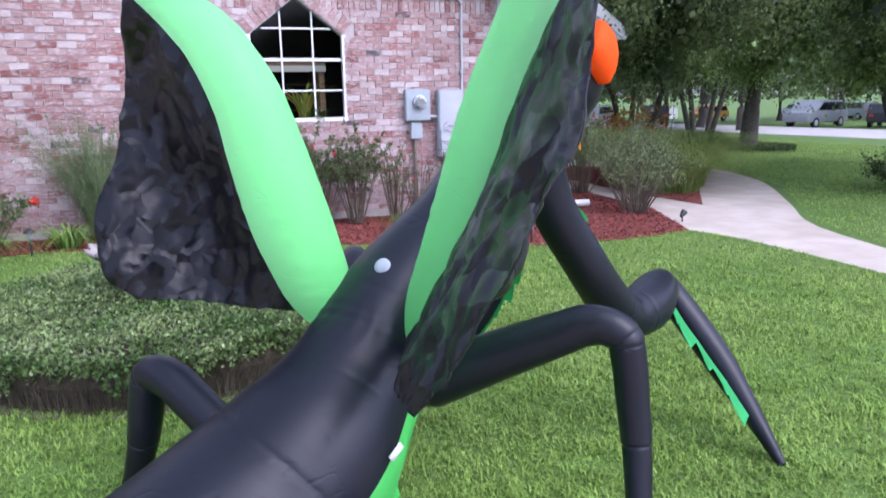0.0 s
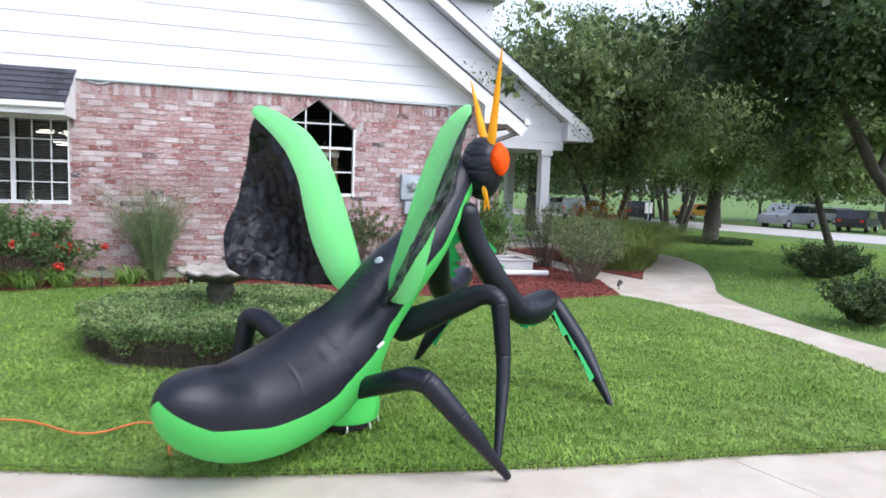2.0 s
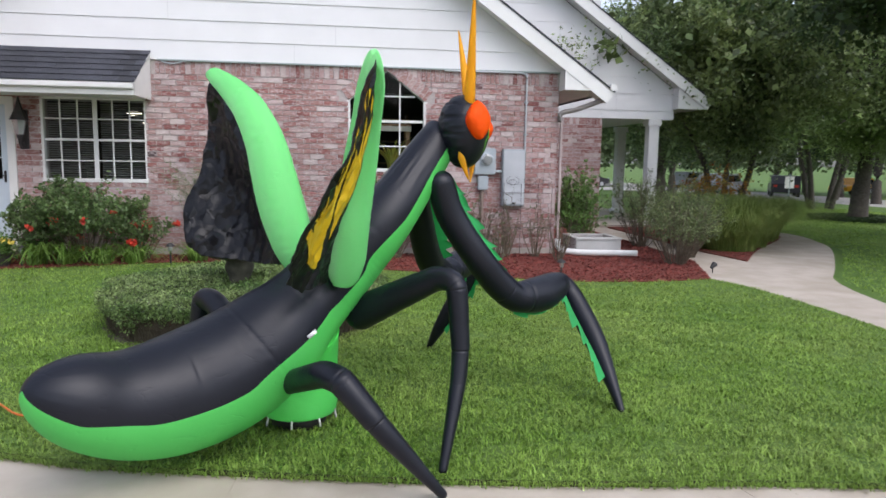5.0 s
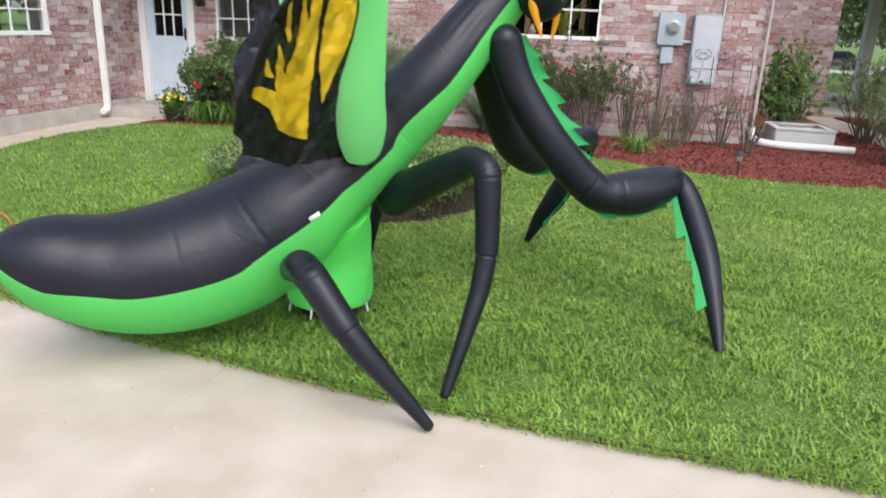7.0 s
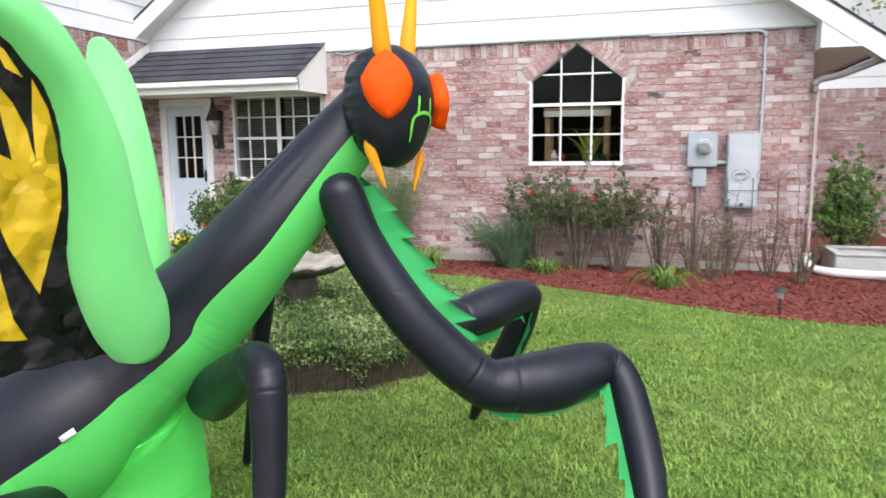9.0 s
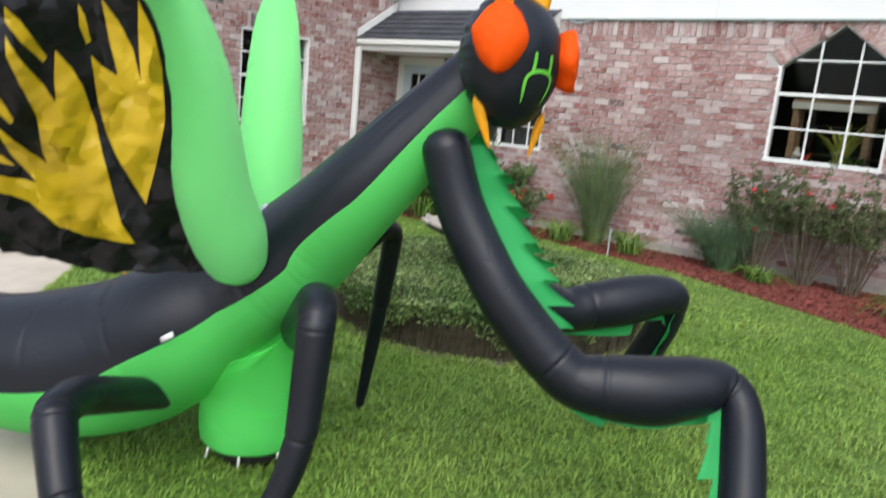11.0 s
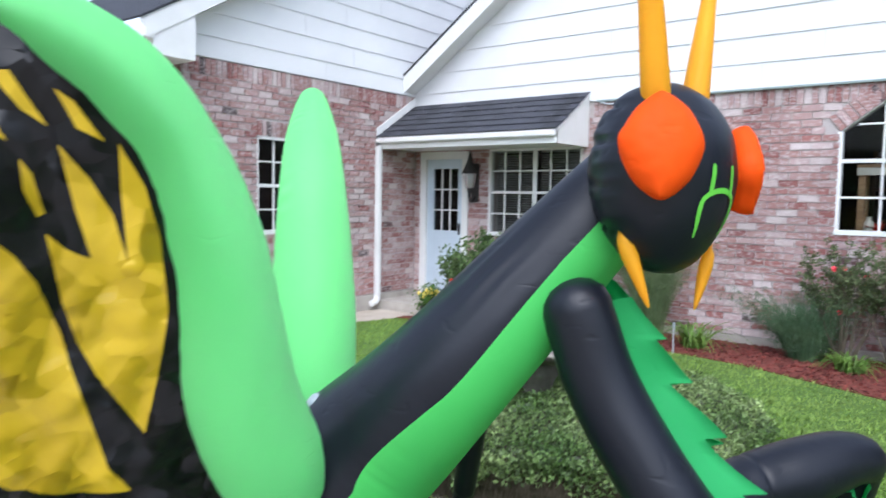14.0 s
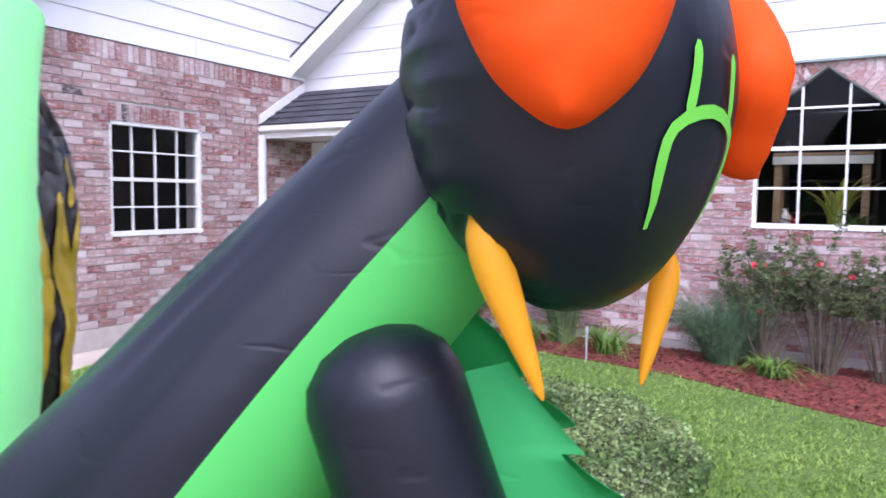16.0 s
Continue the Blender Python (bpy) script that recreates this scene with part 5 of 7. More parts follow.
mpart("eye", eye(1), M_ORANGE, "bulging orange nylon eye", head)
mpart("eye", eye(-1), M_ORANGE, "bulging orange nylon eye", head)
M_MARK = surf("light green print", (0.13, 0.50, 0.045), (0.16, 0.56, 0.06), 5, 0.55, 0.05, 30)
# printed face lines, laid on the front of the head
hb = bmesh.new()
hb.from_mesh(head.data)
from mathutils.bvhtree import BVHTree

tree = BVHTree.FromBMesh(hb)
hb.free()


def face_line(pts, w):
    """A thin printed line on the head through points (r, u) of the face."""
    bm = bmesh.new()
    rows = []
    P = smooth_line([(*p, 0) for p in pts], 16)
    for i, p in enumerate(P):
        t = Vector(P[min(i + 1, 16)][:2]) - Vector(P[max(i - 1, 0)][:2])
        t.normalize()
        q = Vector((-t.y, t.x))
        ww = w * min(1.0, 0.35 + 0.3 * min(i, 16 - i))
        pair = []
        for s in (-1, 0, 1):
            r, u = p[0] + q.x * s * ww, p[1] + q.y * s * ww
            hit = tree.ray_cast(hd(0.5, r, u) - ORG, -HF)
            pair.append(bm.verts.new((hit[0] if hit[0] else hd(0.1, r, u) - ORG) + HF * 0.003 + ORG))
        rows.append(pair)
    for a, b in zip(rows, rows[1:]):
        for k in (0, 1):
            bm.faces.new((a[k], a[k + 1], b[k + 1], b[k]))
    bmesh.ops.recalc_face_normals(bm, faces=bm.faces)
    return bm


for line in ([(0.046, 0.012), (0.046, -0.015), (0.048, -0.050)], [(-0.022, 0.010), (-0.022, -0.015), (-0.022, -0.050)], [(0.054, -0.142), (0.066, -0.088), (0.058, -0.056), (0.015, -0.043), (-0.030, -0.056), (-0.038, -0.088), (-0.027, -0.142)]):
    mpart("face_line", face_line(line, 0.0058), M_MARK, "light green printed face line", head)


def spike(a, b, r, flat=1.0, bow=0.0, rows=((0, 0.08), (0.08, 0.28), (0.18, 0.8), (0.34, 1.0), (0.55, 0.82), (0.8, 0.5), (0.95, 0.24), (1, 0.06))):
    a, b = Vector(a), Vector(b)
    mid = [(*(a.lerp(b, s) + Vector((bow, bow, 0)) * math.sin(math.pi * s)), r * q) for s, q in rows]
    return tube(mid, 12, 24, up=(0.8, -0.6, 0.1), flat=flat)


LONG = ((0, 0.8), (0.08, 1.0), (0.25, 0.92), (0.5, 0.70), (0.75, 0.45), (0.93, 0.22), (1, 0.06))
mpart("antenna", spike((2.979, -6.936, 1.80), (2.972, -7.085, 2.45), 0.031, 1.0, 0.0, LONG), M_YELLOW, "golden yellow nylon antenna", head)
mpart("antenna", spike((3.008, -6.80, 1.80), (2.970, -6.545, 2.31), 0.031, 1.0, 0.0, LONG), M_YELLOW, "golden yellow nylon antenna", head)
mpart("fang", spike((2.915, -6.972, 1.575), (2.983, -6.951, 1.394), 0.019), M_YELLOW, "golden yellow nylon fang", head)
mpart("fang", spike((3.045, -6.735, 1.53), (3.022, -6.768, 1.372), 0.016), M_YELLOW, "golden yellow nylon fang", head)
mpart("vent_patch", tube([(2.175, -7.173, 1.072, 0.030), (2.166, -7.182, 1.086, 0.026), (2.163, -7.185, 1.089, 0.014)], 18), M_GREYMETAL, "silvery round vent patch")

# ---- plants ----
M_LEAF = surf("leaf green", (0.045, 0.105, 0.018), (0.085, 0.17, 0.03), 3, 0.5, 0, island=0.45, spec=0.4)
M_LEAFDARK = surf("tree leaf", (0.035, 0.065, 0.02), (0.065, 0.105, 0.03), 0.7, 0.5, 0, island=0.5, spec=0.35)
M_LEAFOAK = surf("oak leaf", (0.11, 0.165, 0.06), (0.24, 0.30, 0.105), 0.9, 0.45, 0, island=0.6, spec=0.45)
M_LEAFMID = surf("light tree leaf", (0.15, 0.22, 0.07), (0.25, 0.33, 0.115), 0.7, 0.5, 0, island=0.5, spec=0.35)
M_LEAFFAR = surf("blue-green tree leaf", (0.115, 0.165, 0.07), (0.19, 0.25, 0.11), 0.5, 0.55, 0, island=0.5, spec=0.3)
M_LEAFHEDGE = surf("hedge leaf", (0.09, 0.165, 0.04), (0.28, 0.36, 0.14), 2.2, 0.4, 0, island=0.75, spec=0.45)
M_LEAFGREY = surf("grey-green leaf", (0.11, 0.14, 0.055), (0.18, 0.20, 0.09), 4, 0.6, 0, island=0.4)
M_LEAFROSE = surf("rose leaf", (0.085, 0.125, 0.045), (0.16, 0.195, 0.085), 5, 0.6, 0, island=0.5)
M_LEAFLOOSE = surf("small dull green leaf", (0.075, 0.115, 0.035), (0.15, 0.19, 0.07), 4, 0.55, 0, island=0.5)
M_LEAFBRIGHT = surf("fresh green leaf", (0.07, 0.15, 0.025), (0.13, 0.24, 0.05), 3, 0.5, 0, island=0.45, spec=0.4)
M_BLADE = surf("blade leaf", (0.06, 0.15, 0.02), (0.12, 0.22, 0.035), 4, 0.5, 0, island=0.4)
M_DAYLILY = surf("daylily leaf", (0.10, 0.20, 0.03), (0.19, 0.30, 0.06), 4, 0.45, 0, island=0.45, spec=0.45)
M_SHRUBLEAF = surf("greyish shrub leaf", (0.075, 0.135, 0.04), (0.15, 0.225, 0.08), 3, 0.5, 0, island=0.5, spec=0.4)
M_STRAW = surf("tall grass leaf", (0.13, 0.20, 0.035), (0.26, 0.31, 0.085), 5, 0.6, 0, island=0.4)
M_TWIG = surf("twig", (0.085, 0.068, 0.045), (0.15, 0.122, 0.085), 20, 0.9, 0.3, 60)
M_FLOWER = surf("red flower", (0.50, 0.035, 0.025), (0.62, 0.07, 0.035), 20, 0.6, 0, island=0.3)
M_ROSE = surf("pinkish red petal", (0.66, 0.035, 0.05), (0.74, 0.08, 0.10), 20, 0.6, 0, island=0.3)
M_LEAFFINE = surf("dark needle leaf", (0.05, 0.105, 0.045), (0.09, 0.155, 0.07), 5, 0.6, 0, island=0.4)
M_YFLOWER = surf("yellow flower", (0.78, 0.60, 0.08), (0.85, 0.70, 0.15), 20, 0.6, 0, island=0.3)
M_RUST = surf("reddish leaf", (0.34, 0.10, 0.02), (0.30, 0.26, 0.04), 5, 0.6, 0, island=0.5)

for m in (M_LEAF, M_LEAFDARK, M_LEAFOAK, M_LEAFMID, M_LEAFFAR, M_LEAFHEDGE, M_LEAFGREY, M_LEAFROSE, M_BLADE, M_DAYLILY, M_SHRUBLEAF, M_STRAW, M_RUST):
    leafy(m)


def mesh_np(name, V, F, m, parent=None, label="", smooth=False):
    """A mesh from arrays of points and of faces with the same number of corners."""
    V, F = np.asarray(V, np.float32), np.asarray(F, np.int32)
    me = bpy.data.meshes.new(name)
    me.vertices.add(len(V))
    me.vertices.foreach_set("co", V.ravel())
    k = F.shape[1]
    me.loops.add(F.size)
    me.loops.foreach_set("vertex_index", F.ravel())
    me.polygons.add(len(F))
    me.polygons.foreach_set("loop_start", np.arange(0, F.size, k, dtype=np.int32))
    me.update(calc_edges=True)
    me.materials.append(m)
    ob = new(name, me)
    if parent is not None:
        ob.parent = parent
    if label:
        ob["label"] = label
    return ob


def leaves(C, size, rng, aspect=0.5, droop=0.0, axis=None, spread=1.0):
    """Small folded leaves (two quads each make a diamond) at centres C. Returns points and faces."""
    n = len(C)
    d = rng.normal(size=(n, 3))
    if axis is not None:
        d = d * spread + axis
    d[:, 2] -= droop
    d /= np.linalg.norm(d, axis=1, keepdims=True)
    s = np.cross(d, rng.normal(size=(n, 3)))
    s /= np.linalg.norm(s, axis=1, keepdims=True)
    up = np.cross(d, s)
    L = size * rng.uniform(0.65, 1.35, (n, 1))
    w = L * aspect / 2
    P = np.stack([C - d * L / 2, C + s * w - up * w * 0.25, C + d * L / 2, C - s * w - up * w * 0.25], 1)
    F = np.arange(4 * n).reshape(n, 4)
    return P.reshape(-1, 3), F


def blades(base, tip_dir, length, width, rng, seg=3, droop=0.5):
    """Arching blades from base points, leaning along tip_dir (n, 2). Returns points and quads."""
    n = len(base)
    L = (np.broadcast_to(length, (n,)) * rng.uniform(0.6, 1.25, n))[:, None]
    side = np.stack([-tip_dir[:, 1], tip_dir[:, 0]], 1)
    side /= np.linalg.norm(side, axis=1, keepdims=True) + 1e-9
    pts = []
    for k in range(seg + 1):
        u = k / seg
        out = tip_dir * L * (u**1.6)
        z = L * (u - droop * u**2.6)
        w = width * (1 - 0.88 * u) / 2
        c = np.concatenate([base[:, :2] + out, base[:, 2:3] + z], 1)
        s3 = np.concatenate([side * w, np.zeros((n, 1))], 1)
        pts += [c - s3, c + s3]
    P = np.stack(pts, 1)
    m = 2 * (seg + 1)
    q = np.concatenate([[[2 * k, 2 * k + 1, 2 * k + 3, 2 * k + 2]] for k in range(seg)], 0)
    F = (np.arange(n)[:, None, None] * m + q[None]).reshape(-1, 4)
    return P.reshape(-1, 3), F


def inside(P, poly):
    """Which points lie inside an outline."""
    x, y = P[:, 0], P[:, 1]
    r = np.zeros(len(P), bool)
    for i in range(len(poly)):
        (xa, ya), (xb, yb) = poly[i], poly[(i + 1) % len(poly)]
        c = ((ya > y) != (yb > y)) & (x < (xb - xa) * (y - ya) / (yb - ya + 1e-12) + xa)
        r ^= c
    return r


# lawn grass: real blades, thicker where the camera passes
HX, HY, HRAD = 1.36, -4.31, 1.25
rng = np.random.default_rng(5)
M_GRASS = leafy(surf("grass blade", (0.165, 0.285, 0.040), (0.265, 0.40, 0.074), 1.3, 0.55, 0, island=0.45, c3=(0.33, 0.40, 0.12), scale3=0.5, amount3=0.5, spec=0.35), 0.3)


def grass(name, poly, bounds, n, length, width, label, parent=None, bias=None):
    x0, x1, y0, y1 = bounds
    P = np.stack([rng.uniform(x0, x1, n), rng.uniform(y0, y1, n)], 1)
    P = P[inside(P, poly)]
    P = P[np.hypot(P[:, 0] - HX, P[:, 1] - HY) > HRAD - 0.1]
    if bias is not None:
        P = P[rng.uniform(0, 1, len(P)) < bias(P)]
    base = np.concatenate([P, np.array([[ground_z(*p) + 0.045 if p[0] > 10 else -0.005] for p in P])], 1)
    a = rng.uniform(0, 2 * np.pi, len(P))
    lean = np.stack([np.cos(a), np.sin(a)], 1) * rng.uniform(0.15, 1.0, (len(P), 1))
    tuft = np.array([0.82 + 0.55 * noise.noise((p[0] * 7.0, p[1] * 7.0, 0.5)) + 0.30 * noise.noise((p[0] * 19.0, p[1] * 19.0, 3.5)) for p in P])
    length = length * np.clip(tuft, 0.35, 1.4)
    V, F = blades(base, lean, length, width, rng, 2, 0.45)
    return tagged(mesh_np(name, V, F, M_GRASS, parent), label, "grass", kind="stuff")


near = lambda P: np.clip(1.25 - np.hypot(P[:, 0] - 3.2, P[:, 1] + 7.4) / 5.5, 0.22, 1.0)
grass("lawn_grass", lawn_poly, (-3, 7.4, -8.4, -0.7), 520000, 0.058, 0.0092, "short green lawn grass with pale tips", bias=near)
far_poly = [(8.0, -8.3), (8.2, -4.5), (8.8, -2.6), (11.1, 0.4), (12.1, 3.3), (11.5, 8), (23.5, 20), (23.5, -8)]
grass("far_lawn_grass", far_poly, (8, 23.5, -8.3, 20), 230000, 0.05, 0.013, "short green grass beyond the path")
edge = np.array(drive_edge + walk_near[::-1])
k = rng.integers(12, len(edge) - 1, 18000)
bp = edge[k] + (edge[k + 1] - edge[k]) * rng.uniform(0, 1, (18000, 1)) + rng.normal(0, 0.020, (18000, 2))
base = np.concatenate([bp, np.full((18000, 1), -0.02)], 1)
a = rng.uniform(0, 2 * np.pi, 18000)
V, F = blades(base, np.stack([np.cos(a), np.sin(a)], 1) * rng.uniform(0.3, 1.1, (18000, 1)), 0.046, 0.006, rng, 2, 0.5)
tagged(mesh_np("edge_grass", V, F, M_GRASS), "ragged grass along the driveway edge", "grass", kind="stuff")

# bark mulch
for nm, poly, bounds, n in (("mulch_chips", bed_edge + [(7.6, -0.9), (7.6, 2.0), (5.7, 2.0), (5.7, 0), (-2.4, 0), (-2.4, -0.9)], (-2.6, 7.6, -2.65, 2), 42000), ("island_chips", [(8.3, 0.2), (8.46, -0.9), (9.48, 0.45), (11.2, 2.6), (8.3, 4.5)], (8.2, 11.3, -0.9, 4.5), 9000)):
    P = np.stack([rng.uniform(bounds[0], bounds[1], n), rng.uniform(bounds[2], bounds[3], n)], 1)
    P = P[inside(P, poly)]
    C = np.concatenate([P, rng.uniform(0.012, 0.035, (len(P), 1))], 1)
    V, F = leaves(C, 0.05, rng, 0.4, 0, np.array([0, 0, 0.0]), 1.0)
    V[:, 2] = np.clip(0.02 + (V[:, 2] - 0.02) * 0.5, 0.012, 0.06)
    tagged(mesh_np(nm, V, F, M_MULCHCHIP), "loose red-brown bark chips", "mulch", kind="stuff")

# round clipped hedge
hedge = empty("hedge", "low round clipped hedge with glossy green leaves", "hedge", (HX, HY, 0))
C = []
n = 44000
r = HRAD * np.sqrt(rng.uniform(0, 1, n))
a = rng.uniform(0, 2 * np.pi, n)
top = 0.335 + 0.05 * (1 - (r / HRAD) ** 2) + 0.02 * np.sin(a * 5 + r * 4) + rng.normal(0, 0.014, n)
top -= 0.10 * np.clip((r - HRAD + 0.14) / 0.14, 0, 1) ** 2
C.append(np.stack([r * np.cos(a), r * np.sin(a), top], 1))
n = 15000
a = rng.uniform(0, 2 * np.pi, n)
low = 0.17 + 0.05 * np.sin(a * 9) + 0.04 * np.sin(a * 23 + 1) + 0.03 * np.sin(a * 51)
z = low + (0.35 - low) * rng.uniform(0.0, 1.0, n) ** 0.7
rr = HRAD * (1 + 0.025 * np.sin(a * 7) + 0.02 * np.sin(a * 13)) - 0.05 * (1 - z / 0.3) + rng.normal(0, 0.02, n)
C.append(np.stack([rr * np.cos(a), rr * np.sin(a), z], 1))
C = np.concatenate(C)
V, F = leaves(C, 0.027, rng, 0.55, 0, np.array([0, 0, 0.45]))
tagged(mesh_np("hedge_foliage", V, F, M_LEAFHEDGE, hedge), kind="stuff")
# solid core; the shade between the twigs is in its dark colour
part("hedge_core", tube([(0, 0, 0.0, HRAD - 0.10), (0, 0, 0.14, HRAD - 0.06), (0, 0, 0.27, HRAD - 0.08), (0, 0, 0.30, HRAD - 0.25), (0, 0, 0.33, 0.05)], 48), M_HEDGECORE, hedge, "solid brown twig core, darkened for the shade inside the hedge")
n = 5000
a = rng.uniform(0, 2 * np.pi, n)
base = np.stack([(HRAD - 0.09 + rng.normal(0, 0.025, n)) * np.cos(a), (HRAD - 0.09 + rng.normal(0, 0.025, n)) * np.sin(a), np.zeros(n)], 1)
V, F = blades(base, np.stack([np.cos(a + rng.normal(0, 0.8, n)), np.sin(a + rng.normal(0, 0.8, n))], 1) * 0.3, 0.2, 0.006, rng, 2, 0.1)
tagged(mesh_np("twig_stuff", V, F, M_TWIG, hedge), kind="stuff")
ring = part("hedge_soil", tube([(HX, HY, 0.0, HRAD + 0.0), (HX, HY, 0.004, HRAD - 0.01)], 48), M_SOILDARK)
tagged(ring, "bare soil ring round the hedge", "soil", kind="structure")

# bird bath in the hedge
bath = empty("bird_bath", "weathered stone bird bath with a scalloped rim", "bird bath", (1.31, -4.47, 0.05))
bm = bmesh.new()
prof = [(0.0, 0.60), (0.24, 0.605), (0.33, 0.628), (0.362, 0.650), (0.374, 0.652), (0.374, 0.630), (0.345, 0.60), (0.26, 0.56), (0.15, 0.53), (0.10, 0.52), (0.0, 0.52)]
seg = 80
rows = []
for rad, z in prof:
    row = []
    for k in range(seg):
        a = 2 * math.pi * k / seg
        sc = 1 + (0.045 * math.cos(13 * a) if rad > 0.25 else 0.0)
        dz = 0.012 * math.cos(13 * a) if rad > 0.29 else 0
        row.append(bm.verts.new((rad * sc * math.cos(a), rad * sc * math.sin(a), z + dz)) if rad > 0 else None)
    if rad == 0:
        c = bm.verts.new((0, 0, z))
        row = [c] * seg
    rows.append(row)
for p, q in zip(rows, rows[1:]):
    for k in range(seg):
        f = []
        for v in (p[k], p[(k + 1) % seg], q[(k + 1) % seg], q[k]):
            if v not in f:
                f.append(v)
        if len(f) > 2:
            bm.faces.new(f)
bmesh.ops.recalc_face_normals(bm, faces=bm.faces)
bm.normal_update()
# downward faces take the darker stone: moss with their shade painted in
for f in bm.faces:
    f.material_index = 0 if f.normal.z > -0.2 else 1
part("bowl", bm, [M_STONE, M_MOSSYSHADE], bath, "pale scalloped stone bowl, mossy and shade-dark underneath", True)
# the pedestal's shadow is put into its stone colour
part("pedestal", tube([(0, 0, 0.0, 0.19), (0, 0, 0.1, 0.17), (0, 0, 0.2, 0.10), (0, 0, 0.34, 0.095), (0, 0, 0.40, 0.11), (0, 0, 0.45, 0.13), (0, 0, 0.49, 0.12), (0, 0, 0.53, 0.10)], 24, 24), M_MOSSYSHADE, bath, "turned stone pedestal, coloured dark for the shadow under the bowl", True)


def shrub(name, label, at, height, radius, n_twigs, n_leaves, leaf, m_leaf, seed, category="shrub", flowers=0, m_flower=None, flower=0.05, low=0.15, droop=0.0, flat=1.0):
    """A shrub of branching twigs with leaves along their upper parts, and flowers."""
    g = np.random.default_rng(seed)
    thing = empty(name, label, category, (*at, ground_z(*at) + 0.05))
    bm = bmesh.new()
    tips = []
    for k in range(n_twigs):
        a = g.uniform(0, 2 * math.pi)
        rr = radius * math.sqrt(g.uniform(0.02, 1))
        h = height * g.uniform(0.6, 1.0) * (1 - 0.25 * (rr / radius) ** 2)
        b0 = np.array([0.22 * rr * math.cos(a), 0.22 * rr * math.sin(a) * flat, 0])
        e0 = np.array([rr * math.cos(a), rr * math.sin(a) * flat, h])
        mid = (b0 + e0) / 2 + np.array([*g.normal(0, 0.05 * height, 2), 0.08 * h])
        line = smooth_line([(*b0, 0.009), (*mid, 0.006), (*e0, 0.002)], 6)
        tube(line, 5, bm=bm)
        tips.append(line[:, :3])
        for _ in range(2):
            s = g.integers(2, 6)
            e1 = line[s, :3] + g.normal(0, 0.13 * height, 3) * np.array([1, flat, 0.6]) + np.array([0, 0, 0.10 * height])
            l2 = smooth_line([(*line[s, :3], 0.004), (*((line[s, :3] + e1) / 2 + g.normal(0, 0.01, 3)), 0.003), (*e1, 0.0015)], 3)
            tube(l2, 4, bm=bm)
            tips.append(l2[:, :3])
    tagged(part("twig_stuff", bm, M_TWIG, thing), kind="stuff")
    pts = np.concatenate([t for t in tips])
    pts = pts[pts[:, 2] > low * height]
    C = pts[g.integers(0, len(pts), n_leaves)] + g.normal(0, 0.045 * max(radius, 0.3), (n_leaves, 3))
    C[:, 2] = np.maximum(C[:, 2], 0.03)
    V, F = leaves(C, leaf, g, 0.5, droop)
    tagged(mesh_np("foliage", V, F, m_leaf, thing), kind="stuff")
    if flowers:
        ends = np.array([t[-1] for t in tips])
        for k in range(flowers):
            c = ends[g.integers(0, len(ends))] + g.normal(0, 0.02, 3)
            P = c + g.normal(0, flower * 0.28, (14, 3))
            V, F = leaves(P, flower, g, 0.8)
            mesh_np("flower", V, F, m_flower, thing, "small bright bloom")
    return thing


def clump(name, label, at, n, length, width, spread, m, seed, droop=0.62, category="plant", lean=0.8, flowers=0):
    """A clump of arching strap leaves."""
    g = np.random.default_rng(seed)
    thing = empty(name, label, category, (*at, ground_z(*at) + 0.05))
    a = g.uniform(0, 2 * np.pi, n)
    rr = spread * np.sqrt(g.uniform(0, 1, n))
    base = np.stack([rr * np.cos(a), rr * np.sin(a), np.full(n, 0.0)], 1)
    l2 = np.stack([np.cos(a + g.normal(0, 0.5, n)), np.sin(a + g.normal(0, 0.5, n))], 1) * (lean * g.uniform(0.25, 1.1, (n, 1)))
    V, F = blades(base, l2, length, width, g, 5, droop)
    tagged(mesh_np("foliage", V, F, m, thing), kind="stuff")
    return thing


# planting along the wall
def feathery(name, label, at, height, seed, m, n=210, wide=0.72, needles=15000, foot=0.10):
    """A wispy bush: a fan of fine upright stems with short needles along them."""
    g = np.random.default_rng(seed)
    thing = empty(name, label, "shrub", (*at, 0))
    a = g.uniform(0, 2 * np.pi, n)
    base = np.stack([foot * np.cos(a) * g.uniform(0, 1, n), 0.7 * foot * np.sin(a) * g.uniform(0, 1, n), np.zeros(n)], 1)
    tilt = np.stack([np.cos(a) - 0.2, 0.6 * np.sin(a)], 1) * g.uniform(0.08, wide, (n, 1))
    V, F = blades(base, tilt, height, 0.009, g, 5, 0.10)
    tagged(mesh_np("stem_stuff", V, F, m, thing), kind="stuff")
    S = V.reshape(n, 6, 2, 3).mean(2)
    k, u = g.integers(0, n, needles), g.uniform(1.0, 4.99, needles)
    i = u.astype(int)
    C = S[k, i] + (S[k, i + 1] - S[k, i]) * (u - i)[:, None] + g.normal(0, 0.014, (needles, 3))
    V, F = leaves(C, 0.038, g, 0.10, 0, np.array([0, 0, 1.3]), 0.7)
    tagged(mesh_np("foliage", V, F, m, thing), kind="stuff")
    return thing


M_FEATHER = surf("feathery grey-green leaf", (0.12, 0.18, 0.075), (0.21, 0.27, 0.13), 4, 0.6, 0, island=0.35)
leafy(M_FEATHER)
feathery("feathery_shrub", "wispy grey-green bush with fine upright stems", (0.50, -0.36), 1.34, 21, M_FEATHER, 420, 0.60, 34000, 0.14)
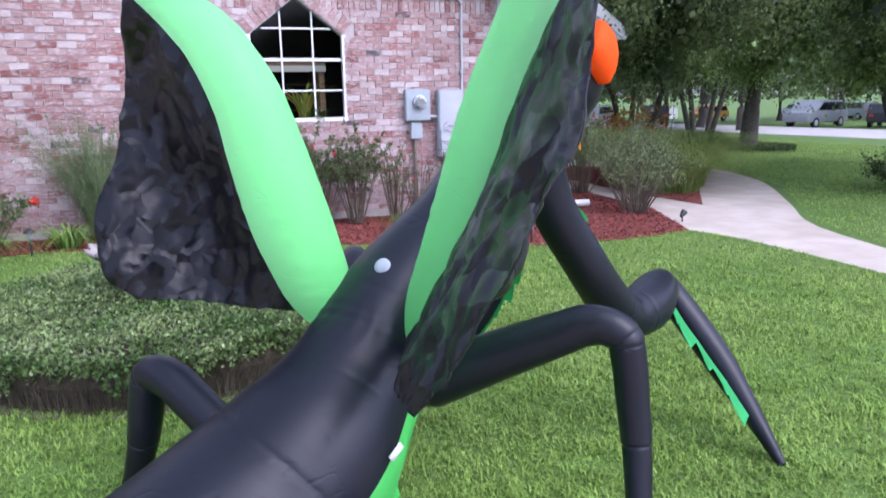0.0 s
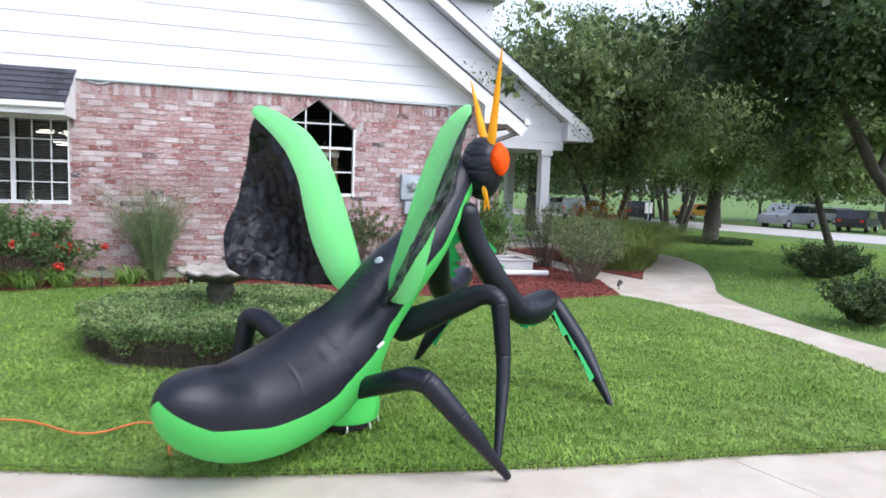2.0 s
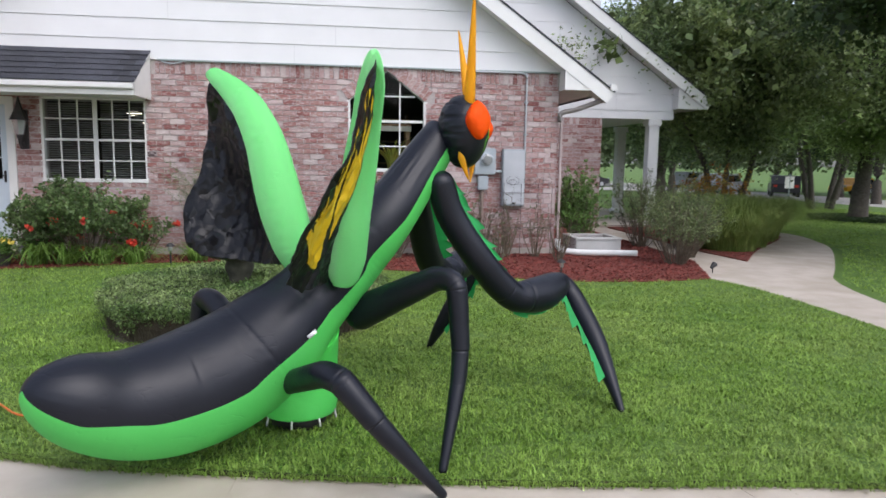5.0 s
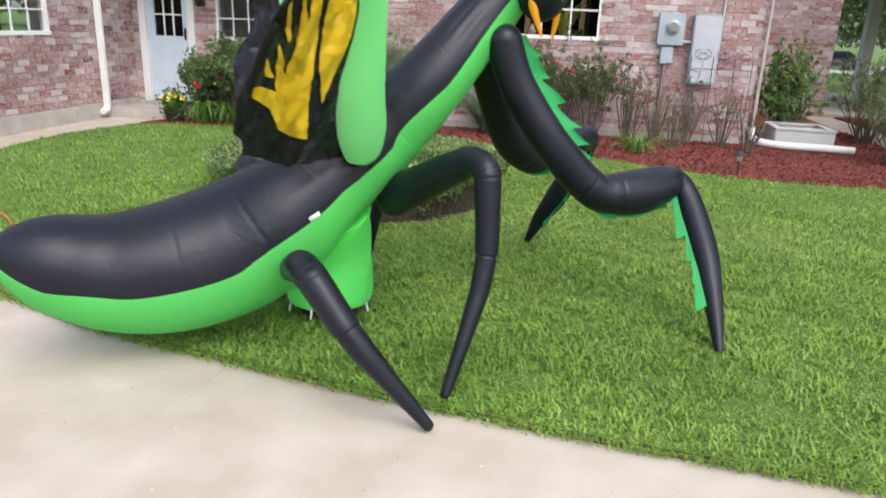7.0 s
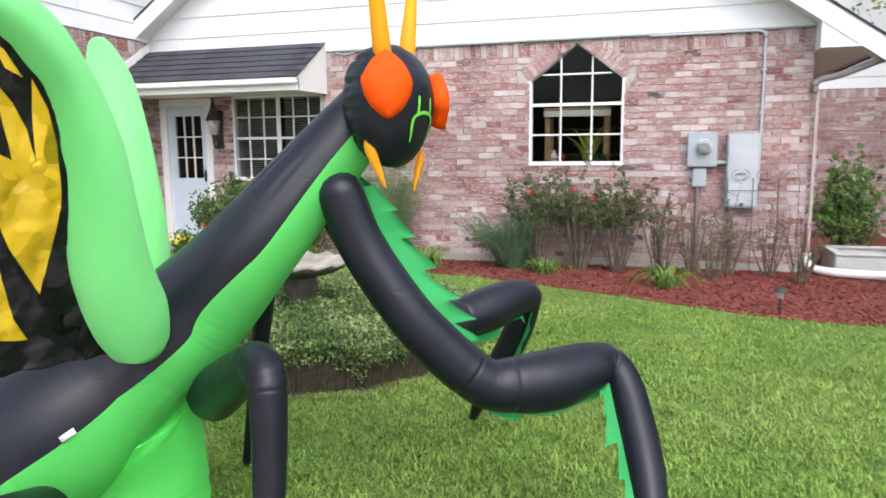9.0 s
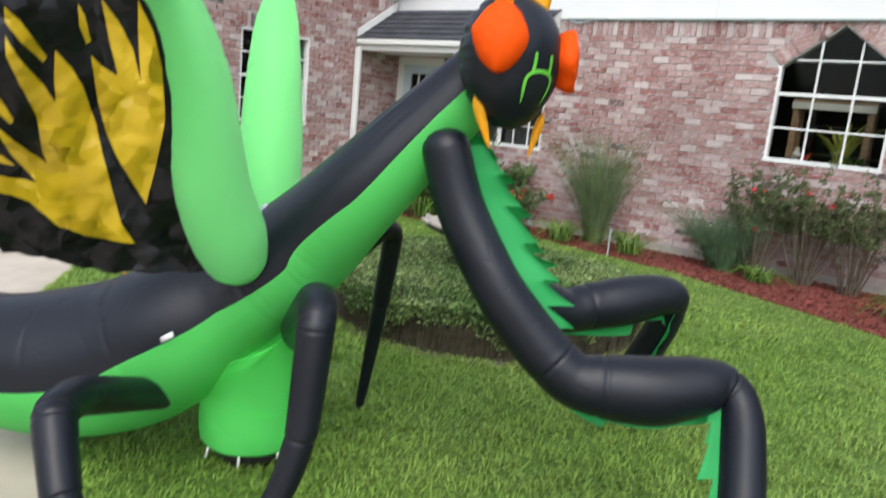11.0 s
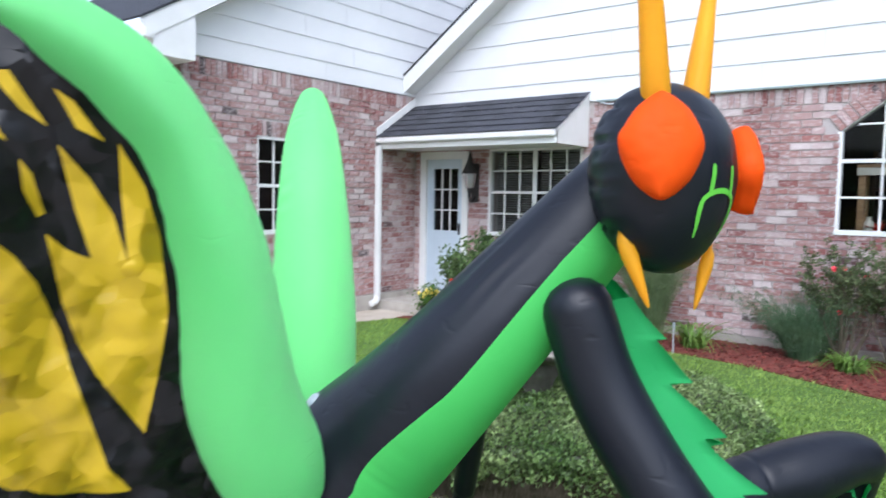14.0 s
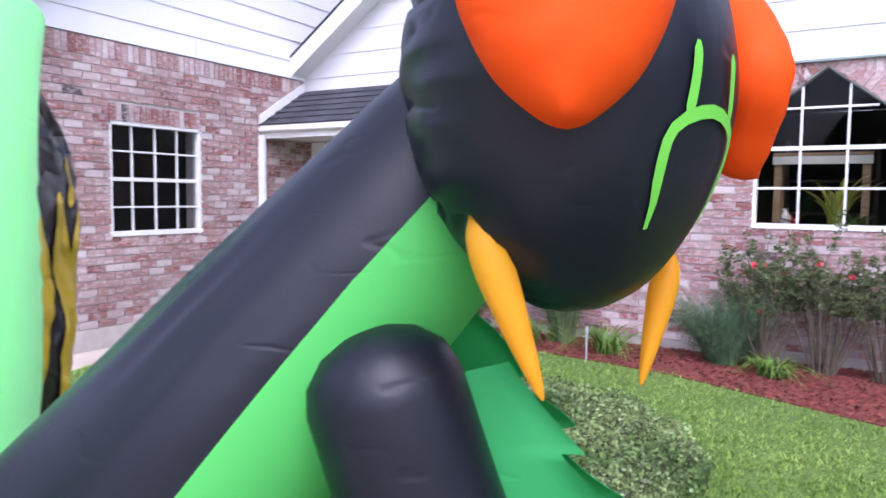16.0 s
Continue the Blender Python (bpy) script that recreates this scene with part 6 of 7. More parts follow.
for k, (x, y, hh, rr) in enumerate(((2.50, -0.40, 1.34, 0.44), (3.00, -0.42, 1.42, 0.46), (3.48, -0.45, 1.34, 0.40))):
    shrub("rose_bush", "leggy rose bush with bare lower stems and pinkish red blooms", (x, y), hh, rr, 28, 6200, 0.032, M_LEAFROSE, 31 + k, "rose bush", 4, M_ROSE, 0.034, low=0.42, flat=0.6)
shrub("rose_bush", "sparse leggy rose bush with few leaves", (3.98, -0.5), 1.18, 0.36, 22, 900, 0.03, M_LEAFROSE, 38, "rose bush", 1, M_ROSE, 0.032, low=0.4, flat=0.6)
feathery("rosemary_bush", "low wispy dark green needle-leaved bush", (2.15, -0.45), 0.66, 41, M_LEAFFINE, 420, 0.95, 26000, 0.22)
shrub("flowering_shrub", "broad leafy shrub with clusters of red flowers", (-1.35, -0.62), 1.28, 0.86, 40, 7000, 0.06, M_SHRUBLEAF, 42, "flowering shrub", 5, M_FLOWER, 0.06, low=0.36)
shrub("flowering_shrub", "leafy shrub with a few red flowers and brown seed heads", (-1.95, -0.62), 1.02, 0.50, 26, 3600, 0.06, M_SHRUBLEAF, 46, "flowering shrub", 4, M_FLOWER, 0.06, low=0.2)
shrub("flowering_shrub", "leafy shrub with clusters of orange-red flowers", (-0.66, -0.5), 0.82, 0.46, 24, 1300, 0.06, M_SHRUBLEAF, 43, "flowering shrub", 11, M_FLOWER, 0.07, low=0.3)
for k, (x, y, L_) in enumerate(((1.08, -0.62, 0.42), (0.18, -0.68, 0.40), (-0.64, -0.82, 0.45), (-1.85, -1.0, 0.5), (-1.5, -0.95, 0.48), (2.62, -0.72, 0.26), (4.05, -1.25, 0.34), (-1.05, -0.9, 0.4))):
    clump("daylily_clump", "clump of arching bright green strap leaves", (x, y), 95, L_ * 1.45, 0.026, 0.12, M_DAYLILY, 50 + k, 0.85, lean=1.0)
for k, (x, y, hh) in enumerate(((4.35, -0.35, 1.0), (4.75, -0.30, 1.15), (5.2, -0.4, 1.05), (5.45, -0.8, 0.9), (4.55, -0.65, 0.8))):
    shrub("bare_climber", "thin nearly bare climbing stems by the meter", (x, y), hh, 0.30, 14, 160, 0.03, M_LEAFROSE, 70 + k, "climbing plant", low=0.3, flat=0.5)
mums = empty("flower_pot", "low pot of pale yellow chrysanthemums by the step", "potted flowers", (-2.25, -1.12, 0.0))
part("pot", tube([(0, 0, 0.0, 0.10), (0, 0, 0.16, 0.14), (0, 0, 0.18, 0.15)], 18), M_DARK, mums)
g = np.random.default_rng(61)
V, F = leaves(np.array([0, 0, 0.26]) + g.normal(0, 0.09, (900, 3)), 0.05, g)
tagged(mesh_np("foliage", V, F, M_LEAF, mums), kind="stuff")
for k in range(22):
    a, r_ = g.uniform(0, 6.3), 0.17 * math.sqrt(g.uniform(0, 1))
    V, F = leaves(np.array([r_ * math.cos(a), r_ * math.sin(a), 0.40 - 0.5 * r_]) + g.normal(0, 0.010, (12, 3)), 0.04, g, 0.8)
    mesh_np("bloom", V, F, M_YFLOWER, mums)
shrub("evergreen_shrub", "upright dense green shrub in the corner by the downspout", (6.25, 0.72), 1.5, 0.42, 60, 12000, 0.042, M_LEAFBRIGHT, 81, low=0.06)
# shrubs and ornamental grass by the path
for k, (x, y, hh) in enumerate(((7.15, -1.15, 1.15), (7.75, -0.35, 1.25), (7.5, 0.9, 1.4), (8.3, 0.7, 1.2))):
    shrub("loose_shrub", "loose twiggy shrub with small greyish leaves", (x, y), hh, 0.62, 40, 4600, 0.032, M_LEAFLOOSE, 84 + k, low=0.34)
for k, (x, y, L_) in enumerate(((8.95, 0.55, 1.45), (9.5, 1.1, 1.65), (10.2, 1.95, 1.65), (9.2, 1.7, 1.7), (10.0, 3.0, 1.7), (10.75, 2.75, 1.55), (10.55, 2.35, 1.6))):
    clump("ornamental_grass", "large arching clump of ornamental grass", (x, y), 2300, L_, 0.012, 0.48, M_STRAW, 90 + k, 0.66, "ornamental grass", 0.78)
shrub("nandina_shrub", "reddish orange leaved shrub behind the grasses", (10.9, 4.5), 1.5, 0.8, 34, 3200, 0.06, M_RUST, 95, low=0.3)

# ---- things on and by the walls ----
M_RUSTPIPE = surf("dull brown pipe paint", (0.20, 0.15, 0.125), (0.26, 0.20, 0.17), 6, 0.75, 0.1, 60)
meter = empty("electric_meter", "grey electric meter box with a round glass dial", "electric meter", (4.43, 0, 1.28))
part("housing", boxed(-0.17, -0.12, 0.0, 0.17, -0.009, 0.41, bevel=0.012), M_GREYMETAL, meter)
part("dial_ring", tube([(0.02, -0.12, 0.24, 0.095), (0.02, -0.14, 0.24, 0.095), (0.02, -0.15, 0.24, 0.085)], 24), M_GREYMETAL, meter)
part("dial_glass", tube([(0.02, -0.15, 0.24, 0.08), (0.02, -0.19, 0.24, 0.075), (0.02, -0.20, 0.24, 0.05)], 24), M_LANTERN, meter, "domed clear dial glass")
part("junction_box", boxed(-0.10, -0.10, -0.24, 0.06, -0.009, -0.02, bevel=0.01), M_GREYMETAL, meter)
part("conduit", tube([(-0.03, -0.05, -0.24, 0.028), (-0.03, -0.05, -1.27, 0.028)], 10), M_RUSTPIPE, meter, "dull brown painted conduit")
part("link_pipe", tube([(0.16, -0.06, 0.05, 0.024), (0.3, -0.06, 0.05, 0.024)], 10), M_GREYMETAL, meter)
panel = empty("breaker_panel", "tall pale grey breaker panel on the brick", "breaker panel", (4.89, 0, 0.79))
part("case", boxed(-0.18, -0.13, 0.0, 0.18, -0.009, 0.89, bevel=0.012), M_GREYMETAL, panel)
part("cover", boxed(-0.165, -0.142, 0.03, 0.165, -0.131, 0.87, bevel=0.006), M_GREYPALE, panel, "paler front cover")
part("latch", boxed(-0.02, -0.152, 0.03, 0.02, -0.143, 0.06), M_DARK, panel)
pipe = empty("conduit_pipe", "thin white conduit running up the brick wall", "conduit", (5.08, -0.04, 1.6))
part("pipe", tube([(0, 0, -0.5, 0.016), (0, 0, 1.1, 0.016), (-0.005, 0, 1.20, 0.016), (-0.06, 0, 1.255, 0.016), (-0.3, 0, 1.262, 0.016), (-1.3, 0, 1.262, 0.016)], 8, 60), M_GREYPALE, pipe)
for z in (0.3, 0.8):
    part("strap", boxed(-0.03, -0.02, z, 0.03, 0.03, z + 0.025), M_GREYMETAL, pipe)
wire = empty("wall_cable", "short grey cable stub at the wall top", "cable", (-0.4, -0.03, 2.86))
part("cable", tube([(0, 0, 0, 0.012), (0.15, 0, -0.03, 0.012), (0.32, 0, 0.01, 0.012), (0.36, 0, 0.02, 0.012)], 8, 16), M_GREYPALE, wire)
trellis = empty("iron_trellis", "thin dark wrought iron scroll trellis by the wall", "trellis", (5.15, -0.16, 0))
for x in (-0.42, -0.14, 0.14, 0.36):
    part("upright", tube([(x, 0, 0, 0.004), (x, 0, 1.15, 0.004)], 6), M_DARK, trellis)
for z in (0.45, 1.0):
    part("crossbar", tube([(-0.42, 0, z, 0.004), (0.36, 0, z, 0.004)], 6), M_DARK, trellis)
for cx in (-0.28, 0.0, 0.25):
    for sgn in (-1, 1):
        pts = [(cx + sgn * (0.015 + 0.010 * k) * math.cos(k * 0.75), 0, 1.18 + (0.012 + 0.007 * k) * math.sin(k * 0.75), 0.003) for k in range(11)]
        part("scroll", tube(pts, 6, 40), M_DARK, trellis)
M_DULLPIPE = surf("dull pinkish pipe paint", (0.40, 0.33, 0.31), (0.46, 0.39, 0.37), 6, 0.7, 0.1, 60)
dsr = empty("corner_downspout", "white downspout at the house corner with a ground pipe", "downspout", (5.66, -0.06, 0))
part("pipe", boxed(-0.018, -0.02, 0.22, 0.018, 0.02, 2.14, bevel=0.006), M_DULLPIPE, dsr, "dull pinkish painted pipe")
part("ground_pipe", tube([(0, 0, 0.26, 0.05), (0.0, -0.02, 0.16, 0.05), (0.05, -0.09, 0.09, 0.05), (0.18, -0.2, 0.075, 0.05), (0.4, -0.28, 0.07, 0.05), (0.8, -0.33, 0.07, 0.05), (1.2, -0.38, 0.07, 0.05)], 12, 40), M_TRIM, dsr, "white plastic drain pipe", True)
M_PALESTONE = surf("pale concrete block", (0.46, 0.46, 0.44), (0.54, 0.54, 0.52), 6, 0.9, 0.3, 90, c3=(0.30, 0.29, 0.27), scale3=3)
planter = empty("stone_planter", "low pale concrete planter box in the corner", "planter", (6.32, 0.16, 0))
for b6 in ((-0.38, -0.33, 0.38, -0.25), (-0.38, 0.3, 0.38, 0.38), (-0.38, -0.248, -0.30, 0.298), (0.30, -0.248, 0.38, 0.298)):
    part("block", box(bmesh.new(), b6[0], b6[1], 0.0, b6[2], b6[3], 0.25, bevel=0.012), M_PALESTONE, planter)
    part("coping", box(bmesh.new(), b6[0] - 0.015 * (b6[0] < -0.3), b6[1] - 0.012, 0.252, b6[2] + 0.015 * (b6[2] > 0.3), b6[3] + 0.012, 0.285, bevel=0.008), M_PALESTONE, planter)
part("soil", boxed(-0.298, -0.246, 0.0, 0.298, 0.296, 0.20), M_MULCH, planter)
M_CORD = surf("orange cord", (0.55, 0.14, 0.03), (0.62, 0.17, 0.04), 10, 0.5, 0, spec=0.4)
cord = empty("extension_cord", "orange extension cord lying across the lawn", "extension cord", (0, 0, 0))
run = [(0.99, -7.52, 0.10), (0.97, -7.25, 0.03), (0.97, -6.95, 0.03), (0.8, -6.80, 0.045), (0.6, -6.90, 0.04), (0.45, -6.92, 0.05), (0.25, -6.70, 0.04), (0.12, -6.62, 0.05), (-0.3, -6.42, 0.045), (-0.77, -6.05, 0.05), (-1.3, -5.95, 0.045), (-1.76, -5.74, 0.03), (-2.2, -5.3, 0.0), (-2.52, -4.9, -0.004), (-3.0, -4.4, -0.004), (-3.25, -3.98, -0.004)]
part("cord", tube([(*p, 0.0065) for p in run], 6, 160), M_CORD, cord, "", True)
coil = [(-3.0 + 0.15 * math.cos(k * 0.6) + 0.01 * math.sin(k * 2.1), -4.45 + 0.11 * math.sin(k * 0.6 + 0.3 * math.sin(k)), -0.002 + 0.0012 * k, 0.006) for k in range(34)]
part("coil", tube(coil, 6, 140), M_CORD, cord, "", True)


def path_light(at, h, tilt=False):
    t = empty("path_light", "small dark garden path light on a stake", "garden light", (*at, 0), group="path lights")
    part("stake", tube([(0, 0, 0, 0.012), (0, 0, h * 0.7, 0.012)], 8), M_DARK, t)
    part("lens", tube([(0, 0, h * 0.62, 0.028), (0, 0, h * 0.85, 0.03)], 10), M_LANTERN, t)
    part("cap", tube([(0, 0, h * 0.84, 0.062), (0, 0, h * 0.92, 0.05), (0, 0, h, 0.012)], 14), M_DARK, t, "dark cone cap")
    return t


path_light((-0.14, -0.94), 0.30)
path_light((5.0, -2.41), 0.27)
path_light((-2.0, -1.1), 0.30)
stake = empty("garden_stake", "slim pale metal garden stake in the mulch", "garden stake", (1.01, -1.06, 0))
part("rod", tube([(0, 0, 0, 0.007), (0, 0, 0.30, 0.007)], 8), M_GREYPALE, stake)
part("tip", tube(rounded([(0, 0, 0.29, 0.016), (0, 0, 0.335, 0.014)]), 10), M_GREYMETAL, stake)
flood = empty("flood_light", "small black garden flood light by the path", "garden light", (7.32, -1.95, 0))
flood.scale = (0.62, 0.62, 0.62)
part("stake", tube([(0, 0, 0, 0.014), (0, 0, 0.14, 0.014)], 8), M_DARK, flood)
part("lamp_head", tube([(-0.05, -0.02, 0.12, 0.03), (0.02, 0.01, 0.17, 0.055), (0.06, 0.03, 0.20, 0.065)], 14), M_DARK, flood)

# fern in a dark pot by the wing
fern = empty("potted_fern", "green fern in a dark square pot against the brick", "potted fern", (-5.22, -4.27, -0.03))
part("pot", tube([(0, 0, 0, 0.15), (0, 0, 0.3, 0.2)], 4), M_DARK, fern)
g = np.random.default_rng(7)
a = g.uniform(0, 2 * np.pi, 160)
base = np.stack([0.05 * np.cos(a), 0.05 * np.sin(a), np.full(160, 0.28)], 1)
V, F = blades(base, np.stack([np.cos(a), np.sin(a)], 1) * g.uniform(0.5, 1.0, (160, 1)), 0.5, 0.06, g, 6, 0.75)
tagged(mesh_np("fronds", V, F, M_LEAF, fern), kind="stuff")

# inside the pointed window: a wooden stand with plants, close to the panes
M_OAKWOOD = surf("warm brown wood", (0.26, 0.15, 0.07), (0.36, 0.22, 0.11), 5, 0.45, 0.1, 40, stretch=(1, 1, 8))
M_CREAM = surf("cream painted wood", (0.62, 0.58, 0.48), (0.68, 0.64, 0.54), 5, 0.5, 0.05, 40)
stand = empty("plant_stand", "brown wooden plant stand behind the pointed window", "plant stand", (2.9, 0.62, 0.1))
for x in (-0.42, 0.36):
    for y in (-0.16, 0.16):
        part("post", boxed(x - 0.035, y - 0.025, 0.0, x + 0.035, y + 0.025, 1.92, bevel=0.006), M_OAKWOOD, stand)
for z in (0.5, 1.16, 1.925):
    part("shelf", boxed(-0.47, -0.2, z, 0.41, 0.2, z + 0.03, bevel=0.005), M_OAKWOOD, stand)
part("valance", boxed(-0.47, -0.215, 1.84, 0.41, -0.202, 1.92), M_CREAM, stand, "cream valance strip")
fan = clump("fan_palm", "indoor palm with yellow-green arching leaves", (3.02, 0.58), 30, 0.66, 0.075, 0.05, M_YPALM, 15, 0.35, "house plant", 0.75)
fan.location.z = 1.30
pois = clump("red_flowers", "pot of red flowers on the plant stand", (2.62, 0.52), 34, 0.20, 0.05, 0.05, M_FLOWER, 16, 0.4, "house plant", 0.9)
pois.location.z = 1.30
ivy = clump("leafy_house_plant", "small bright green leafy plant on the plant stand", (3.2, 0.50), 70, 0.24, 0.05, 0.07, M_LEAFBRIGHT, 17, 0.5, "house plant", 0.9)
ivy.location.z = 1.29
figurine = empty("ceramic_vase", "small pale ceramic vase on the plant stand", "vase", (2.56, 0.49, 1.291))
part("vessel", tube([(0, 0, 0, 0.035), (0, 0, 0.05, 0.06), (0, 0, 0.12, 0.05), (0, 0, 0.17, 0.025), (0, 0, 0.20, 0.032)], 18, 16), M_CREAM, figurine, "", True)
bk = empty("bookcase", "tall brown bookcase against the room wall", "bookcase", (2.9, 2.2, 0.1))
bm = bmesh.new()
for b6 in ((-0.5, 0, -0.46, 2.2), (0.46, 0, 0.5, 2.2)):
    box(bm, b6[0], -0.15, b6[1], b6[2], 0.15, b6[3])
part("side_panel", bm, M_WOODFLOOR, bk)
for k in range(6):
    part("shelf", boxed(-0.46, -0.15, 0.1 + k * 0.4, 0.46, 0.15, 0.13 + k * 0.4), M_WOODFLOOR, bk)

# ---- patio ----
M_RATTAN = surf("tan woven frame", (0.21, 0.155, 0.11), (0.28, 0.21, 0.15), 30, 0.7, 0.3, 90)
M_CUSHION = surf("blue-grey cushion", (0.28, 0.36, 0.46), (0.33, 0.41, 0.52), 12, 0.8, 0.2, 60)


def patio_chair(m):
    t = empty("patio_chair", "tan bentwood patio chair with a blue-grey seat", "chair", (0, 0, 0), group="patio chairs")
    part("seat", boxed(-0.22, -0.22, 0.42, 0.22, 0.22, 0.47, bevel=0.02), M_CUSHION, t, "blue-grey seat pad")
    for sx in (-0.2, 0.2):
        for sy, top in ((-0.2, 0.42), (0.2, 0.42)):
            part("leg", tube([(sx * 1.12, sy * 1.2, 0, 0.014), (sx, sy, top, 0.014)], 8), M_RATTAN, t)
    part("back_hoop", tube([(-0.21, 0.21, 0.44, 0.015), (-0.23, 0.28, 0.75, 0.015), (-0.15, 0.32, 0.92, 0.015), (0, 0.33, 0.96, 0.015), (0.15, 0.32, 0.92, 0.015), (0.23, 0.28, 0.75, 0.015), (0.21, 0.21, 0.44, 0.015)], 8, 30), M_RATTAN, t, "", True)
    for x in (-0.12, -0.04, 0.04, 0.12):
        part("back_slat", tube([(x, 0.215, 0.46, 0.008), (x * 1.1, 0.29, 0.7, 0.008), (x, 0.32, 0.935, 0.008)], 6, 8), M_RATTAN, t)
    t.matrix_basis = m
    return t


c1 = patio_chair(pose(-6.35, -5.85, -0.012, 0, 0, 155))
copy_thing(c1, pose(-6.55, -4.95, -0.012, 0, 0, 15))
copy_thing(c1, pose(-7.25, -5.3, -0.012, 0, 0, 80))
tbl = empty("patio_table", "round glass-topped patio table on a dark base", "table", (-6.75, -4.88, -0.03))
part("tabletop", tube([(0, 0, 0.70, 0.52), (0, 0, 0.715, 0.53), (0, 0, 0.725, 0.52)], 36), M_GREYPALE, tbl, "pale tabletop with a rim")
for k in range(4):
    a = k * math.pi / 2 + 0.4
    part("leg", tube([(0.36 * math.cos(a), 0.36 * math.sin(a), 0, 0.016), (0.2 * math.cos(a), 0.2 * math.sin(a), 0.4, 0.016), (0.36 * math.cos(a), 0.36 * math.sin(a), 0.70, 0.016)], 8, 10), M_RATTAN, tbl)
M_BLUECLOTH = surf("blue canopy cloth", (0.08, 0.30, 0.62), (0.12, 0.36, 0.70), 6, 0.8, 0.1, 40)
pole = empty("patio_umbrella", "folded purple and yellow patio umbrella, on a pale pole", "umbrella", (-6.75, -4.88, -0.03))
part("pole", tube([(0, 0, 0.03, 0.018), (0, 0, 2.3, 0.018)], 10), M_GREYPALE, pole)
part("base_plate", tube([(0, 0, 0, 0.24), (0, 0, 0.05, 0.22), (0, 0, 0.07, 0.06)], 20), M_DARK, pole)
part("folded_canopy", tube([(0, 0, 1.30, 0.03), (0, 0, 1.6, 0.09), (0, 0, 2.2, 0.06), (0, 0, 2.5, 0.01)], 12, 12), M_UMBRELLA, pole, "folded purple canopy")
part("canopy_tip", tube([(0, 0, 1.12, 0.03), (0, 0, 1.2, 0.06), (0, 0, 1.36, 0.075), (0, 0, 1.5, 0.05)], 12, 10), M_YFLOWER, pole, "yellow edge of the folded canopy")
part("canopy_fold", tube([(0.05, 0.05, 1.4, 0.02), (0.07, 0.06, 1.7, 0.05), (0.04, 0.04, 2.3, 0.03)], 10, 10), M_BLUECLOTH, pole, "blue fold of the canopy")
board = part("foam_board", boxed(-6.35, -6.65, -0.010, -5.5, -5.75, 0.055, bevel=0.006), M_FOAM)
tagged(board, "pale mint foam board lying on the concrete", "foam board")

# ---- beyond: trees, street, vehicles ----
def tree(name, label, at, height, trunk_r, crown, n_limbs, n_leaves, leaf, seed, multi=1, m=None, lean=(0, 0), floor=1.2):
    """A tree: tapered trunk or trunks, limbs, and a crown of many leaves. crown: (dx, dy, centre height, radius across, radius up)."""
    g = np.random.default_rng(seed)
    thing = empty(name, label, "tree", (*at, ground_z(*at) + 0.01))
    dx, dy, cz, cr, cu = crown
    ends = []
    bm_l = bmesh.new()
    for k in range(multi):
        a = 2 * math.pi * k / max(multi, 1) + seed
        o = 0.12 * multi * (multi > 1)
        foot = np.array([o * math.cos(a), o * math.sin(a), 0])
        fork = np.array([dx * 0.45 + o * 3.0 * math.cos(a) + lean[0], dy * 0.45 + o * 3.0 * math.sin(a) + lean[1], cz - cu * 0.55])
        mid = (foot + fork) / 2 + np.array([*g.normal(0, 0.10, 2), 0])
        r0 = trunk_r / math.sqrt(multi)
        part("trunk", tube([(*foot, r0 * 1.25), (*(foot * 0.9 + mid * 0.1), r0), (*mid, r0 * 0.8), (*fork, r0 * 0.6)], 12, 12), M_BARK, thing, "", True)
        for j in range(n_limbs // multi):
            v = g.normal(size=3)
            v /= np.linalg.norm(v)
            e = np.array([dx + v[0] * cr * 0.8, dy + v[1] * cr * 0.8, cz + v[2] * cu * 0.75])
            s = fork + (np.array([dx, dy, cz]) - fork) * g.uniform(0, 0.6)
            mm = (s + e) / 2 + np.array([*g.normal(0, 0.25, 2), 0.25])
            line = smooth_line([(*fork, r0 * 0.4), (*mm, r0 * 0.24), (*e, r0 * 0.06)], 7)
            tube(line, 6, bm=bm_l)
            ends += [line[4, :3], line[5, :3], line[6, :3], line[7, :3]]
            for _ in range(3):
                e2 = line[g.integers(3, 8), :3] + g.normal(0, cr * 0.22, 3)
                ends += [e2, (e2 + line[5, :3]) / 2]
    tagged(part("limb_stuff", bm_l, M_BARK, thing), kind="stuff")
    ends = np.array(ends)
    ends = ends[ends[:, 2] > floor]
    C = ends[g.integers(0, len(ends), n_leaves)] + g.normal(0, cr * 0.085, (n_leaves, 3)) * np.array([1, 1, 0.8])
    V, F = leaves(C, leaf, g, 0.55, 0.3)
    mid_ = np.array([dx, dy, cz])
    V2, F2 = leaves(mid_ + (C[: n_leaves // 4] - mid_) * 0.82, leaf * 2.8, g, 0.6, 0.3)
    V, F = np.concatenate([V, V2]), np.concatenate([F, F2 + len(V)])
    tagged(mesh_np("crown", V, F, m or M_LEAFDARK, thing), kind="stuff")
    return thing


tree("oak_tree", "dark leafy tree overhanging the porch corner", (12.6, 7.4), 7, 0.16, (-0.9, -1.6, 4.4, 3.2, 3.0), 36, 54000, 0.085, 3, 3, M_LEAFOAK, floor=1.5)
tree("oak_tree", "broad blue-green tree behind the porch", (14.6, 16.0), 10, 0.28, (0, 0, 5.2, 4.8, 4.4), 24, 28000, 0.12, 4, 1, M_LEAFFAR)
tree("crape_myrtle", "multi-stemmed light green tree on the far lawn", (22.5, 16.8), 8, 0.26, (0, 0, 5.6, 4.4, 3.8), 24, 28000, 0.115, 5, 4, M_LEAFMID, floor=2.2)
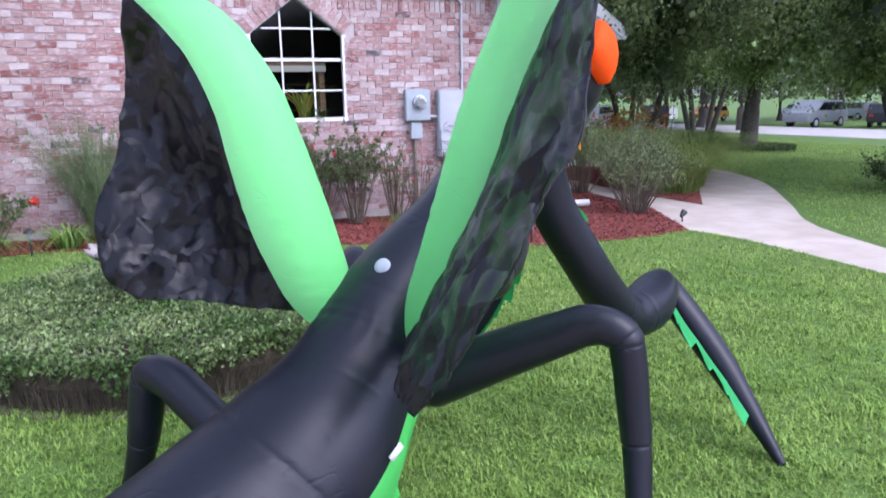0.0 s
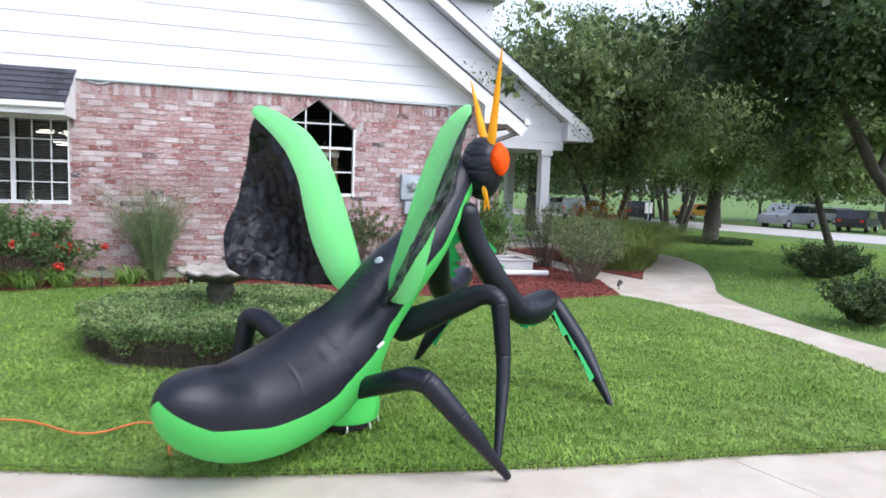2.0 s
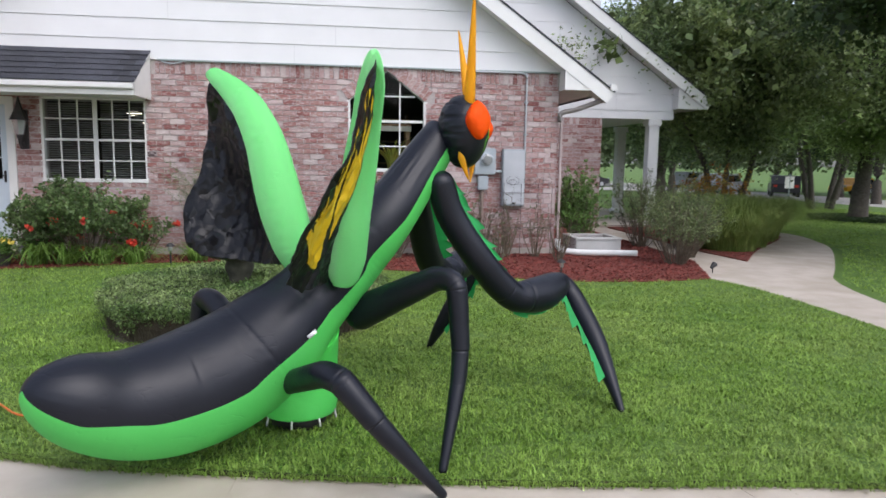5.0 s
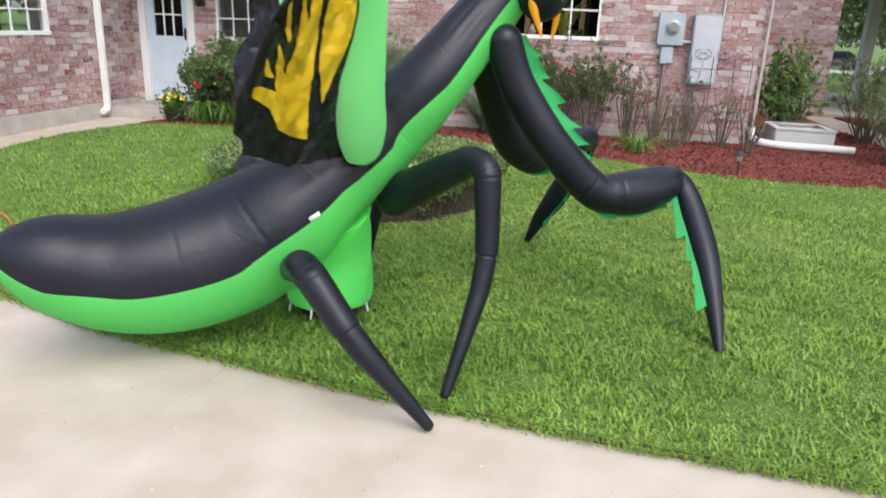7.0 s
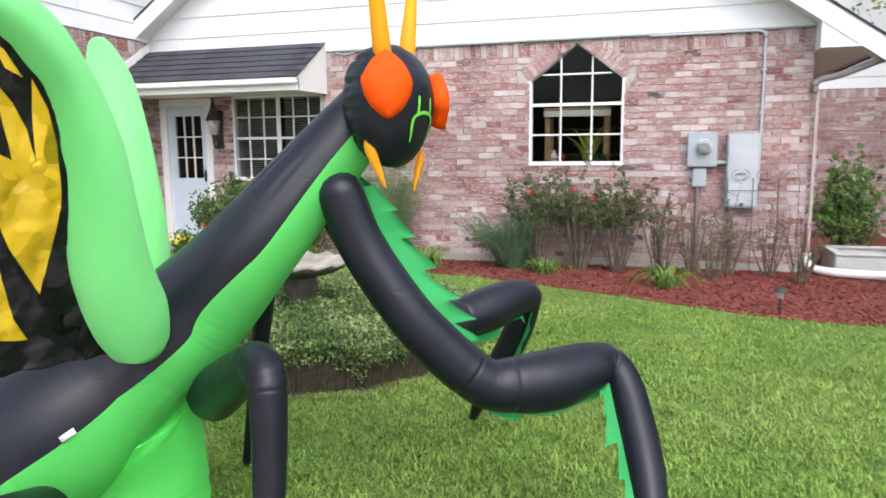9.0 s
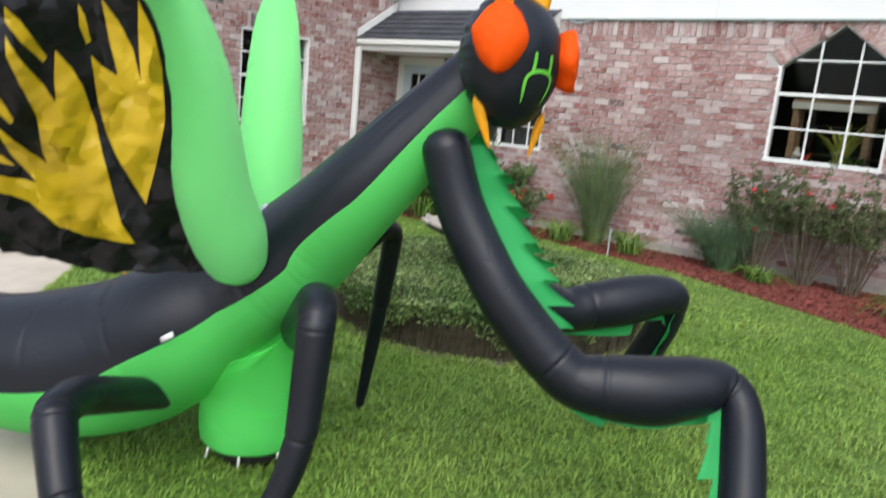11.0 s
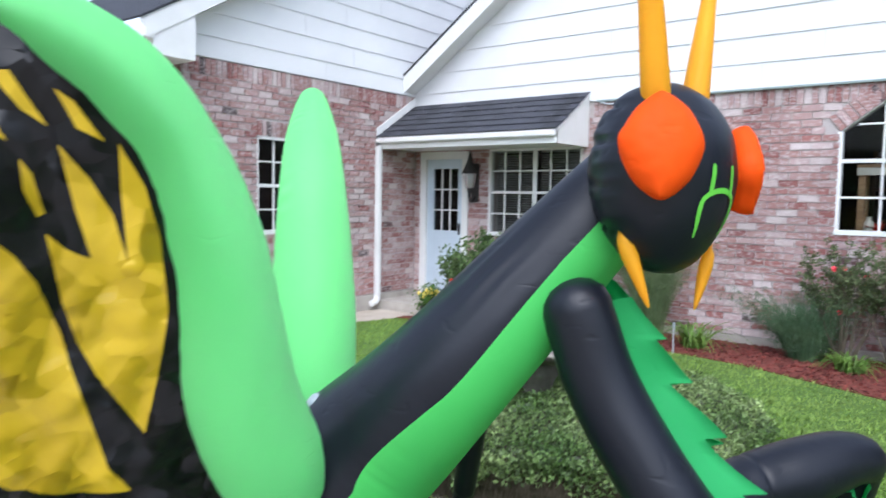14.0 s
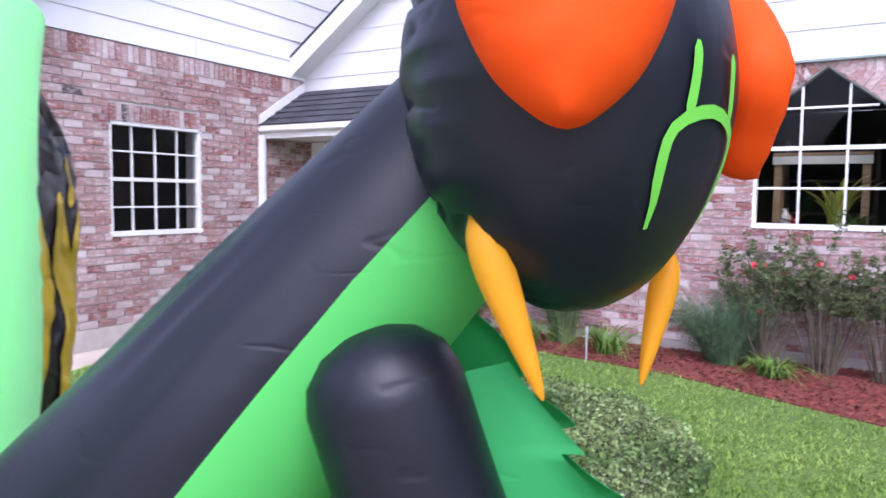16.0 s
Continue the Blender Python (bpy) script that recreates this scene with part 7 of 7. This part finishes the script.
tree("shade_tree", "large light green shade tree with a ring of low planting", (18.3, 9.2), 9, 0.30, (0.3, -0.3, 5.2, 4.4, 3.9), 28, 36000, 0.10, 6, 1, M_LEAFMID, floor=1.7)
tree("slender_tree", "slender leaning tree on the lawn", (17.2, 2.95), 7, 0.12, (-0.5, -0.1, 3.1, 2.4, 1.7), 20, 16000, 0.085, 8, 1, M_LEAFMID, (-0.5, 0.3), floor=1.5)
oak = tree("live_oak", "big dark oak with overhanging limbs", (16.4, -0.2), 8, 0.20, (-3.3, -0.6, 5.3, 4.2, 2.5), 36, 75000, 0.085, 9, floor=2.6)
limb_rows = [(-0.05, 0.02, 1.0, 0.17), (-0.45, 0.3, 1.45, 0.15), (-1.1, 0.56, 2.18, 0.13), (-1.7, 0.57, 3.0, 0.12), (-2.25, 0.54, 3.6, 0.10), (-3.15, 0.4, 4.7, 0.07), (-3.85, 0.25, 5.7, 0.03)]
part("limb", tube(limb_rows, 10, 24), M_BARK, oak, "thick rising limb", True)
part("limb", tube([(-1.1, 0.56, 2.18, 0.09), (-1.0, 0.35, 2.9, 0.085), (-1.15, 0.1, 3.7, 0.07), (-1.5, -0.2, 4.8, 0.03)], 10, 18), M_BARK, oak, "thick rising limb", True)
for k, (x, y, m_) in enumerate(((44, 22, M_LEAFMID), (38, 36, M_LEAFDARK), (25, 36, M_LEAFFAR), (33, 30, M_LEAFDARK), (46, 31, M_LEAFFAR), (31.5, 24.5, M_LEAFFAR), (20, 27, M_LEAFDARK))):
    tree("street_tree", "roadside tree along the street", (x, y), 9, 0.28, (0, 0, 5.4, 4.6, 3.8), 16, 10000, 0.2, 10 + k, 1, m_, floor=1.9)
for k, (x, y) in enumerate(((-19.5, -8.2), (-19.0, -4.6), (-19.6, -1.0), (-20.5, -12.0), (-18.6, -2.7))):
    tree("patio_tree", "dense dark tree at the end of the patio", (x, y), 7, 0.2, (0, 0, 3.0, 2.6, 2.9), 26, 15000, 0.14, 118 + k, 1, None, (0, 0), 0.15)
shrub("patio_shrub", "bright green shrub at the end of the patio", (-15.8, -3.2), 1.9, 0.8, 30, 3600, 0.10, M_LEAF, 14, low=0.1)
shrub("patio_shrub", "bright green shrub at the end of the patio", (-14.2, -3.0), 1.1, 0.7, 26, 2600, 0.10, M_LEAF, 17, low=0.1)
for k, (x, y, r_, hh) in enumerate(((12.4, -1.0, 0.8, 0.72), (9.0, -4.9, 0.65, 0.62), (13.5, -0.5, 0.6, 0.6))):
    shrub("low_bush", "rounded low dark green bush on the lawn", (x, y), hh, r_, 70, 9000, 0.05, M_LEAFDARK, 110 + k, low=0.05)
g = np.random.default_rng(120)
n = 9000
a, rr = g.uniform(0, 2 * np.pi, n), 1.42 * np.sqrt(g.uniform(0.1, 1.0, n))
ring = empty("tree_ring_hedge", "low clipped planting ring round the shade tree", "hedge", (18.3, 9.2, ground_z(18.3, 9.2)))
V, F = leaves(np.stack([rr * np.cos(a), rr * np.sin(a), g.uniform(0.0, 0.2, n)], 1), 0.07, g)
tagged(mesh_np("ring_leaves", V, F, M_LEAFDARK, ring), kind="stuff")

# far woods all round, one mass of leaves
g = np.random.default_rng(130)
n = 150000
a = g.uniform(0, 2 * np.pi, n)
R = 74 + 9 * np.sin(a * 5) + 5 * np.sin(a * 11 + 1) + g.normal(0, 3.0, n)
hi = 10.5 + 3.2 * np.sin(a * 9 + 0.5) + 2.4 * np.sin(a * 23) + 1.5 * np.sin(a * 47)
z = 0.9 + (hi - 0.9) * g.uniform(0.0, 1, n) ** 0.9
V, F = leaves(np.stack([R * np.cos(a) + 3, R * np.sin(a) - 6, z], 1), 0.5, g, 0.7)
V2, F2 = leaves(np.stack([(R[:40000] + 4) * np.cos(a[:40000]) + 3, (R[:40000] + 4) * np.sin(a[:40000]) - 6, 0.8 + z[:40000] * 0.9], 1), 1.1, g, 0.7)
V, F = np.concatenate([V, V2]), np.concatenate([F, F2 + len(V)])
woods = tagged(mesh_np("far_woods", V, F, M_LEAFFAR), "belt of distant dark green woods", "woods", kind="stuff")


bm = bmesh.new()
for k in range(34):
    a = radians(-20 + 4.0 * k) + g.normal(0, 0.05)
    R_ = g.uniform(58, 78)
    x, y = R_ * math.cos(a) + 3, R_ * math.sin(a) - 6
    r0 = g.uniform(0.12, 0.3)
    tube([(x, y, ground_z(x, y), r0 * 1.3), (x + g.normal(0, 0.1), y + g.normal(0, 0.1), 1.2, r0), (x + g.normal(0, 0.3), y + g.normal(0, 0.3), 5.5, r0 * 0.7)], 6, bm=bm)
trunks = part("far_trunks", bm, M_BARK)
tagged(trunks, "dark trunks below the distant woods", "woods", kind="stuff")


def car(name, label, paint, at, turn, L=4.8, W=1.85, H=1.7, hood=0.9, category="car"):
    """A parked vehicle: body, glass band, wheels, lamps."""
    t = empty(name, label, category)
    t.matrix_basis = pose(*at, ground_z(*at) + (0.021 if 28.5 < at[0] < 38.5 else 0.0), 0, 0, turn)
    prof = [(-L / 2, 0.35), (-L / 2, 0.95), (-L / 2 + 0.15, H * 0.62), (-L / 2 + 0.45, H), (L / 2 - hood - 0.75, H), (L / 2 - hood, H * 0.62), (L / 2 - 0.12, H * 0.53), (L / 2, 0.7), (L / 2, 0.35)]
    bm = extrude_poly([(x, -W / 2, z) for x, z in prof], (0, W, 0))
    bmesh.ops.bevel(bm, geom=bm.edges[:], offset=0.05, segments=2, affect="EDGES")
    body_ = part("body", bm, paint, t)
    for s in (-1, 1):
        y = s * (W / 2 + 0.004)
        part("side_window", extrude_poly([(-L / 2 + 0.4, y, H * 0.64), (L / 2 - hood - 0.25, y, H * 0.64), (L / 2 - hood - 0.8, y, H * 0.93), (-L / 2 + 0.6, y, H * 0.93)], (0, s * 0.006, 0)), M_CARGLASS, body_, "dark side glass")
        for x in (-L / 2 + 0.85, L / 2 - 0.85):
            wh = part("wheel", tube([(x, s * (W / 2 - 0.2), 0.33, 0.33), (x, s * (W / 2 + 0.01), 0.33, 0.33)], 20), M_DARK, t)
            part("rim", tube([(x, s * (W / 2 + 0.012), 0.33, 0.2), (x, s * (W / 2 + 0.022), 0.33, 0.18)], 16), M_GREYPALE, wh)
    for x, m_, nm in ((L / 2 + 0.002, M_GREYPALE, "headlight"), (-L / 2 - 0.012, M_FLOWER, "tail_light")):
        for s in (-1, 1):
            part(nm, boxed(x, s * W * 0.36 - 0.12, 0.72, x + 0.01, s * W * 0.36 + 0.12, 0.88), m_, body_)
    return t


M_SILVER = surf("silver car paint", (0.33, 0.35, 0.37), (0.37, 0.39, 0.41), 2, 0.3, 0, spec=0.6, metal=0.3)
M_DARKPAINT = surf("dark car paint", (0.03, 0.03, 0.035), (0.04, 0.04, 0.045), 2, 0.3, 0, spec=0.6)
M_BUSYELLOW = surf("bus yellow paint", (0.75, 0.36, 0.02), (0.80, 0.40, 0.03), 2, 0.4, 0)
car("minivan", "silver minivan parked along the street", M_SILVER, (41.0, 28.3), 192, 4.5, 1.9, 1.75, 0.75)
car("parked_car", "dark car parked along the street", M_DARKPAINT, (44.0, 25.2), 30, H=1.5)
car("parked_car", "dark car parked along the street", M_DARKPAINT, (33.5, 36.0), 60, H=1.5)
for k, (x, y, turn) in enumerate(((63.0, 38.0, 80), (63.5, 45.0, 82), (64.0, 52.5, 78), (62.5, 28.0, 95), (63.0, 20.0, 88), (38.0, 58.0, 20), (24.0, 52.0, 10))):
    car("parked_car", "distant parked car beyond the street", (M_DARKPAINT, M_SILVER, M_GREYPALE)[k % 3], (x, y), turn, 4.6, 1.8, 1.5 + 0.2 * (k % 2))
car("parked_car", "pale car parked along the street", M_SILVER, (29.0, 36.5), 40, H=1.5)
car("parked_car", "small yellow car parked beyond the street", M_BUSYELLOW, (47.5, 47.0), 200, 4.2, 1.8, 1.5)
sign = empty("yard_sign", "small white sign on a thin post", "sign", (20.6, 16.2, ground_z(20.6, 16.2)))
part("post", tube([(0, 0, 0, 0.03), (0, 0, 1.5, 0.03)], 8), M_GREYMETAL, sign)
part("sign_panel", boxed(-0.2, -0.02, 0.9, 0.2, 0.02, 1.4), M_TRIM, sign)

M_LITTER = surf("dry leaf scrap", (0.62, 0.56, 0.46), (0.36, 0.28, 0.18), 30, 0.9, 0, island=0.3)
# dry scraps lying on the driveway
g = np.random.default_rng(140)
P = np.stack([g.uniform(-1.0, 5.5, 240), g.uniform(-10.5, -7.6, 240), np.full(240, -0.026)], 1)
P = P[~inside(P, lawn_poly)]
V, F = leaves(P, 0.022, g, 0.5)
V[:, 2] = np.clip(-0.026 + (V[:, 2] + 0.026) * 0.3, -0.029, -0.018)
tagged(mesh_np("leaf_litter", V, F, M_LITTER), "small pale dry leaf scraps on the concrete", "litter", kind="stuff")

# ---- brickwork ----
def brick_material(name, island):
    """Tumbled brick: each one its own shade, with pale smears."""
    m = mat(name, (0.4, 0.3, 0.28), 0.9, 0, 0.3)
    N, L = m.node_tree.nodes, m.node_tree.links
    b = N["Principled BSDF"]
    geo = N.new("ShaderNodeNewGeometry")
    r = geo.outputs["Random Per Island"] if island else N.new("ShaderNodeObjectInfo").outputs["Random"]
    ramp = N.new("ShaderNodeValToRGB")
    ramp.color_ramp.interpolation = "LINEAR"
    el = ramp.color_ramp.elements
    stops = [(0.0, (0.08, 0.06, 0.06)), (0.012, (0.10, 0.07, 0.068)), (0.02, (0.20, 0.075, 0.066)), (0.12, (0.28, 0.115, 0.10)), (0.22, (0.28, 0.145, 0.13)), (0.45, (0.33, 0.19, 0.172)), (0.72, (0.38, 0.255, 0.24)), (0.86, (0.46, 0.36, 0.345)), (1.0, (0.52, 0.44, 0.42))]
    el[0].position, el[0].color = stops[0][0], (*stops[0][1], 1)
    el[1].position, el[1].color = stops[-1][0], (*stops[-1][1], 1)
    for p, c in stops[1:-1]:
        e = el.new(p)
        e.color = (*c, 1)
    L.new(r, ramp.inputs[0])

    def nz(scale, detail, where=None):
        n = N.new("ShaderNodeTexNoise")
        n.inputs["Scale"].default_value, n.inputs["Detail"].default_value = scale, detail
        L.new(where or geo.outputs["Position"], n.inputs["Vector"])
        return n.outputs["Fac"]

    # each brick has smears of its own, longer than high
    own, flat = N.new("ShaderNodeVectorMath"), N.new("ShaderNodeMapping")
    own.operation = "MULTIPLY_ADD"
    L.new(r, own.inputs[0])
    own.inputs[1].default_value = (37.0, 23.0, 51.0)
    L.new(geo.outputs["Position"], own.inputs[2])
    flat.inputs["Scale"].default_value = (1.0, 1.0, 2.4)
    L.new(own.outputs[0], flat.inputs["Vector"])
    mr = N.new("ShaderNodeMapRange")
    mr.inputs["From Min"].default_value, mr.inputs["From Max"].default_value, mr.inputs["To Max"].default_value = 0.47, 0.68, 0.66
    L.new(nz(17, 5, flat.outputs[0]), mr.inputs["Value"])
    mx = N.new("ShaderNodeMix")
    mx.data_type = "RGBA"
    L.new(mr.outputs[0], mx.inputs["Factor"])
    L.new(ramp.outputs[0], mx.inputs[6])
    mx.inputs[7].default_value = (0.60, 0.535, 0.52, 1)
    m2 = N.new("ShaderNodeMapRange")
    m2.inputs["From Min"].default_value, m2.inputs["From Max"].default_value, m2.inputs["To Min"].default_value, m2.inputs["To Max"].default_value = 0.3, 0.7, 0.78, 1.15
    L.new(nz(1.1, 4), m2.inputs["Value"])
    hs = N.new("ShaderNodeHueSaturation")
    L.new(m2.outputs[0], hs.inputs["Value"])
    L.new(mx.outputs[2], hs.inputs["Color"])
    L.new(hs.outputs[0], b.inputs["Base Color"])
    bp = N.new("ShaderNodeBump")
    bp.inputs["Strength"].default_value, bp.inputs["Distance"].default_value = 0.7, 0.008
    L.new(nz(70, 4), bp.inputs["Height"])
    L.new(bp.outputs[0], b.inputs["Normal"])
    return m


M_BRICK = brick_material("tumbled brick", False)
M_BRICKS = brick_material("tumbled brickwork", True)
COURSE, BL, JOINT, PROUD = 0.0815, 0.204, 0.013, 0.012
CORNERS = [(-1, 0, -1), (1, 0, -1), (1, 0, 1), (-1, 0, 1), (-1, 1, -1), (1, 1, -1), (1, 1, 1), (-1, 1, 1)]
BFACES = [(0, 1, 2, 3), (0, 4, 5, 1), (1, 5, 6, 2), (2, 6, 7, 3), (3, 7, 4, 0)]


def brick_shape(w, h, rnd, d=PROUD + 0.012):
    """Corner points of one brick, with its front at y = -PROUD and slightly uneven corners."""
    out = []
    for x, y, z in CORNERS:
        j = 0.0042 if y == 0 else 0
        out.append((x * w / 2 + rnd.uniform(-j, j), (-PROUD + rnd.uniform(-0.0025, 0.001)) if y == 0 else d - PROUD, z * h / 2 + rnd.uniform(-j, j)))
    return out


SHAPES = []
_r = random.Random(77)
for k in range(6):
    me = bpy.data.meshes.new("brick")
    me.from_pydata(brick_shape(BL - JOINT, COURSE - JOINT, _r), [], BFACES)
    me.materials.append(M_BRICK)
    SHAPES.append(me)


def brickwork(wall, a0, a1, z0, z1, blocked, place, seed, singles=None):
    """Running-bond bricks on a wall between a0 and a1. blocked(z): stretches without bricks. place: the wall's pose, its x along the wall,
    -y outwards. singles(a, z): whether the brick is an object of its own."""
    rnd = random.Random(seed)
    V, F, count = [], [], 0
    row = 0
    z = z0
    rise = (z1 - z0) / round((z1 - z0) / COURSE)
    while z + rise <= z1 + 0.001:
        zc = z + rise / 2
        free = [(a0, a1)]
        for lo, hi in blocked(zc):
            free = [q for p in free for q in ((p[0], min(p[1], lo)), (max(p[0], hi), p[1])) if q[1] - q[0] > 0.03]
        for lo, hi in free:
            start = math.floor((lo - a0) / BL) * BL + a0 - (row % 2) * BL / 2
            a = start
            while a < hi:
                p, q = max(a, lo), min(a + BL, hi)
                if q - p > 0.035:
                    c, w = (p + q) / 2, q - p - JOINT
                    if singles and count < 300 and abs(w - (BL - JOINT)) < 1e-4 and singles(c, zc):
                        ob = bpy.data.objects.new("brick", SHAPES[rnd.randrange(6)])
                        scene.collection.objects.link(ob)
                        ob.parent = wall
                        ob.matrix_basis = place @ Matrix.Translation((c, 0, zc))
                        count += 1
                    else:
                        k = len(V)
                        V += [place @ Vector((x + c, y, zz + zc)) for x, y, zz in brick_shape(w, rise - JOINT, rnd)]
                        F += [tuple(i + k for i in f) for f in BFACES]
                a += BL
        z += rise
        row += 1
    return V, F


def soldiers(V, F, a0, a1, z0, place, seed, h=0.195, step=0.072):
    """A row of upright bricks."""
    rnd = random.Random(seed)
    a = a0
    while a + step <= a1 + 0.01:
        k = len(V)
        V += [place @ Vector((x + a + step / 2, y, zz + z0 + h / 2)) for x, y, zz in brick_shape(step - JOINT, h - JOINT, rnd)]
        F += [tuple(i + k for i in f) for f in BFACES]
        a += step


def finish(name, wall, V, F):
    me = bpy.data.meshes.new(name)
    me.from_pydata([tuple(v) for v in V], [], F)
    me.materials.append(M_BRICKS)
    ob = new(name, me)
    ob.parent = wall
    tagged(ob, kind="stuff")


def blocked_south(z):
    out = []
    if DR[2] - 0.02 < z < DR[3]:
        out.append((DR[0], DR[1]))
    if LW[2] - 0.085 < z < LW[3] + 0.195:
        out.append((LW[0], LW[1]))
    if AWZ0 - 0.02 < z < AWZS:
        out.append((AWX0, AWX1))
    elif z >= AWZS and z < AWZA + 0.3:
        s = (AWZA - AWZS) / (AWXM - AWX0)
        half = (AWZA - z) / s + 0.20 / math.sin(math.atan(s))
        half = min(half, (AWX1 - AWX0) / 2 + 0.14)
        if half > 0:
            out.append((AWXM - half, AWXM + half))
    return out


south = Matrix.Identity(4)
V, F = brickwork(wall_s, XL + 0.01, XR, 0.105, 2.68, blocked_south, south, 1, lambda a, z: 0.15 < a < 3.0 and 1.0 < z < 2.3)
soldiers(V, F, -0.5, AWXM - 0.16, 2.68, south, 2)
soldiers(V, F, AWXM + 0.16, XR, 2.68, south, 3)
soldiers(V, F, LW[0], LW[1], LW[3] + 0.005, south, 4, 0.19)
soldiers(V, F, LW[0], LW[1], LW[2] - 0.085, south, 5, 0.08, 0.11)
# slanting upright bricks over the pointed window
rnd = random.Random(9)
for sgn in (-1, 1):
    A = Vector((AWXM + sgn * (AWX1 - AWX0) / 2, 0, AWZS))
    B = Vector((AWXM, 0, AWZA))
    d = (B - A)
    n = Vector((-d.z, 0, d.x)).normalized()
    n = n if n.z > 0 else -n
    cnt = int(d.length / 0.073)
    for k in range(cnt):
        c = A + d * ((k + 0.5) / cnt) + n * 0.097
        t = d.normalized()
        i0 = len(V)
        top = min(1.0, (WALL_TOP - 0.006 - (c - n * 0.097).z) / (0.19 * n.z + 0.036 * abs(t.z)))
        hh = 0.185 * max(0.12, top)
        c = A + d * ((k + 0.5) / cnt) + n * (hh / 2 + 0.004)
        V += [c + t * x + Vector((0, y, 0)) + n * zz for x, y, zz in brick_shape(d.length / cnt - JOINT, hh, rnd)]
        F += [tuple(i + i0 for i in f) for f in BFACES]
finish("brickwork", wall_s, V, F)


def blocked_wing(a):
    def f(z):
        return [(W2[0] + 4.0, W2[1] + 4.0)] if W2[2] - 0.085 < z < W2[3] + 0.195 else []

    return f


wing = Matrix.Translation((XL, -4.0, 0)) @ Matrix.Rotation(radians(90), 4, "Z")
V, F = brickwork(wall_l, 0.0, 3.99, 0.195, 2.945, blocked_wing(0), wing, 11, lambda a, z: 0.6 < a < 3.4 and 0.9 < z < 2.6)
soldiers(V, F, 0.0, 3.99, 2.945, wing, 12)
soldiers(V, F, W2[0] + 4.0, W2[1] + 4.0, W2[3] + 0.005, wing, 13, 0.19)
soldiers(V, F, W2[0] + 4.0, W2[1] + 4.0, W2[2] - 0.085, wing, 14, 0.08, 0.11)
finish("brickwork", wall_l, V, F)
ws = Matrix.Translation((0, -4.0, 0))
V, F = brickwork(wall_ls, -11.4, XL - 0.01, 0.195, 2.825, lambda z: [(PD[0], PD[1])] if z < PD[3] else [], ws, 21)
soldiers(V, F, -11.4, XL - 0.01, 2.825, ws, 22)
finish("brickwork", wall_ls, V, F)
east = Matrix.Translation((XR, 0, 0)) @ Matrix.Rotation(radians(90), 4, "Z")
V, F = brickwork(wall_r, 0.01, 4.58, 0.0, 2.68, lambda z: [], east, 31)
soldiers(V, F, 0.01, 4.58, 2.68, east, 32)
finish("brickwork", wall_r, V, F)
pw = Matrix.Translation((0, 4.6, 0))
V, F = brickwork(wall_2, XR + 0.02, 8.05, 0.0, 2.335, lambda z: [], pw, 41)
soldiers(V, F, XR + 0.02, 8.05, 2.335, pw, 42)
finish("brickwork", wall_2, V, F)
